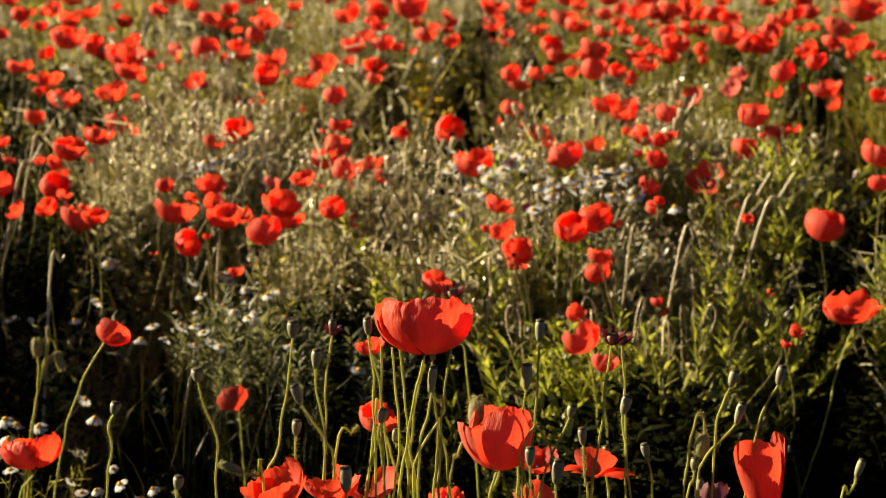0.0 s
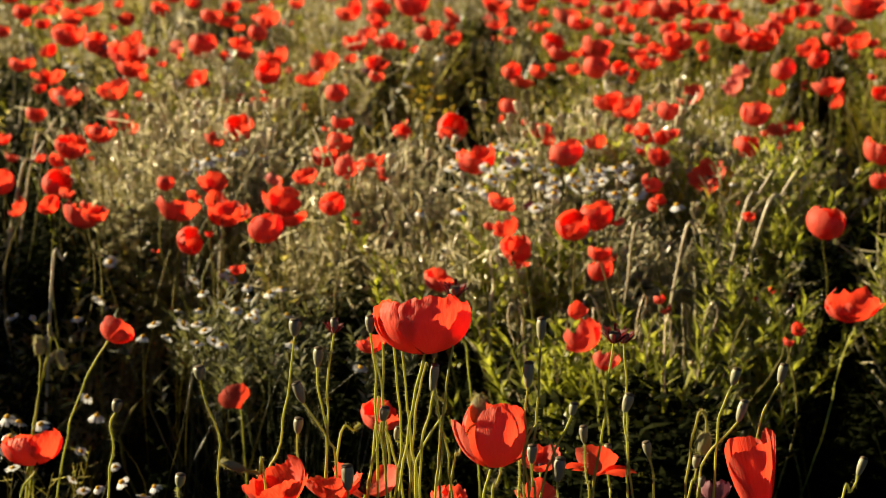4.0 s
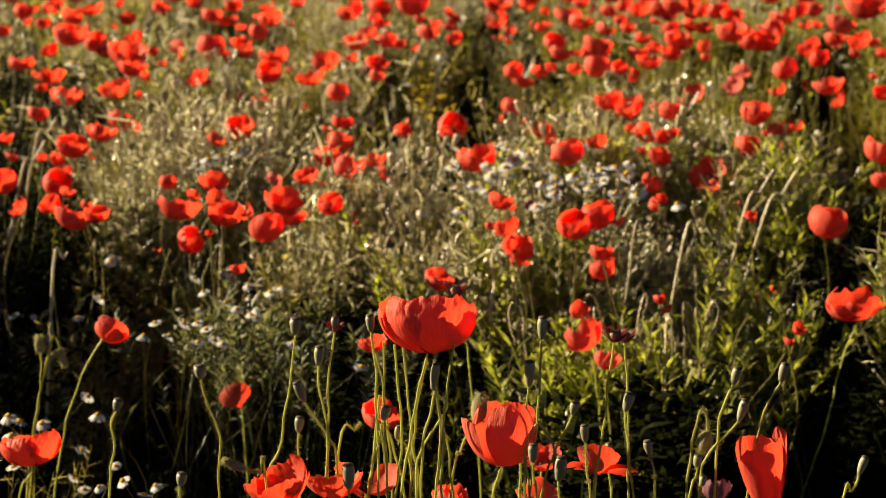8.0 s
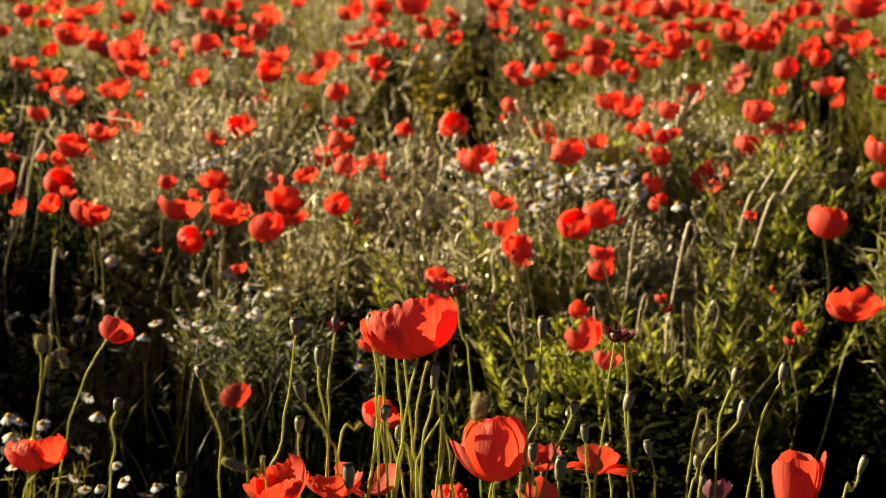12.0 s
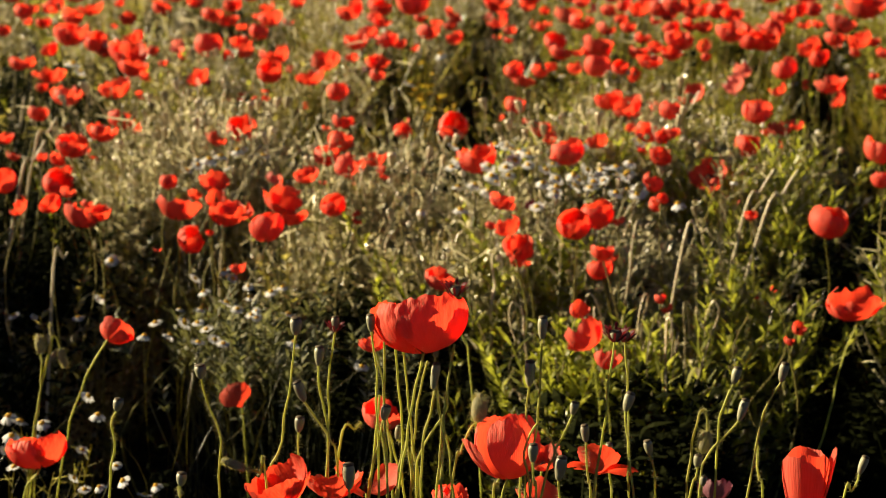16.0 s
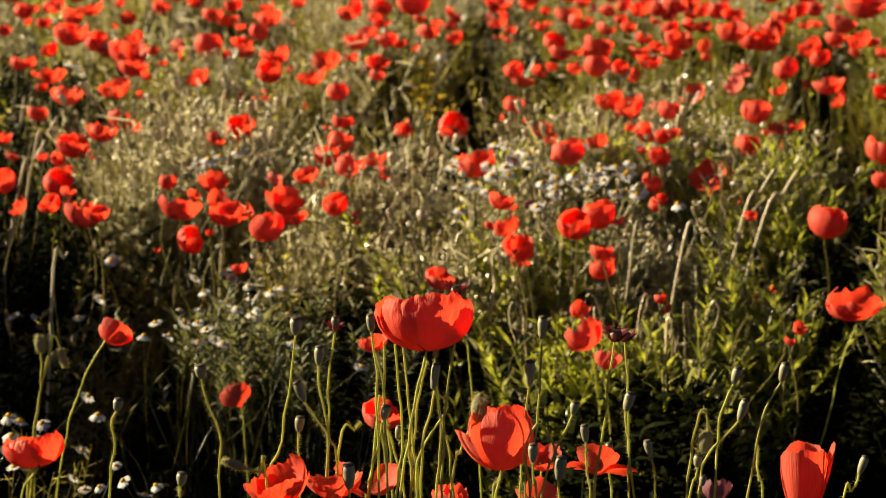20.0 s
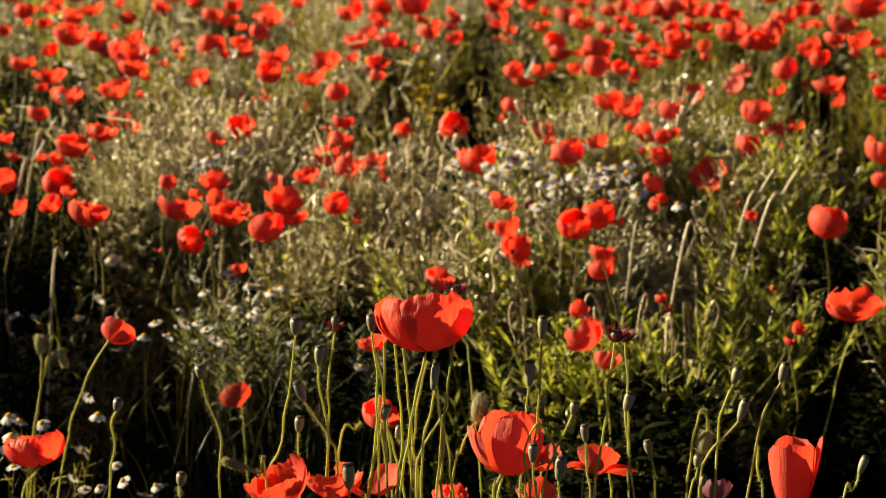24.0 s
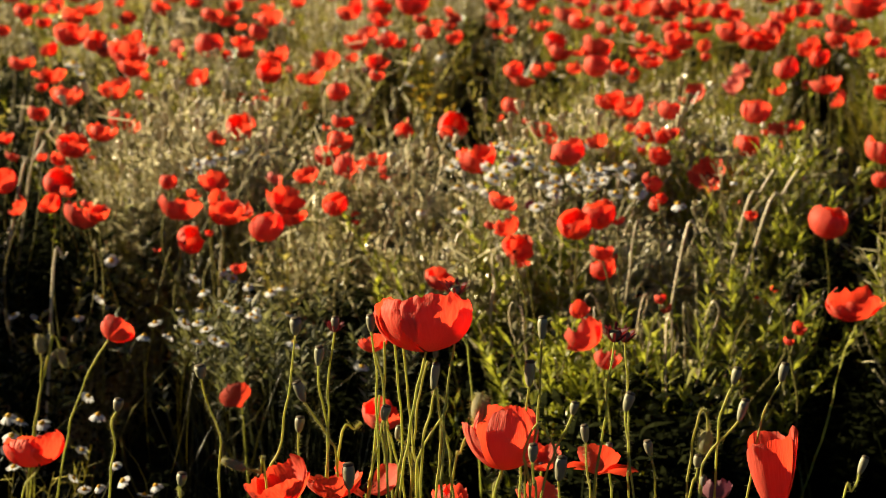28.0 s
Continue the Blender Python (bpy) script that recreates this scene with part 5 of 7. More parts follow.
seed_pod((0.183, 1.738, 0), [(0.027, 0.006, 0.284), (0.044, 0.012, 0.516), (0.048, 0.012, 0.54), (0.05, 0.012, 0.551), (0.05, 0.012, 0.553)], 0.01, 0.012, (0, 8, 0), 60, wind=0.04)
seed_pod((-0.194, 1.695, 0), [(-0.004, 0.002, 0.295), (-0.006, 0.005, 0.536), (-0.005, 0.005, 0.6), (-0.014, 0.005, 0.626), (-0.02, 0.005, 0.652)], 0.013, 0.013, (0, -4, 0), 130, wind=0.06)
seed_pod((-0.343, 1.676, 0), [(0.025, 0.012, 0.295), (0.043, 0.024, 0.536), (0.05, 0.024, 0.584), (0.048, 0.024, 0.611), (0.053, 0.024, 0.622)], 0.012, 0.012, (0, 14, 0), 130, wind=0.03)
seed_pod((-0.236, 1.697, 0), [(0, 0.002, 0.292), (0, 0.003, 0.531), (0, 0.003, 0.541), (0, 0.003, 0.547), (0.001, 0.003, 0.552)], 0.012, 0.013, (0, 8, 0), 60, wind=0.06)
seed_pod((-0.126, 1.688, 0), [(0.012, 0.006, 0.298), (0.02, 0.012, 0.542), (0.025, 0.012, 0.616), (0.024, 0.012, 0.647), (0.031, 0.012, 0.695)], 0.009, 0.014, (0, 2, 0), 130, withered=True, wind=0.06)
seed_pod((0.092, 1.677, 0), [(0.025, 0.012, 0.298), (0.043, 0.023, 0.542), (0.051, 0.023, 0.605), (0.055, 0.023, 0.647), (0.059, 0.023, 0.686)], 0.013, 0.01, (0, 4, 0), 130, withered=True, wind=0.06)
seed_pod((0.17, 1.764, 0), [(0, -0.012, 0.29), (0, -0.024, 0.527), (-0.001, -0.024, 0.582), (-0.003, -0.024, 0.635), (-0.006, -0.024, 0.675)], 0.011, 0.009, (0, 0, 0), 130, withered=True, wind=0.03)
seed_pod((0.088, 2.325, 0), [(-0.035, -0.013, 0.274), (-0.057, -0.025, 0.498), (-0.064, -0.025, 0.526), (-0.069, -0.025, 0.554), (-0.073, -0.025, 0.578)], 0.017, 0.013, (0, 0, 0), 130, withered=True, wind=0.04)
seed_pod((0.044, 1.708, 0), [(-0.022, -0.004, 0.298), (-0.035, -0.008, 0.542), (-0.041, -0.008, 0.595), (-0.051, -0.008, 0.642), (-0.053, -0.008, 0.642)], 0.01, 0.025, (0, 8, 0), 130, wind=0.04)
seed_pod((-0.1, 1.656, 0), [(0.011, 0.002, 0.283), (0.017, 0.004, 0.514), (0.019, 0.004, 0.535), (0.018, 0.004, 0.551), (0.018, 0.004, 0.563)], 0.014, 0.024, (0, -2, 0), 60, wind=0.03)
seed_pod((0.099, 1.632, 0), [(-0.011, 0.014, 0.3), (-0.017, 0.028, 0.546), (-0.019, 0.028, 0.566), (-0.02, 0.028, 0.582), (-0.021, 0.028, 0.588)], 0.011, 0.017, (0, 2, 0), 60, wind=0.04)
seed_pod((0.086, 1.668, 0), [(0.011, 0.006, 0.279), (0.018, 0.012, 0.506), (0.018, 0.012, 0.528), (0.017, 0.012, 0.549), (0.016, 0.012, 0.564)], 0.013, 0.023, (0, 8, 0), 60, wind=0.06)
seed_pod((0.005, 1.73, 0), [(-0.019, 0.005, 0.287), (-0.03, 0.01, 0.522), (-0.033, 0.01, 0.555), (-0.037, 0.01, 0.576), (-0.047, 0.01, 0.583)], 0.008, 0.013, (0, 10, 0), 130, wind=0.06)
seed_pod((0.185, 1.73, 0), [(0.027, -0.015, 0.292), (0.043, -0.03, 0.531), (0.045, -0.03, 0.542), (0.046, -0.03, 0.546), (0.047, -0.03, 0.552)], 0.008, 0.01, (0, 8, 0), 60, wind=0.06)

# -- closed buds --
hairy_bud((-0.034, 1.761, 0), [(0.026, -0.011, 0.299), (0.043, -0.021, 0.544), (0.05, -0.021, 0.571), (0.058, -0.021, 0.593), (0.066, -0.021, 0.599)], 0.021, 0.028, (0, 4, 0), 170, wind=0.04)
hairy_bud((0.177, 1.741, 0), [(0.027, -0.01, 0.291), (0.043, -0.021, 0.529), (0.048, -0.021, 0.578), (0.053, -0.021, 0.612), (0.059, -0.021, 0.616), (0.061, -0.021, 0.603), (0.061, -0.021, 0.597)], 0.019, 0.022, (0, 190, 0), 170, wind=0.04)
hairy_bud((-0.114, 1.667, 0), [(-0.026, -0.004, 0.316), (-0.041, -0.007, 0.574), (-0.045, -0.007, 0.578), (-0.05, -0.007, 0.58), (-0.058, -0.007, 0.582)], 0.011, 0.023, (0, -68, 0), 170, wind=0.04)
hairy_bud((0.122, 1.721, 0), [(-0.025, -0.01, 0.294), (-0.043, -0.021, 0.534), (-0.05, -0.021, 0.584), (-0.038, -0.021, 0.61), (-0.029, -0.021, 0.6), (-0.022, -0.021, 0.584), (-0.02, -0.021, 0.581)], 0.014, 0.023, (0, 172, 0), 170, wind=0.04)
hairy_bud((-0.543, 2.381, 0), [(0.02, 0.01, 0.21), (0.033, 0.019, 0.381), (0.038, 0.019, 0.425), (0.042, 0.019, 0.462), (0.042, 0.019, 0.48)], 0.017, 0.024, (0, -4, 0), 60, wind=0.04)
hairy_bud((-0.57, 2.398, 0), [(0.036, 0.001, 0.218), (0.06, 0.002, 0.396), (0.069, 0.002, 0.44), (0.077, 0.002, 0.469), (0.084, 0.002, 0.499), (0.089, 0.002, 0.5), (0.093, 0.002, 0.486)], 0.015, 0.026, (0, 165, 0), 60, wind=0.04)
hairy_bud((-0.573, 2.389, 0), [(0.036, 0.005, 0.214), (0.06, 0.011, 0.389), (0.07, 0.011, 0.433), (0.082, 0.011, 0.484), (0.087, 0.011, 0.503)], 0.008, 0.016, (0, -4, 0), 60, wind=0.04)
hairy_bud((-0.068, 1.717, 0), [(0.026, -0.004, 0.296), (0.043, -0.007, 0.538), (0.048, -0.007, 0.581), (0.071, -0.007, 0.623), (0.06, -0.007, 0.639), (0.061, -0.007, 0.669)], 0.007, 0.01, (0, 4, 0), 170, wind=0.04)

# -- bare stems in the clump --
bare_stem((-0.086, 1.697, 0), [(0.026, 0.012, 0.291), (0.043, 0.023, 0.529), (0.049, 0.023, 0.578), (0.047, 0.023, 0.631), (0.043, 0.023, 0.678)], 130)
bare_stem((0.006, 1.753, 0), [(-0.017, -0.012, 0.289), (-0.028, -0.023, 0.526), (-0.032, -0.023, 0.574), (-0.036, -0.023, 0.617), (-0.042, -0.023, 0.674)], 130)
bare_stem((-0.05, 1.732, 0), [(0.012, 0.004, 0.287), (0.02, 0.008, 0.522), (0.023, 0.008, 0.582), (0.028, 0.008, 0.625), (0.036, 0.008, 0.657)], 130)
bare_stem((-0.018, 1.697, 0), [(0.01, -0.009, 0.299), (0.016, -0.017, 0.544), (0.018, -0.017, 0.591), (0.021, -0.017, 0.643), (0.028, -0.017, 0.689)], 130)
bare_stem((-0.036, 1.727, 0), [(0.01, -0.013, 0.295), (0.016, -0.027, 0.536), (0.019, -0.027, 0.595), (0.026, -0.027, 0.626), (0.029, -0.027, 0.642)], 130)
bare_stem((-0.026, 1.726, 0), [(-0.013, -0.013, 0.295), (-0.022, -0.026, 0.536), (-0.025, -0.026, 0.605), (-0.025, -0.026, 0.642), (-0.026, -0.026, 0.686)], 130)
bare_stem((0.008, 1.753, 0), [(-0.027, 0.003, 0.283), (-0.044, 0.007, 0.515), (-0.049, 0.007, 0.548), (-0.057, 0.007, 0.581), (-0.064, 0.007, 0.594)], 130)
bare_stem((0.001, 1.771, 0), [(0.027, -0.011, 0.282), (0.044, -0.021, 0.513), (0.049, -0.021, 0.535), (0.053, -0.021, 0.551), (0.054, -0.021, 0.568)], 130)
bare_stem((0.073, 1.81, 0), [(0, -0.015, 0.276), (0, -0.03, 0.502), (0, -0.03, 0.519), (0, -0.03, 0.535), (0, -0.03, 0.552)], 130)
bare_stem((-0.028, 1.698, 0), [(-0.022, 0.011, 0.258), (-0.036, 0.022, 0.469), (-0.041, 0.022, 0.524), (-0.033, 0.022, 0.588), (-0.029, 0.022, 0.631)], 130)
bare_stem((-0.138, 1.755, 0), [(0.023, -0.007, 0.314), (0.043, -0.015, 0.571), (0.059, -0.015, 0.593), (0.062, -0.015, 0.597), (0.064, -0.015, 0.599)], 130)
bare_stem((-0.047, 1.734, 0), [(0.024, -0.007, 0.291), (0.04, -0.014, 0.529), (0.045, -0.014, 0.578), (0.043, -0.014, 0.62), (0.038, -0.014, 0.657)], 130)
bare_stem((0.349, 1.797, 0), [(-0.028, 0.001, 0.275), (-0.045, 0.003, 0.5), (-0.049, 0.003, 0.523), (-0.051, 0.003, 0.54), (-0.052, 0.003, 0.557)], 130)

# -- daisies --
daisy(-0.594, 2.617, 0.33, 0.024, 16, 235)
daisy(-0.574, 2.592, 0.33, 0.024, 21, 386)
daisy(-0.542, 2.584, 0.33, 0.023, 21, 251)
daisy(-0.572, 2.53, 0.33, 0.022, 30, 287)
daisy(-0.565, 2.471, 0.33, 0.018, 30, 291)
daisy(-0.542, 2.403, 0.33, 0.019, 16, 207)
daisy(-0.502, 2.711, 0.33, 0.02, 38, 332)
daisy(-0.473, 2.623, 0.33, 0.021, 15, 300)
daisy(-0.468, 2.471, 0.33, 0.015, 28, 301)
daisy(-0.459, 2.36, 0.33, 0.015, 41, 356)
daisy(-0.438, 2.318, 0.33, 0.016, 17, 268)
daisy(-0.422, 2.329, 0.33, 0.014, 29, 232)
daisy(-0.396, 2.35, 0.33, 0.019, 42, 209)
daisy(-0.414, 2.408, 0.33, 0.015, 25, 255)
daisy(-0.353, 2.333, 0.33, 0.016, 26, 209)
daisy(-0.362, 2.298, 0.33, 0.017, 14, 398)
daisy(-0.54, 2.518, 0.33, 0.017, 37, 244)
daisy(-0.702, 3.166, 0.33, 0.02, 23, 206)
daisy(-0.595, 3.155, 0.33, 0.02, 10, 238)
daisy(-0.607, 3.566, 0.33, 0.019, 44, 262)
daisy(-0.433, 2.909, 0.385, 0.02, 15, 213)
daisy(-0.439, 2.835, 0.385, 0.02, 9, 399)
daisy(-0.402, 2.838, 0.385, 0.018, 35, 384)
daisy(-0.389, 2.903, 0.385, 0.023, 38, 357)
daisy(-0.369, 2.909, 0.385, 0.019, 15, 234)
daisy(-0.352, 2.87, 0.385, 0.019, 16, 213)
daisy(-0.355, 2.797, 0.385, 0.021, 12, 344)
daisy(-0.383, 3.105, 0.385, 0.02, 25, 202)
daisy(-0.375, 2.995, 0.385, 0.016, 17, 370)
daisy(-0.408, 3.194, 0.385, 0.021, 39, 346)
daisy(-0.339, 3.031, 0.385, 0.023, 34, 382)
daisy(-0.318, 2.995, 0.385, 0.019, 27, 277)
daisy(-0.315, 3.143, 0.385, 0.017, 28, 256)
daisy(-0.307, 3.068, 0.385, 0.013, 6, 252)
daisy(-0.275, 3.105, 0.385, 0.022, 23, 224)
daisy(-0.259, 3.135, 0.385, 0.019, 8, 249)
daisy(-0.237, 2.96, 0.385, 0.021, 20, 391)
daisy(-0.216, 2.797, 0.385, 0.02, 24, 367)
daisy(-0.333, 2.812, 0.385, 0.02, 35, 318)
daisy(-0.318, 2.791, 0.385, 0.018, 18, 279)
daisy(-0.121, 2.861, 0.33, 0.022, 18, 327)
daisy(-0.579, 3.288, 0.33, 0.016, 39, 358)
daisy(0.017, 3.64, 0.49, 0.02, 17, 230)
daisy(0.03, 3.711, 0.49, 0.02, 5, 317)
daisy(0.104, 3.889, 0.49, 0.024, 14, 201)
daisy(0.126, 3.869, 0.49, 0.021, 17, 246)
daisy(0.164, 3.779, 0.49, 0.021, 13, 333)
daisy(0.159, 3.669, 0.49, 0.018, 28, 256)
daisy(0.116, 3.64, 0.49, 0.02, 34, 241)
daisy(0.141, 3.76, 0.49, 0.021, 42, 224)
daisy(0.188, 3.611, 0.49, 0.022, 29, 341)
daisy(0.204, 3.526, 0.49, 0.019, 34, 297)
daisy(0.265, 3.611, 0.49, 0.02, 40, 326)
daisy(0.291, 3.611, 0.49, 0.02, 33, 216)
daisy(0.32, 3.64, 0.49, 0.02, 12, 293)
daisy(0.336, 3.582, 0.49, 0.02, 27, 219)
daisy(0.341, 3.419, 0.49, 0.023, 35, 269)
daisy(0.299, 3.393, 0.49, 0.019, 24, 304)
daisy(0.268, 3.499, 0.49, 0.017, 39, 260)
daisy(0.056, 3.472, 0.49, 0.017, 27, 321)
daisy(0.088, 3.554, 0.49, 0.02, 31, 262)
daisy(0.118, 3.554, 0.49, 0.02, 16, 294)
daisy(0.199, 3.445, 0.49, 0.021, 29, 329)
daisy(0.029, 3.246, 0.49, 0.02, 10, 289)
daisy(0.157, 3.27, 0.49, 0.018, 27, 239)
daisy(0.026, 3.445, 0.49, 0.017, 9, 386)
daisy(0.258, 3.435, 0.49, 0.019, 6, 300)
daisy(0.395, 3.294, 0.49, 0.018, 17, 206)
daisy(-0.006, 5.334, 0.49, 0.023, 16, 232)
daisy(-0.077, 4.753, 0.49, 0.022, 21, 382)
daisy(-0.953, 5.133, 0.49, 0.031, 8, 270)
daisy(-0.91, 4.989, 0.49, 0.021, 33, 325)
daisy(-0.399, 3.824, 0.49, 0.019, 6, 246)
daisy(-0.344, 3.76, 0.49, 0.021, 16, 379)
daisy(-0.036, 3.237, 0.49, 0.012, 23, 252)
daisy(-0.443, 3.729, 0.49, 0.021, 24, 297)
daisy(-0.425, 3.76, 0.49, 0.021, 11, 333)
daisy(-0.457, 3.669, 0.49, 0.016, 34, 295)
daisy(-0.471, 3.611, 0.49, 0.018, 26, 354)
daisy(-0.667, 3.155, 0.33, 0.012, 43, 323)
daisy(0.519, 3.499, 0.49, 0.011, 7, 301)
daisy(0.237, 3.565, 0.49, 0.02, 31, 266)
daisy(0.177, 3.488, 0.49, 0.017, 32, 274)
daisy(0.243, 3.51, 0.49, 0.015, 30, 323)
daisy(0.321, 3.419, 0.49, 0.017, 32, 385)
daisy(0.022, 3.876, 0.49, 0.018, 33, 342)
daisy(0.271, 3.856, 0.49, 0.016, 33, 246)
daisy(0.094, 3.493, 0.49, 0.015, 30, 324)
daisy(0.269, 3.543, 0.49, 0.015, 7, 351)
daisy(0.205, 3.669, 0.49, 0.017, 14, 298)
daisy(0.39, 3.889, 0.49, 0.015, 26, 344)
daisy(0.351, 3.693, 0.49, 0.016, 36, 294)
daisy(0.135, 3.717, 0.49, 0.022, 43, 289)
daisy(0.094, 3.811, 0.49, 0.02, 28, 398)
daisy(0.194, 3.393, 0.49, 0.019, 18, 343)
daisy(0.148, 3.817, 0.49, 0.021, 43, 217)
daisy(0.39, 3.929, 0.49, 0.02, 36, 330)
daisy(0.314, 3.554, 0.49, 0.015, 27, 358)
daisy(0.286, 3.51, 0.49, 0.015, 39, 229)
daisy(0.252, 3.804, 0.49, 0.015, 24, 323)
daisy(0.138, 3.736, 0.49, 0.017, 33, 392)
daisy(0.231, 3.451, 0.49, 0.02, 37, 366)
daisy(0.333, 3.373, 0.49, 0.019, 8, 285)
daisy(0.131, 3.837, 0.49, 0.02, 42, 389)
daisy(0.202, 3.537, 0.49, 0.015, 35, 267)
daisy(0.079, 3.409, 0.49, 0.018, 36, 306)
daisy(0.277, 3.889, 0.49, 0.018, 32, 327)
daisy(0.328, 3.554, 0.49, 0.021, 40, 343)
daisy(0.086, 3.663, 0.49, 0.02, 44, 299)
daisy(-0.391, 2.923, 0.385, 0.016, 25, 331)
daisy(-0.293, 2.957, 0.385, 0.019, 27, 210)
daisy(-0.283, 2.94, 0.385, 0.015, 43, 264)
daisy(-0.365, 3.251, 0.385, 0.017, 25, 208)
daisy(-0.406, 2.992, 0.385, 0.014, 13, 386)
daisy(-0.35, 2.876, 0.385, 0.016, 16, 260)
daisy(-0.288, 2.981, 0.385, 0.014, 37, 248)
daisy(-0.346, 3.194, 0.385, 0.021, 32, 314)
daisy(-0.993, 5.336, 0.47, 0.016, 23, 328)
daisy(-0.971, 5.288, 0.47, 0.014, 32, 337)
daisy(-0.939, 5.140, 0.47, 0.015, 13, 341)
daisy(-0.087, 4.917, 0.47, 0.017, 19, 352)
daisy(-0.002, 5.521, 0.47, 0.017, 11, 223)
daisy(0.302, 5.053, 0.47, 0.012, 15, 244)
daisy(-0.660, 4.979, 0.47, 0.013, 29, 328)
daisy(-0.078, 4.897, 0.47, 0.011, 25, 358)
daisy(0.105, 4.014, 0.47, 0.014, 11, 315)
daisy(0.128, 4.014, 0.47, 0.012, 31, 335)
daisy(0.170, 3.933, 0.47, 0.014, 25, 375)
daisy(0.023, 3.855, 0.47, 0.011, 10, 245)
daisy(-0.398, 3.946, 0.47, 0.012, 28, 252)
daisy(-0.349, 3.881, 0.47, 0.012, 20, 290)
daisy(-0.411, 3.744, 0.47, 0.010, 21, 222)
daisy(-0.480, 3.855, 0.47, 0.013, 15, 360)
daisy(-0.475, 3.887, 0.47, 0.010, 23, 368)

# -- pale leaning stalks --
dry_stalk((0.448, 3.467, 0), (0.530, 3.457, 0.434), (0.580, 3.457, 0.52), 0.0026)
dry_stalk((0.469, 3.467, 0), (0.565, 3.457, 0.429), (0.624, 3.457, 0.52), 0.0028)
dry_stalk((0.321, 3.155, 0), (0.388, 3.145, 0.457), (0.428, 3.145, 0.48), 0.0024)
dry_stalk((-0.073, 3.635, 0), (-0.028, 3.625, 0.415), (-0.001, 3.625, 0.5), 0.0024)
dry_stalk((-0.899, 3.780, 0), (-0.812, 3.770, 0.439), (-0.760, 3.770, 0.52), 0.003)
dry_stalk((-0.922, 4.061, 0), (-0.841, 4.051, 0.450), (-0.791, 4.051, 0.52), 0.0026)
dry_stalk((-0.661, 3.118, 0), (-0.622, 3.108, 0.422), (-0.598, 3.108, 0.45), 0.0024)
dry_stalk((0.266, 3.199, 0), (0.310, 3.189, 0.447), (0.337, 3.189, 0.48), 0.002)
dry_stalk((-0.460, 3.866, 0), (-0.425, 3.856, 0.447), (-0.404, 3.856, 0.49), 0.0022)
dry_stalk((-1.195, 5.187, 0), (-1.132, 5.157, 0.21), (-1.096, 5.187, 0.4))
dry_stalk((-0.483, 5.086, 0), (-0.456, 5.056, 0.229), (-0.441, 5.086, 0.4))
dry_stalk((0.079, 3.313, 0), (0.082, 3.283, 0.299), (0.085, 3.313, 0.4))
dry_stalk((0.388, 4.473, 0), (0.481, 4.443, 0.288), (0.533, 4.473, 0.4))

# -- grass, weeds and dry stalks of the meadow --
def grassy(x, y, rng):
    e = field_edge(x, y)
    straw = 1.0 - 0.9 * min(1.0, max(0.0, (x / y + 0.02) / 0.08))
    return straw * (0.35 + 0.65 * density(x, y, 1.6, 4.0)) * (0.08 + 0.92 * e), 0.4 + 0.6 * e


def greener(x, y, rng):
    e = field_edge(x, y)
    return (0.3 + 0.7 * min(1.0, max(0.0, (x / y + 0.06) / 0.1))) * (0.05 + 0.95 * e), 0.4 + 0.6 * e


def leafy(x, y, rng):
    e = field_edge(x, y)
    right = min(1.0, max(0.0, (x + 0.05) / 0.3)) * (1.0 if y > 3.1 else 0.05)
    strip = right * (1.0 if y < 4.3 else 0.6 + 0.4 * min(1.0, max(0.0, (x / y - 0.1) / 0.05)))
    return max(0.32 * e + 0.02, strip) * min(1.0, 0.25 + density(x, y, 2.2, 9.0)), 0.55 + 0.4 * max(e, right * 0.6)


def pale(x, y, rng):
    e = field_edge(x, y + 0.3)
    left = 1.0 if x < 0.06 * y else 0.2 if x < 0.11 * y else 0.05
    if x > 0.15 and 2.95 < y < 3.6:
        return 0.1, 0.75
    heart = math.exp(-((x + 0.05) / 0.4) ** 2 - ((y - 3.9) / 0.6) ** 2)
    return (1.5 * heart + 0.55 * left * (0.3 + density(x, y, 1.3, 14.0)) * (1.0 if y < 4.8 else 0.22)) * (0.02 + e), 0.45 + 0.55 * e


def feathery(x, y, rng):
    e = field_edge(x, y)
    patch = math.exp(-((x - 0.25) / 0.4) ** 2 - ((y - 4.1) / 0.5) ** 2)
    corner = math.exp(-((x + 0.56) / 0.08) ** 2 - ((y - 2.35) / 0.25) ** 2)
    return min(1.0, patch + 0.5 * corner + 0.1 * e), 0.75 + 0.25 * e


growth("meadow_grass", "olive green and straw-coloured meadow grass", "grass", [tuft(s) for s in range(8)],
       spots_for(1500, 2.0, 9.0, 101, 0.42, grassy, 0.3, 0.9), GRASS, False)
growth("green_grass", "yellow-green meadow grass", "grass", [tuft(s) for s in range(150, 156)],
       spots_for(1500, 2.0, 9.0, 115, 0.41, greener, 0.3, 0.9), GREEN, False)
# The next two growths stand in for shade low among the plants.
growth("low_foliage", "low foliage blackened for the shade under the meadow plants", "foliage", [weed(s, 19, 0.22, 0.044) for s in range(10, 16)],
       spots_for(2600, 2.0, 8.5, 109, 0.275, lambda x, y, rng: (1.0 if y > 2.9 else 0.5, 0.75 + 0.25 * field_edge(x, y)), 0.3, 1.3, patchy=0.3, thin=0.0), SHADE_LEAF, False)
growth("strip_foliage", "dense foliage blackened for the shade at the meadow's near edge", "foliage", [weed(s, 25, 0.17, 0.032) for s in range(16, 20)],
       spots_for(1500, 2.6, 4.1, 110, 0.30, lambda x, y, rng: (1.0 if x < 0 else 0.55, 0.9), 0.3, 1.2, patchy=0.5), SHADE_LEAF, False)
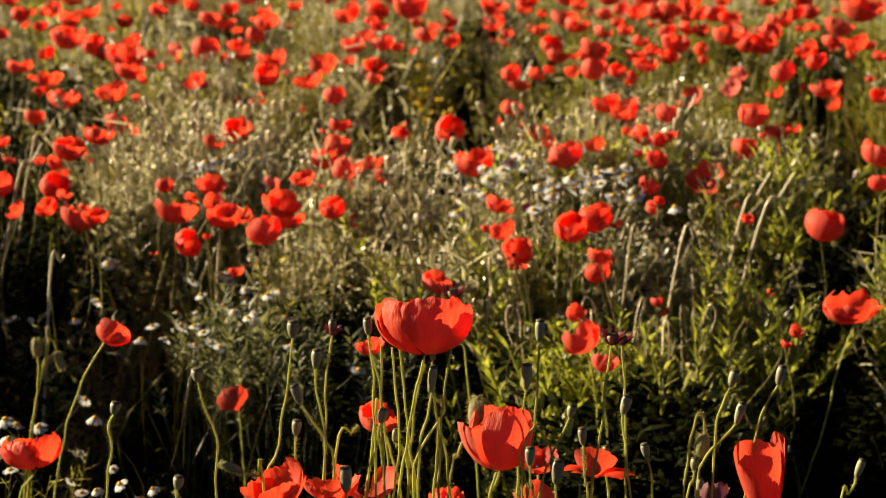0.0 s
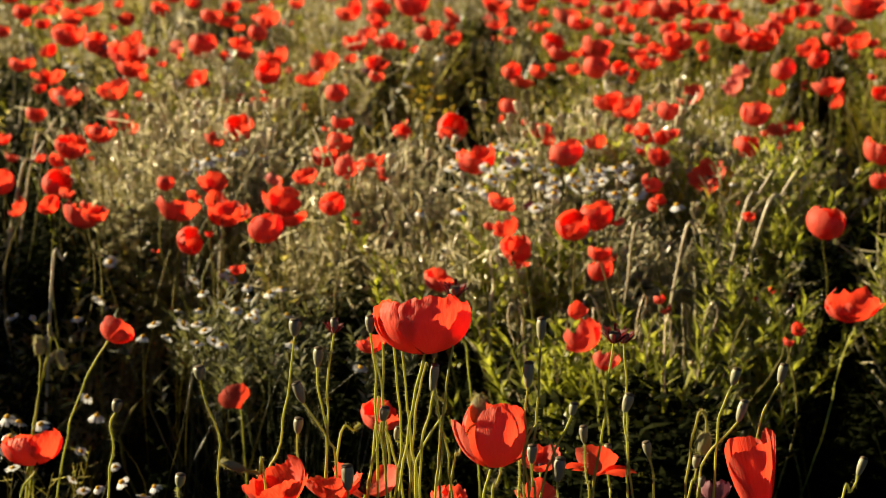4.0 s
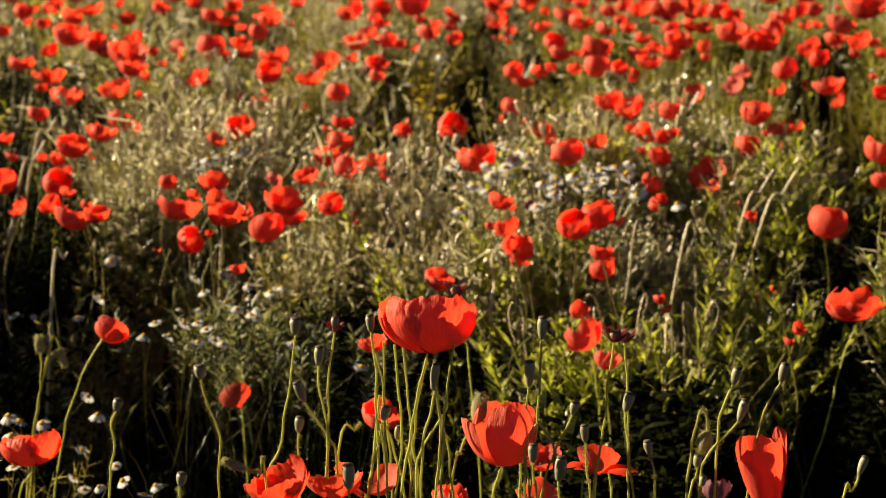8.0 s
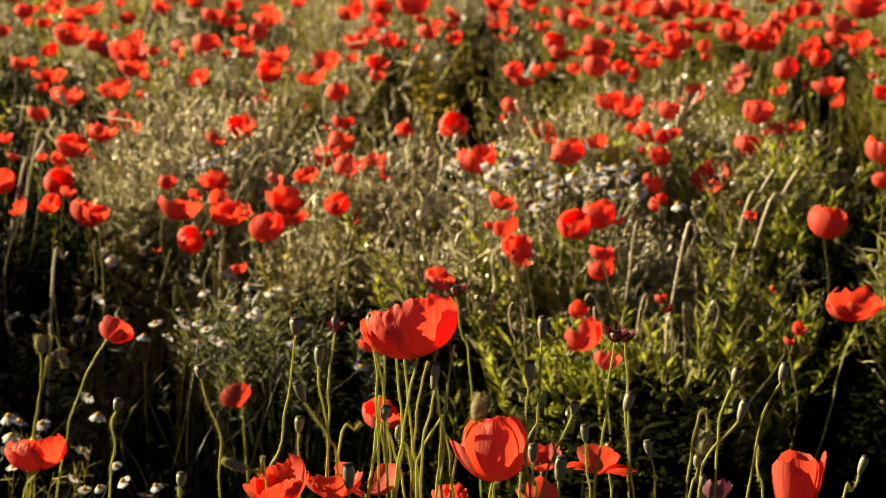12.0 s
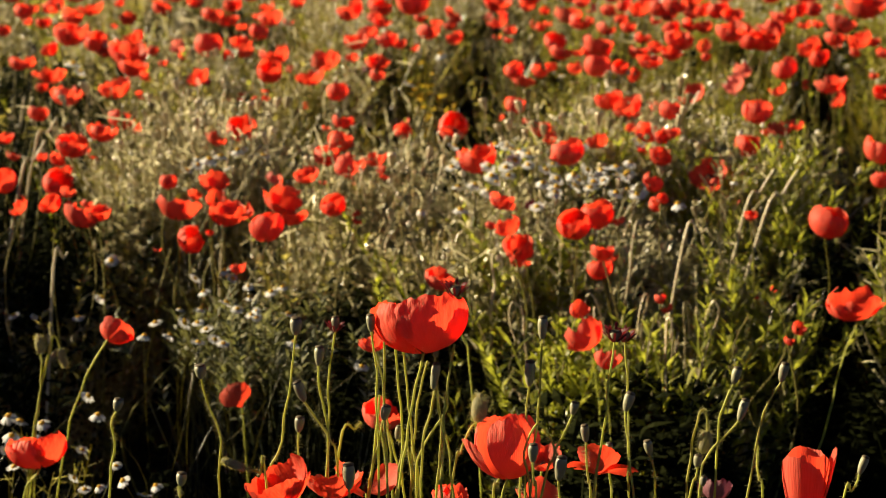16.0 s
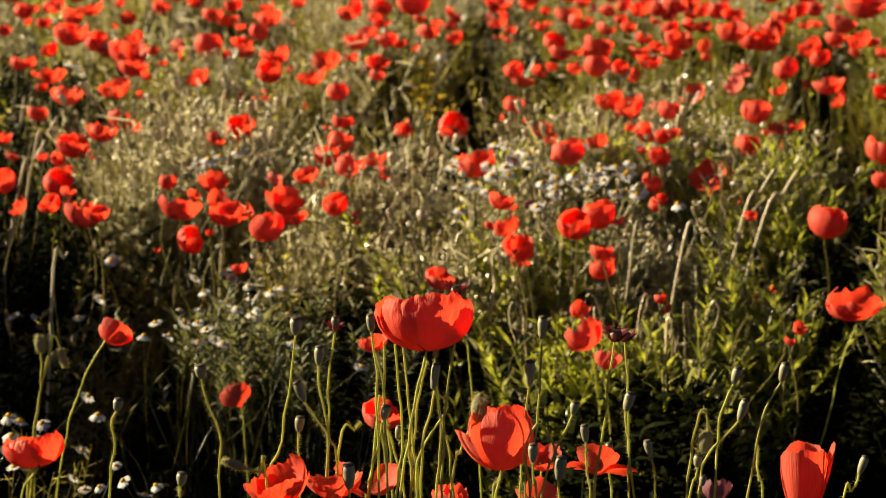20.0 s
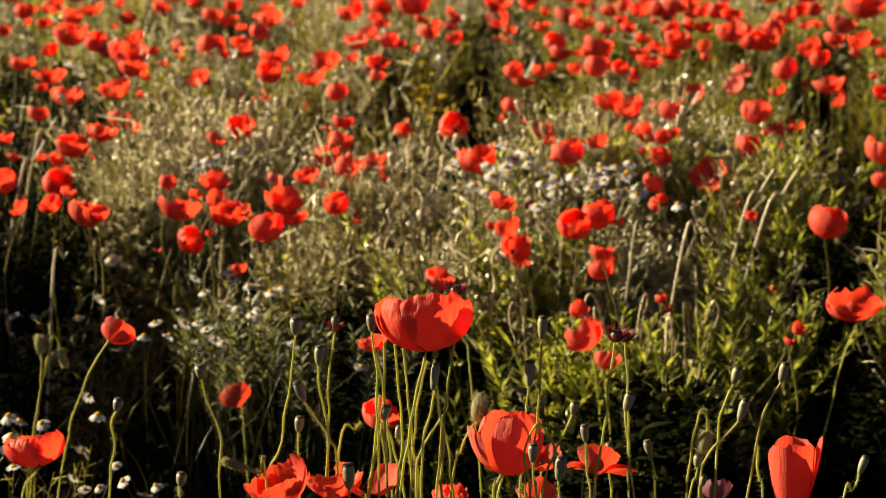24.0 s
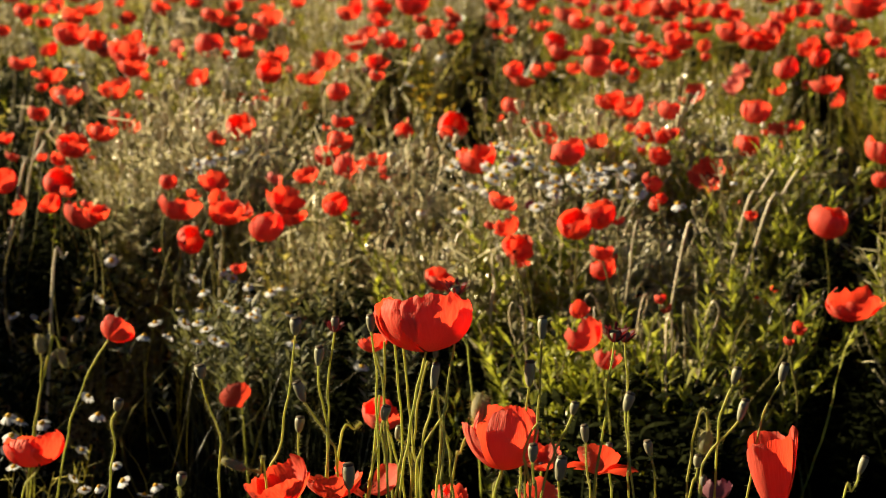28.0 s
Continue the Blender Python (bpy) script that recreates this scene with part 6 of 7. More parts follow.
growth("bright_weeds", "bright yellow-green leafy weeds at the meadow's near edge", "weeds", [weed(s, 36, 0.135, 0.0145, 0.2, (0.3, 2.0)) for s in range(140, 146)],
       spots_for(2600, 2.8, 4.25, 114, 0.35, lambda x, y, rng: (min(1.0, max(0.0, (x + 0.25) / 0.3)) * (1.0 if y > (2.88 if x < 0.3 else 3.12) else 0.0), 0.95), 0.3, 1.1, patchy=0.7), LEAF, False)
growth("edge_weeds", "olive leafy weeds along the front of the meadow", "weeds", [weed(s, 40, 0.11, 0.017) for s in range(160, 166)],
       spots_for(1000, 3.3, 4.4, 116, 0.37, lambda x, y, rng: (field_edge(x, y + 0.3) * (1.0 if x > -0.45 else 0.5), 0.9), 0.4, 1.1, patchy=0.8), FEATHER, False)
growth("leafy_weeds", "low bright green leafy weeds", "weeds", [weed(s, 28, 0.12, 0.013) for s in range(20, 27)],
       spots_for(3300, 1.9, 8.0, 102, 0.36, leafy, 0.25), LEAF, False)
growth("mayweed_foliage", "feathery grey-green mayweed foliage", "foliage", [feather(s) for s in range(30, 36)],
       spots_for(1050, 2.0, 8.0, 103, 0.38, feathery, 0.2), FEATHER, False)
bush = []
bush_rng = random.Random(121)
for _ in range(64):
    bx, by = bush_rng.gauss(-0.27, 0.07), 2.95 + abs(bush_rng.gauss(0, 0.15))
    bush.append((bx, by, bush_rng.uniform(0.32, 0.42) * (1 - 8 * (bx + 0.27) ** 2), bush_rng.uniform(0, 0.35), 0.9))
growth("mayweed_bush", "grey-green leafy mayweed bush round the daisies", "foliage",
       [weed(s, 22, 0.14, 0.014, 0.8, (0.0, 1.6), 0.4) for s in range(36, 42)], bush, BUSH, False)
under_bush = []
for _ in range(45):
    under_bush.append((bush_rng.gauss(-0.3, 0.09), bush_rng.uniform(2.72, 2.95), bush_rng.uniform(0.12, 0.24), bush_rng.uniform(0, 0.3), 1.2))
growth("bush_foliage", "low foliage blackened for the shade at the foot of the mayweed", "foliage", [weed(s, 34, 0.14, 0.022) for s in range(170, 174)], under_bush, SHADE_LEAF, False)
corner_weeds = []
for _ in range(46):
    corner_weeds.append((bush_rng.uniform(-0.56, -0.36), bush_rng.uniform(2.2, 2.55), bush_rng.uniform(0.14, 0.24), bush_rng.uniform(0, 0.4), 1.1))
growth("corner_weeds", "green leafy weeds among the low daisies", "weeds", [weed(s, 20, 0.17, 0.020, 0.3, (0.2, 1.4)) for s in range(268, 272)], corner_weeds, LEAF, False)
growth("blade_weeds", "bright yellow-green weeds with upright narrow leaves", "weeds", [weed(s, 22, 0.22, 0.012, 0.1, (0.6, 2.8)) for s in range(220, 226)],
       spots_for(620, 2.85, 3.75, 125, 0.31, lambda x, y, rng: (min(1.0, max(0.0, (x + 0.05) / 0.15)) * (1.0 if x < 0.62 else 0.25), 1.0), 0.3, 0.9, patchy=0.25, level=0.7), LEAF, False)
# Blackened plants added in boxes where the hollows should look shaded.
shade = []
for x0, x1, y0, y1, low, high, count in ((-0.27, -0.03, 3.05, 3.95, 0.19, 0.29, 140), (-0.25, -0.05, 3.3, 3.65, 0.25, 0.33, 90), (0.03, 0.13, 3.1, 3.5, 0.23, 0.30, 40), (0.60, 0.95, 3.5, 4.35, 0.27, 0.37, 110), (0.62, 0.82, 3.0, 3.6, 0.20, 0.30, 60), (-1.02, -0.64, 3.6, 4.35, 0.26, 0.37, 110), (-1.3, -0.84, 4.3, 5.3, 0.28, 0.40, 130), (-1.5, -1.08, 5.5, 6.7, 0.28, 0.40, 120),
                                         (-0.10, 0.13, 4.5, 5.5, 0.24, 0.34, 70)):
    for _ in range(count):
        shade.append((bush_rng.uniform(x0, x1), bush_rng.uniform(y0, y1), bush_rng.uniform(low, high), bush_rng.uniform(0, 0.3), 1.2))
growth("shade_foliage", "foliage blackened for the shade in the hollows of the meadow", "foliage", [weed(s, 30, 0.15, 0.024) for s in range(258, 262)], shade, SHADE_LEAF, False)
growth("curled_stems", "pale dead stems with curled tips", "stems", [stalk(s, "hook") for s in range(130, 138)],
       spots_for(1250, 2.9, 4.6, 117, 0.34, lambda x, y, rng: (max(min(0.6, max(0.05, (x + 0.1) / 0.5)), math.exp(-((x - 0.02) / 0.28) ** 2 - ((y - 4.0) / 0.4) ** 2)), 1.0), 0.25, patchy=0.6), STRAW)
def patch(x, y, rng):
    return math.exp(-((x - 0.3) / 0.24) ** 2 - ((y - 3.6) / 0.35) ** 2), 1.0


growth("tangled_stems", "tangle of pale dead stems with curled tips and seed heads", "stems",
       [stalk(s, h) for s, h in ((180, "hook"), (181, "nod"), (182, "pod"), (183, "hook"), (184, "nod"), (185, "hook"))],
       spots_for(130, 3.1, 4.3, 118, 0.38, patch, 0.4, 0.9, patchy=0.25, level=0.75), STRAW)
growth("patch_weeds", "yellow-green leafy weeds between the poppies", "weeds", [weed(s, 30, 0.13, 0.016, 0.35, (0.3, 2.0)) for s in range(186, 190)],
       spots_for(480, 3.1, 4.3, 119, 0.34, patch, 0.4, 1.1, patchy=0.45, level=0.6), LEAF, False)
growth("shaded_weeds", "green leafy weeds in the shade at the meadow's edge", "weeds", [weed(s, 30, 0.12, 0.018, 0.3, (0.2, 1.6)) for s in range(190, 194)],
       spots_for(260, 3.05, 4.1, 122, 0.33, lambda x, y, rng: (1.0 if x < -0.3 else 0.0, 0.95), 0.4, 1.1, patchy=0.5, level=0.5), FEATHER, False)
growth("nodding_buds", "pale dry stalks with nodding hairy buds", "buds", [stalk(s, "nod") for s in range(40, 48)],
       spots_for(420, 2.3, 9.0, 104, 0.42, pale, 0.3), STRAW)
growth("small_seed_heads", "pale thin stalks with small seed heads", "seed heads", [stalk(s, "pod") for s in range(50, 56)],
       spots_for(500, 2.3, 9.0, 105, 0.42, pale, 0.3), STRAW)
growth("sunlit_grass", "upright yellow-green grass among the poppies, lightened as if sunlit", "grass", [tuft(s) for s in range(262, 268)],
       spots_for(1000, 4.0, 9.0, 131, 0.43, lambda x, y, rng: (1.0 if abs(x) > 0.05 * y else 0.6, 1.0), 0.25, 0.8, thin=0.6), SUNLIT_TONE, False)
growth("dead_weeds", "tangle of bleached dead weeds with small dry heads", "weeds", [litter(s) for s in range(200, 210)],
       spots_for(1150, 2.6, 9.0, 123, 0.42, pale, 0.2, 1.0), DEAD, False)
growth("shrivelled_weeds", "olive and straw-coloured shrivelled weeds", "weeds", [litter(s, 0.5, 0.9) for s in range(210, 218)],
       spots_for(480, 3.0, 9.0, 124, 0.40, lambda x, y, rng: (0.2 + 0.8 * field_edge(x, y), 1.0), 0.2, 1.0), FEATHER, False)
growth("pale_tangle", "dense tangle of pale dead stems and dry heads", "weeds", [litter(s, 1.2, 0.5) for s in range(226, 234)],
       spots_for(1150, 3.7, 4.8, 126, 0.45, lambda x, y, rng: (math.exp(-((x + 0.08) / 0.14) ** 2) + 0.6 * math.exp(-((x - 0.42) / 0.2) ** 2), 1.0), 0.2, 0.9, patchy=0.45, level=0.7), DEAD, False)
growth("strip_tangle", "pale dead stems and dry heads among green weeds", "weeds", [litter(s, 1.2, 0.6) for s in range(234, 240)],
       spots_for(260, 2.95, 3.6, 127, 0.33, lambda x, y, rng: (min(1.0, max(0.0, (x - 0.02) / 0.2)), 1.0), 0.45, 0.8, patchy=0.6, level=0.6), DEAD, False)
growth("dry_heads", "pale round seed heads on thin stalks, whitened to sparkle", "seed heads", [dry_head(s) for s in range(240, 246)],
       spots_for(1300, 2.9, 8.5, 128, 0.44, lambda x, y, rng: ((0.25 + min(1.0, pale(x, y, rng)[0])) * field_edge(x, y), 1.0), 0.4, 0.9, patchy=0.6, level=0.6), HEADS)
growth("sunlit_weeds", "yellow-green leafy weed tops in the sun", "weeds", [weed(s, 30, 0.12, 0.010, 0.6, (0.2, 2.2), 0.6) for s in range(246, 252)],
       spots_for(480, 3.2, 4.3, 129, 0.42, lambda x, y, rng: (1.0 if 0.2 < x < 0.68 else 0.0, 1.0), 0.4, 1.0, patchy=0.9, level=0.6), LEAF, False)
growth("sunlit_tangle", "bleached dead weed tops among green leaves", "weeds", [litter(s, 1.0, 0.8) for s in range(252, 258)],
       spots_for(520, 3.2, 4.3, 130, 0.43, lambda x, y, rng: (1.0 if 0.1 < x < 0.62 else 0.1, 1.0), 0.45, 0.9, patchy=0.75, level=0.7), DEAD, False)
growth("dry_stems", "thin bleached dead stems", "stems", [stalk(s, "bare") for s in range(60, 66)],
       spots_for(800, 2.3, 9.0, 106, 0.38, pale, 0.3), STRAW)
growth("yellow_blossom", "small yellow meadow blossom", "flowers", [blossom(s) for s in range(70, 74)],
       spots_for(7, 4.9, 5.9, 107, 0.40, lambda x, y, rng: (math.exp(-((x + 0.01) / 0.045) ** 2), 1.0), 0.1), YELLOW, False)


# the meadow goes on, thinner, all round
def around(count, seed, height):
    rng = random.Random(seed)
    out = []
    while len(out) < count:
        x, y = rng.uniform(-7, 7), rng.uniform(-2.5, 14)
        if abs(x) > 0.225 * y + 0.3 or y > 8.6 or y < 0.9:
            out.append((x, y, height * rng.uniform(0.7, 1.15), rng.uniform(0, 0.3), 1.3))
    return out


growth("outer_grass", "olive meadow grass round the field", "grass", [tuft(s) for s in range(80, 84)], around(3000, 111, 0.40), GRASS, False)
growth("outer_weeds", "green leafy weeds round the field", "weeds", [weed(s, 14, 0.2, 0.045) for s in range(84, 87)], around(1600, 112, 0.36), LEAF, False)
# an added belt of tall weeds out of view, placed to shade the near strip
belt = []
belt_rng = random.Random(120)
for _ in range(900):
    a, b = belt_rng.uniform(-0.75, 0.5), belt_rng.uniform(-0.4, 0.4)
    belt.append((-1.8 + 0.47 * a - 0.88 * b, 3.62 + 0.88 * a + 0.47 * b, belt_rng.uniform(0.68, 0.98) * (0.72 if a > 0.1 else 0.76) * (1 - 0.15 * abs(a)), 0.2, 0.45))
growth("tall_weeds", "added belt of tall leafy weeds, out of view, that shades the meadow", "weeds", [weed(s, 34, 0.14, 0.04) for s in range(90, 94)], belt, LEAF, False)
far_bloom = joined([(np.array([tuple(v.co) for v in me.vertices]) * 0.16 + (0, 0, 0.95), np.array([tuple(p.vertices) for p in me.polygons]))
                    for me in KINDS["bowl"][0][1][:2]])
growth("distant_poppies", "red poppies thinning out beyond the field", "poppies", [far_bloom], around(420, 113, 0.46), PETAL)


# -- wind --
def gust(t, phase, wind):
    """Sideways lean in degrees at t seconds: a slow swing with short flurries."""
    p = phase * 40
    flurry = max(0.0, math.sin(0.41 * t + p)) ** 3
    return wind * (0.16 * math.sin(0.9 * t + p) + (0.1 + 0.55 * flurry) * math.sin(3.1 * t + 1.7 * p) + 0.12 * math.sin(5.3 * t + p * 0.7))


def follow(thing, bloom, rows, height, twist=()):
    """Lean a plant so that its bloom goes aside and up by millimetres, and turn the bloom (degrees): rows of t, aside, up, roll, spin."""
    foot, rest = thing.matrix_basis.copy(), bloom.matrix_basis.copy()
    at, size = rest.translation.copy(), rest.to_scale()
    turn = rest.to_quaternion().to_matrix().to_4x4()
    walk(thing, [(r[0], foot @ pose(0, 0, 0, 0, math.degrees(r[1] / 1000 / height), 0)) for r in rows])
    walk(bloom, [(r[0], Matrix.Translation(at + Vector((0, 0, r[2] / 1000))) @ pose(0, 0, 0, 0, r[3] if len(r) > 3 else 0, r[4] if len(r) > 4 else 0) @ turn)
                 for r in rows])
    bloom.scale = size


def motions():
    for thing, foot, wind, phase in SWAYING:
        if wind:
            step = 0.5 if foot[1] < 3 else 0.7
            walk(thing, [(min(28.0, k * step), pose(foot[0], foot[1], 0, 0.5 * gust(min(28.0, k * step) + 3, phase, wind), gust(min(28.0, k * step), phase, wind), 0))
                         for k in range(int(28 / step) + 1 + (28 % step > 1e-6))])
    follow(*windblown_12, [(0, 0.6, -0.8), (0.5, 1, -1.6), (1, 0.5, -0.6), (1.5, -3.2, 0.5), (2, -4.3, 1.8), (2.5, -0.6, 1.8), (3, -5.7, 1.9), (3.5, -13.9, 4), (5.5, 2.4, -0.3), (6, 1.9, -0.6), (6.5, -1, -0.8), (7, 3.2, -1.4), (7.5, -0.5, -2.2), (8, 6.9, -2.2), (8.5, -0.5, -2.2), (9, -0.5, -2.2), (9.5, -2.9, -2.2), (10, 4.5, -2.2), (10.5, 4.5, -2.2), (11, 9.3, -4.6), (11.5, 1.9, -2.2), (12, -5.4, 0.3), (12.5, -5.4, 0.3), (14.5, 1.9, -2.2), (15, 1.9, -2.2), (15.5, 4.5, -2.2), (16, -0.5, 0.3), (16.5, -0.5, 0.3), (17, -7.8, 0.3), (17.5, -0.5, 0.3), (18, -5.4, 0.3), (18.5, -0.5, 0.3), (19, -0.5, 0.3), (19.5, 4.5, -2.2), (20, -0.5, 0.3), (20.5, -7.8, 0.3), (21, 1.9, -2.2), (21.5, 9.3, -2.2), (23.5, -2.9, 0.3), (24, 6.9, -2.2), (24.5, 9.3, -2.2), (25, 1.9, 0.3), (25.5, -0.5, 0.3), (26, 1.9, 0.3), (26.5, -0.5, 0.3), (27, 1.9, 0.3), (27.5, 4.5, 0.3), (28, 1.9, 0.3)], 0.44)
    follow(*windblown_2, [(0, -1, 1.1), (0.5, -0.7, 0.5), (1, -1.1, 1.1), (1.5, -2.1, 1.9), (2, -1.1, 3), (2.5, -1.9, 1.1), (3, 1.6, -0.6), (3.5, -0.8, 0.8), (5.5, -1.5, 5.1), (6, -1.8, 3), (6.5, -2.2, 2.9), (7, 1, 0.6), (7.5, 0, -0), (8, -1.8, -0), (8.5, -1.8, -0), (9, 1.9, -0), (9.5, 0, -0), (10, 3.8, -1.9), (10.5, 0, -0), (11, -1.8, -0), (11.5, -1.8, -0), (12, 0, -0), (15, 0, 1.8), (15.5, -1.8, -1.9), (16, 1.9, -1.9), (16.5, -1.8, -1.9), (17, -1.8, -1.9), (17.5, 0, -3.8), (18, -3.6, -3.8), (18.5, -3.6, -1.9), (19, -1.8, -1.9), (19.5, 0, -0), (20, 0, -0), (20.5, 1.9, -1.9), (21, -1.8, -0), (21.5, 0, -1.9), (23.5, 0, -0), (24, 0, -0), (24.5, 1.9, -1.9), (25, 0, -0), (25.5, 0, -0), (26, 1.9, -0), (26.5, 0, 1.8), (27, 0, -0), (27.5, 0, 1.8), (28, 0, 1.8)], 0.44)
    follow(*windblown_9, [(0, 5, 1.2), (0.5, 5.3, 2.5), (1, 4.9, 1.2), (1.5, -4.2, 0.1), (2, -5.1, 1.2), (2.5, -8, -0.8), (3, -14.4, -4.7), (3.5, -5, -1.1), (5.5, 0.4, 1.6), (6, 2, 1.3), (6.5, 1.6, 1.2), (7, 1.1, 0.7), (7.5, 0, -0), (8, 0, -0), (8.5, -2, -0), (9, 0, -0), (9.5, 4.1, -0), (10, 8.2, 2), (10.5, 4.1, 2), (11, 2.1, -0), (11.5, 0, -0), (12.5, 0, -0), (14.5, 2.1, -0), (15, 2.1, 2), (15.5, 0, -0), (16, 6.1, 2), (16.5, 2.1, -0), (17, -2, -0), (17.5, -2, -0), (18, 0, -0), (18.5, 2.1, -0), (19, 2.1, 2), (19.5, 4.1, 2), (20, 4.1, 2), (20.5, 6.1, 2), (21, 4.1, 2), (21.5, 4.1, 2), (23.5, 0, -0), (28, 0, -0)], 0.44)
    follow(*windblown_1, [(0, 0, 0), (2, -1, 0), (4, 1, 0), (5.5, 0.5, 11.5), (6, -6.6, 6.2), (6.5, -0.2, 6.1), (7, 2.8, 2.2), (7.5, -1.5, 1.7), (8, 0.2, 1.7), (8.5, 1.9, -0), (9, 0.2, 1.7), (9.5, -3.1, 5.1), (10, -1.5, 5.1), (10.5, 0.2, -0), (11, 1.9, -5.1), (11.5, 3.6, -1.7), (12, 0.2, -0), (12.5, -1.5, 3.4), (14.5, -1.5, 1.7), (15, 0.2, -0), (16, 0.2, -0), (16.5, -1.5, -1.7), (17, -1.5, -3.3), (17.5, 1.9, -1.7), (18, -3.1, -5.1), (18.5, -4.8, -10.2), (19, -1.5, -10.2), (20, -1.5, -10.2), (20.5, 5.2, -6.7), (21, 0.2, 3.4), (21.5, -3.1, -5.1), (24, 0, 0), (26, 1, 0), (28, 0, 0)], 0.44)
    follow(*windblown_7, [(0, 0, 0), (2, -1, 0), (4, 1, 0), (5.5, -21.1, 5.9), (6, 12.9, 5.6), (6.5, -11.3, 1.3), (7, -5.3, 0.7), (7.5, -4.2, -2.3), (8, 0, -0), (8.5, -2.1, -0), (9, 0, -0), (9.5, 2.3, -0), (10, -10.7, -2.3), (10.5, 10.8, -2.3), (11, 12.9, 4.2), (11.5, 4.4, 2.1), (12, -2.1, -0), (12.5, 6.5, 2.1), (14.5, -2.1, -0), (15, -2.1, -0), (15.5, -4.2, -0), (16, 4.4, 2.1), (16.5, 0, -0), (17, 0, -0), (17.5, 4.4, 2.1), (18, -6.5, -0), (18.5, 0, -0), (19, 2.3, 2.1), (19.5, 0, -0), (20.5, 0, -0), (21, 2.3, 2.1), (21.5, 0, -4.4), (23.5, -6.5, 2.1), (24, 0, 2.1), (24.5, -2.1, -0), (25, -6.5, 2.1), (25.5, 0, 2.1), (26, 2.3, -0), (26.5, -6.5, 2.1), (27, -2.1, 2.1), (27.5, -2.1, 2.1), (28, -6.5, 2.1)], 0.44)
    follow(*windblown_6, [(0, 0, -0.8), (0.5, -1.7, -1.4), (1, -0.1, -0.8), (1.5, 0.8, -1.8), (2, -0.1, -0.8), (2.5, -3, -0.8), (3, -1.3, -2.6), (3.5, 0, -3), (5.5, 1.4, -0.4), (6, 4.9, -0.6), (6.5, 0.6, -0.8), (7, -1.9, -1.3), (7.5, -0.9, -0), (8, -0.9, -1.9), (8.5, 1, -1.9), (9.5, 1, -0), (10, 1, -0), (10.5, 6.9, 1.9), (11, 8.9, 1.9), (11.5, 1, -0), (12, 3, -0), (12.5, -0.9, -0), (14.5, 1, -0), (15, -0.9, -0), (15.5, -0.9, -0), (16, 1, -0), (16.5, -0.9, -0), (17, 1, -0), (17.5, 1, -0), (18, -0.9, -0), (18.5, -0.9, -0), (19, 1, -0), (19.5, 1, -0), (20, -0.9, -0), (20.5, 1, -0), (21, 3, 1.9), (21.5, 3, 1.9), (23.5, -0.9, -0), (25, -0.9, -0), (25.5, 1, -0), (26, 1, -0), (26.5, -0.9, -0), (28, -0.9, -0)], 0.44)
    follow(*windblown_4, [(0, 0, 0), (2, -1, 0), (4, 1, 0), (5.5, -8, 8), (6, 0, 4.4), (6.5, -0.3, 4.3), (7, 0.9, 2.3), (7.5, 1.7, 1.7), (8, 0, 1.7), (8.5, 0, -0), (9, 1.7, -1.6), (9.5, 0, -3.2), (10, -3.2, 3.4), (10.5, 10, -5), (11, 3.4, -0), (11.5, 3.4, -3.2), (12, 5, -3.2), (12.5, 8.3, -6.6), (14.5, 1.7, -0), (15, 1.7, -1.6), (15.5, 0, -0), (16, 1.7, -0), (16.5, 1.7, -3.2), (17, 5, -3.2), (17.5, 3.4, -1.6), (18, 5, -5), (18.5, 1.7, -1.6), (19, 1.7, -1.6), (19.5, 0, -1.6), (20, 0, -3.2), (20.5, 6.6, -6.6), (21, 3.4, -6.6), (21.5, 0, -1.6), (23.5, 0, -0), (24.5, 0, 1.7), (26, 0, 1.7), (26.5, -1.6, 1.7), (28, -1.6, 1.7)], 0.44)
    follow(*windblown_11, [(0, 0, 0), (2, -1, 0), (4, 1, 0), (5.5, -4.2, -1.8), (6, -19.1, -6.4), (6.5, -23.7, -9.4), (7, 21.2, -3.9), (7.5, -3, -4.4), (8, -14.7, -4.4), (8.5, -3, -1.5), (9, 4.4, -0), (9.5, -1.5, -3), (10, 0, -1.5), (10.5, 0, -1.5), (11, 23.4, -4.4), (11.5, 7.2, -0), (12, 10.2, 1.4), (12.5, 1.4, -0), (15, 1.4, -0), (15.5, 0, -1.5), (17, 0, -0), (17.5, 1.4, -0), (19, 1.4, -0), (19.5, -3, -1.5), (20, 0, -0), (20.5, 2.9, -0), (21, 4.4, 1.4), (21.5, 5.8, 1.4), (23.5, 4.4, -0), (24, 7.2, 1.4), (24.5, 2.9, -0), (25, 5.8, 1.4), (25.5, 0, -0), (28, 0, -1.5)], 0.44)
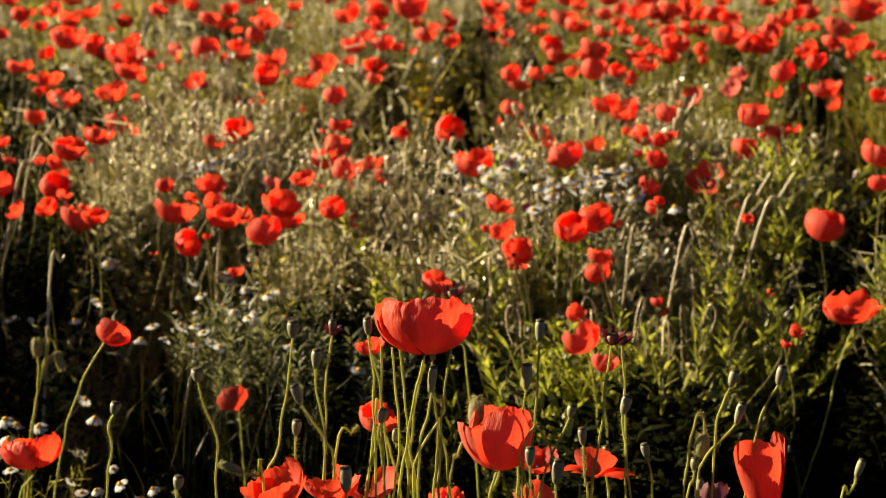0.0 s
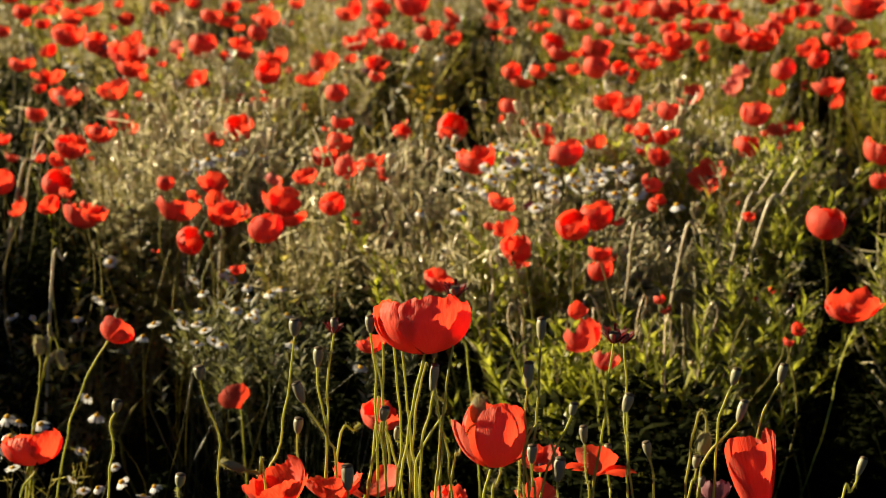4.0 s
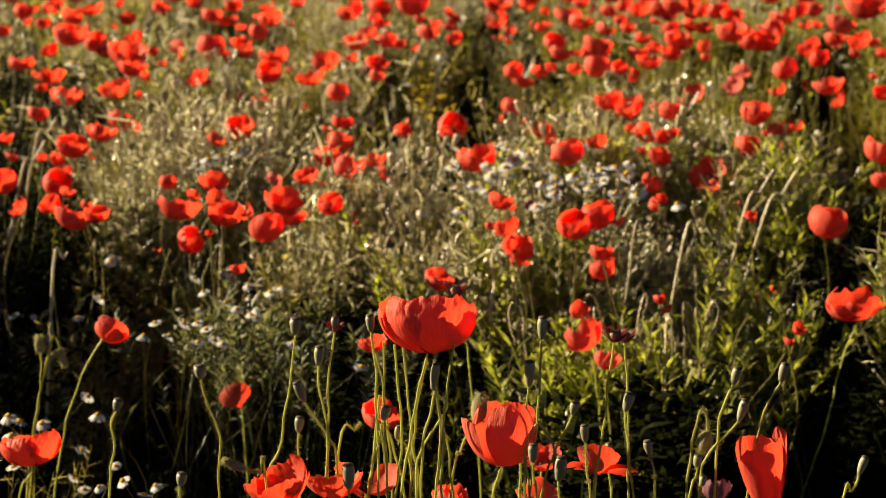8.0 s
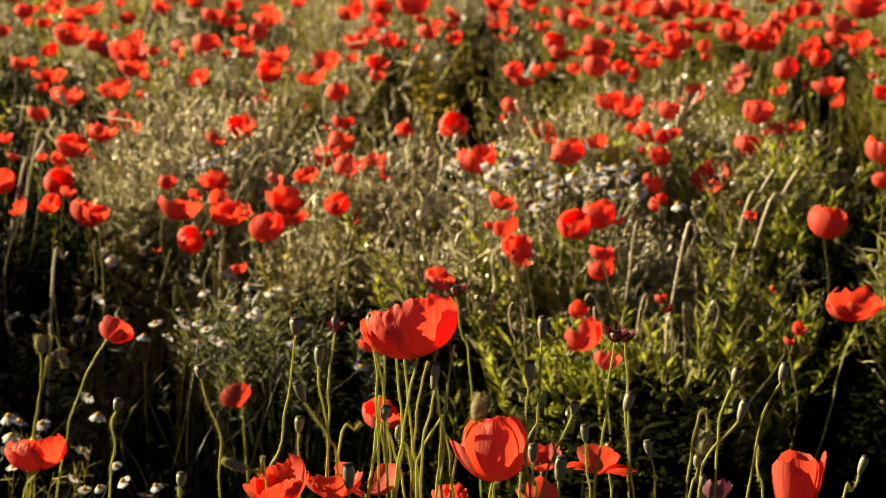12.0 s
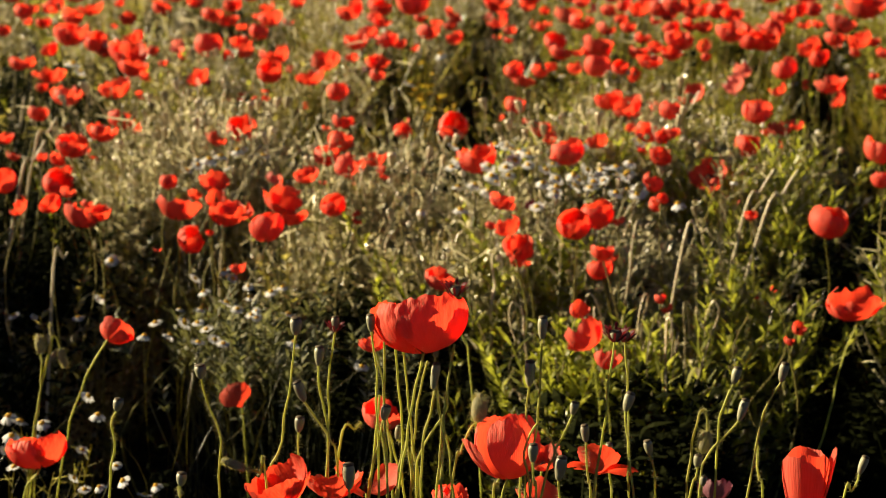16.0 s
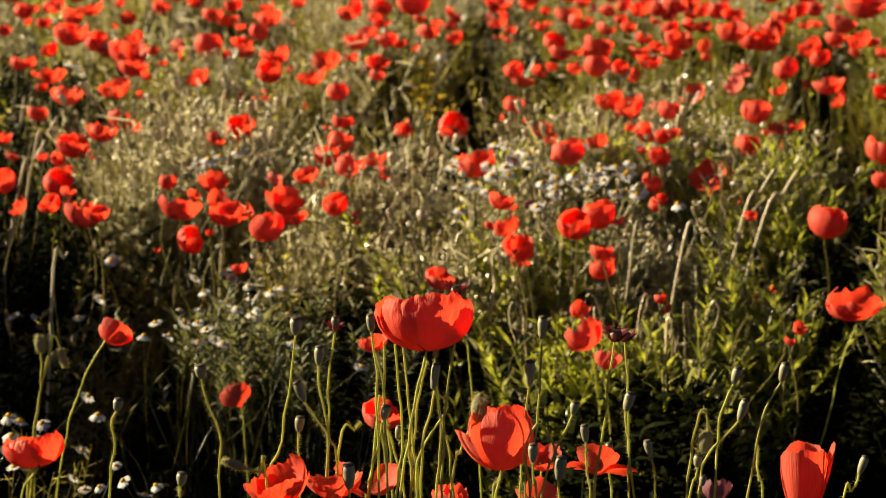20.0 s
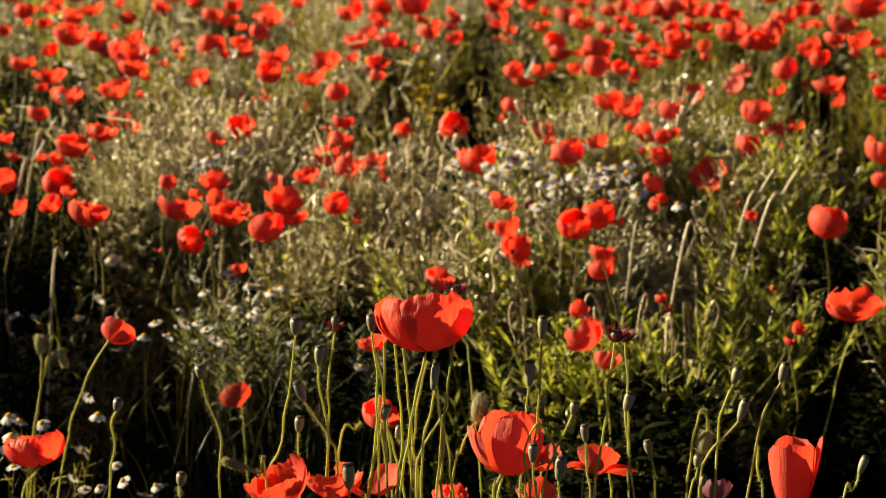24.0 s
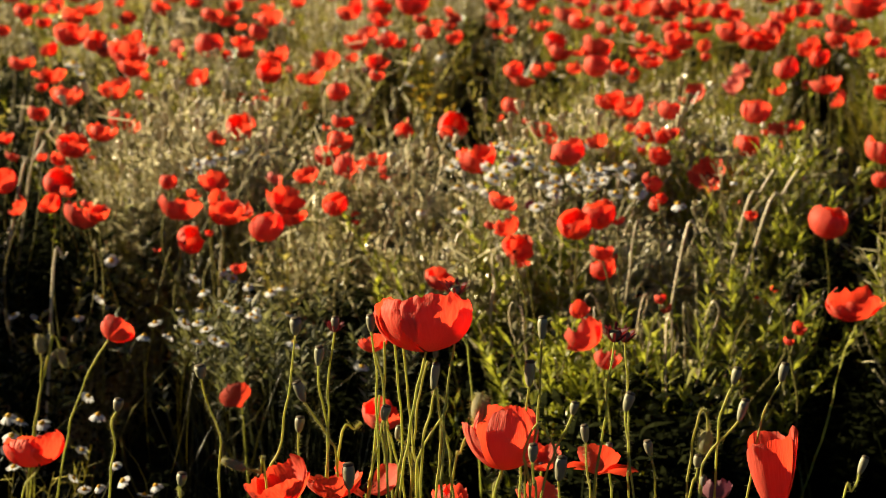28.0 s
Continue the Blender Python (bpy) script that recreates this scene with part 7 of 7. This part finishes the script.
    follow(*windblown_8, [(0, 0.7, 1), (0.5, -0.6, 0.5), (1, -0.9, 1), (1.5, -0.2, 0.2), (2, 0.6, 1), (2.5, -0.1, 1), (3, -0.3, 1.1), (3.5, 0.7, 0.8), (5.5, -5.7, 4.1), (6, -4.4, 2.5), (6.5, -0.4, 0.9), (7, 0.8, 3.5), (7.5, 1.4, 3), (8, -1.5, -0), (8.5, 0, -0), (9, 1.4, -0), (10, 1.4, 1.5), (10.5, 1.4, -0), (11, -1.5, -0), (11.5, 1.4, -0), (14.5, 1.4, 1.5), (15, 0, -0), (16, 0, -0), (16.5, 1.4, -0), (17, 0, -1.4), (17.5, -1.5, -1.4), (18, 0, -2.9), (18.5, 0, -2.9), (19, -1.5, -0), (19.5, 0, -0), (20, 0, -0), (20.5, 1.4, 1.5), (21, 1.4, 1.5), (21.5, 0, -0), (23.5, 1.4, -0), (24, 1.4, -0), (24.5, 0, -0), (26, 0, 1.5), (28, 0, 1.5)], 0.44)
    follow(*windblown_3, [(0, -0.8, -0.7), (0.5, 0.9, -1.2), (1, -3.8, 0.9), (1.5, -6.2, 1.6), (2, 0.7, 0.9), (2.5, 1.5, -0.6), (3, -3.2, 1), (3.5, -3.7, 2.3), (5.5, -7.2, 2.7), (6, -7.5, 3.9), (6.5, 2.7, -0.7), (7, -3.7, 2), (7.5, -13.5, 4.5), (8, -8.9, 1.5), (8.5, -4.5, 1.5), (9, 3, -3), (9.5, 0, -1.6), (10, -4.5, -1.6), (10.5, 0, 1.5), (11, 0, -0), (11.5, 3, -1.6), (12, 1.6, -0), (12.5, 0, -0), (14.5, 1.6, -1.6), (15, 0, -0), (15.5, -2.9, -0), (16, -4.5, -1.6), (16.5, 0, -0), (17, 0, -3), (17.5, -2.9, -1.6), (18, -2.9, -3), (18.5, -1.5, -3), (19, 0, -3), (19.5, 1.6, -4.5), (20, -1.5, -0), (20.5, 1.6, -1.6), (21, 1.6, 1.5), (21.5, 0, -1.6), (23.5, 3, -1.6), (24, 0, 1.5), (24.5, -1.5, -0), (25, 1.6, -0), (25.5, 3, -1.6), (26, -1.5, -0), (26.5, -6, -0), (27, -2.9, -0), (27.5, 0, -0), (28, -1.5, -0)], 0.44)
    follow(*big_poppy, [(0, 1.4, 0.3, 2.7, 0), (0.5, 0.8, 0.1, 1.5, 0), (1, -0, -0.4, -0.1, 0), (1.5, -1.9, -0.8, -3.6, 0), (2, -0.8, 0.3, -1.4, 0), (2.5, -0.4, 0.3, -0.7, 0), (3, -2, -1.1, -3.7, 0), (3.5, -0.7, -1.2, -1.4, 0), (5.5, 0.5, -1, 1, 0), (6, 1.1, -1.1, 2.1, 0), (6.5, 1, -0.4, 1.8, 0), (7, 2.2, -0.6, 4.1, 0), (7.5, 1.1, -0.1, 2.1, 0), (8, 1.8, -0.9, 3.4, 0), (8.5, 1.8, -0.1, 3.4, 0), (9, 1.8, -0.1, 3.4, 0), (9.5, 1.8, -0.9, 3.4, 0), (10, -1.1, -2.3, -2.1, 0), (10.5, -4, -3.8, -7.6, 0), (11, -4.8, -5.2, -8.9, 0), (11.5, -7, -6, -13.1, 0), (12, -6.2, -5.2, -11.7, 0), (12.5, 2.6, 0.6, 4.9, 0), (14.5, 1.8, -0.9, 3.4, 0), (15, -1.1, -0.9, -2.1, 0), (15.5, -1.8, -0.1, -3.4, 0), (16, -1.8, -1.6, -3.4, 0), (16.5, 1.1, -0.1, 2.1, 0), (17, -2.5, -3, -4.8, 0), (17.5, -1.8, -1.6, -3.4, 0), (18, -1.1, -0.9, -2.1, 0), (18.5, -1.1, -0.1, -2.1, 0), (19, 2.6, 1.3, 4.9, 0), (19.5, -0.3, -0.1, -0.6, 0), (20, 0.4, 0.6, 0.7, 0), (20.5, 0.4, 0.6, 0.7, 0), (21, 1.8, 1.3, 3.4, 0), (21.5, 2.6, 1.3, 4.9, 0), (23.5, 0, 0.3, 0, 0), (25, 0.5, 0.5, 0.5, 0), (26, -1, -1, -2, 0), (27, 0.5, 0.3, 1, 0), (28, 0, 0, 0, 0)], 0.68)
    follow(*second_poppy, [(0, -2.3, 2.2, 1.4, 0), (1, -5.2, 3.8, 0.9, 0), (2, -3, 3.6, -0.5, 0), (3, -5.9, 0.8, 1.4, 0), (3.5, -8.5, 1.6, 1.4, 0), (5.5, -10.7, 3.9, -0.5, 0), (6, -12.7, 5.3, -1.4, 0), (7, -3, 0.7, -0.9, 0), (8, -1, 3.4, 0.9, 0), (9, -2.9, 4.3, 2.2, 0), (9.5, -3.8, -0.5, 1.4, 0), (10, -4.3, -6.2, -3.1, 0), (10.5, -1.4, -12, -5.9, 0), (11, 1.4, -14.4, -9.5, 0), (12, -4.3, -11.5, -9, 0), (12.5, -2.9, -6.2, -10.3, 0), (14.5, 1.4, -2.4, -10.3, 0), (15, -1.4, -0.5, -11.2, 0), (15.5, 4.3, -1.4, -8.1, 0), (16, 7.7, -8.2, -10.8, 0), (17, 3.8, -9.1, -7.7, 0), (18, 1.4, -1.9, -10.8, 0), (19, 2.9, -3.4, -8.6, 0), (20, 1.4, -0.5, -10.3, 0), (21, 1.4, -0.5, -7.7, 0), (21.5, 0, -0, -6.3, 0), (23.5, 2.9, -1.4, -0.5, 0), (24, 3.4, -4.8, 1.8, 0), (25, -2.4, 2.9, -4.5, 0), (25.5, -3.8, -11.1, -9.5, 0), (26, -1.9, -7.7, -9.9, 0), (26.5, -1.4, -3.4, -8.6, 0), (27, 3.8, 0.5, -0.5, 0), (28, 0, -0, -0, 0)], 0.58)
    follow(*curled_poppy, [(0, -19.6, 6, -8, 28), (0.5, -25.2, 9.1, -8, 28), (1, -38.4, 8.7, -8, 28), (1.5, -31.1, 4.9, -8, 28), (2, -17, 5.5, -8, 28), (2.5, -22.1, 7, -8, 28), (3, -33.3, 8.9, -8, 28), (3.5, -28.7, 7.8, -8, 28), (5.5, -27, 9.2, -8, 28), (6, -26.2, 6.2, -8, 28), (6.5, -19.6, 4.3, -8, 28), (7, -24.6, 7.5, -8, 28), (7.5, -28.4, 6.7, -8, 28), (8, -20.2, 7.7, -8, 28), (8.5, -28.4, 8.2, -8, 28), (9, -17.3, 6.2, -8, 28), (9.5, -22.1, 6.7, -8, 28), (10, -10.6, -1.9, 0, 0), (10.5, -5.8, -3.8, 0, 0), (11, -10.6, 1, 0, 0), (11.5, -9.1, 1.4, 0, 0), (12, 0, -10.6, 0, 0), (12.5, 5.8, -4.8, 0, 0), (14.5, 2.9, -4.3, 0, 0), (15, -4.3, -4.3, 0, 0), (15.5, 7.7, -8.2, 0, 0), (16, 7.7, -7.2, 0, 0), (16.5, -0.5, -2.4, 0, 0), (17, 7.7, -3.8, 0, 0), (17.5, 10.6, -6.7, 0, 0), (18, 6.7, -2.4, 0, 0), (18.5, -2.9, 2.9, 0, 0), (19, -8.2, 1.9, 0, 0), (19.5, 0, 0.5, 0, 0), (20, 6.2, -2.4, 0, 0), (20.5, -1.9, 2.9, 0, 0), (21, -8.7, 2.9, 0, 0), (21.5, -6.2, 1.9, 0, 0), (23.5, -1, 1, 0, 0), (24, -2.9, 2.9, 0, 0), (24.5, -8.7, 4.3, 0, 0), (25, 0, -0, 0, 0), (25.5, -9.1, -0.5, 0, 0), (26, 1, -4.8, 0, 0), (27, -8.2, 4.8, 0, 0), (28, -15.4, 9.6, -5, 14)], 0.5)
    follow(*left_poppy, [(0, 0, 1), (1, -1, 0), (2, 1, 0), (3, 0, 1), (5.5, -3.1, 5.1), (6, -3.3, 2.1), (6.5, -0.5, -2), (7, 1.2, -0.3), (7.5, -3.3, 1.4), (8, -5.3, 0.4), (8.5, 3.7, -1.6), (9, 1.7, 1.4), (9.5, -4.3, 6.4), (10, -4.3, 7.4), (10.5, -4.3, 6.4), (11, -5.3, 6.4), (11.5, -1.3, 0.4), (12, 2.7, -4.6), (12.5, -2.3, -2.6), (14.5, -0.3, 0.4), (15, 0.7, 1.4), (15.5, 0.7, -2.6), (16, 3.7, -1.6), (16.5, 2.7, 0.4), (17, 0.7, 0.4), (17.5, 3.7, -2.6), (18, 3.7, -1.6), (18.5, -0.3, 2.4), (19, 0.7, 0.4), (19.5, 2.7, -2.6), (20, -1.3, -1.6), (20.5, -0.3, 0.4), (21, -3.3, -3.6), (21.5, 0.7, -0.6), (24, 0, 0), (26, 1, 0), (28, 0, 0)], 0.55)
    follow(*upper_poppy, [(0, -0.4, 1.2), (0.5, -0.3, -0.1), (1, 0.6, 1.3), (1.5, 2.1, 1.8), (2, 0.6, 2.4), (2.5, 0.1, 1.3), (3, -0.1, 1.4), (3.5, 2.8, 2.2), (5.5, 0.3, 1.5), (6, 1.2, 0.3), (6.5, -0.1, 0.2), (7, -6.7, -1.1), (7.5, -0.9, -1.5), (8, -7.3, -0.4), (8.5, -4.1, -1.5), (9, 0.1, 2.8), (9.5, -4.1, 1.7), (10, 2.3, 1.7), (10.5, 2.3, 2.8), (11, 2.3, 0.6), (11.5, 1.2, 0.6), (12, -0.9, 0.6), (12.5, 0.1, 0.6), (14.5, -0.9, -1.5), (15, -3, -0.4), (15.5, 0.1, -1.5), (16, 0.1, -0.4), (16.5, 1.2, -0.4), (17, 0.1, -0.4), (17.5, -0.9, -0.4), (18, -0.9, -1.5), (18.5, -2, -1.5), (19, -2, -2.6), (19.5, -2, -2.6), (20, -2, -2.6), (20.5, -3, -2.6), (21, -2, -1.5), (21.5, -0.9, -0.4), (23.5, 0.1, 0.6), (24, 2.3, -0.4), (24.5, -0.9, 0.6), (25, 0.1, 0.6), (25.5, 1.2, 0.6), (26, 0.1, 0.6), (26.5, 0.1, 0.6), (27, 2.3, 0.6), (27.5, 1.2, 0.6), (28, 1.2, 1.7)], 0.6)


motions()
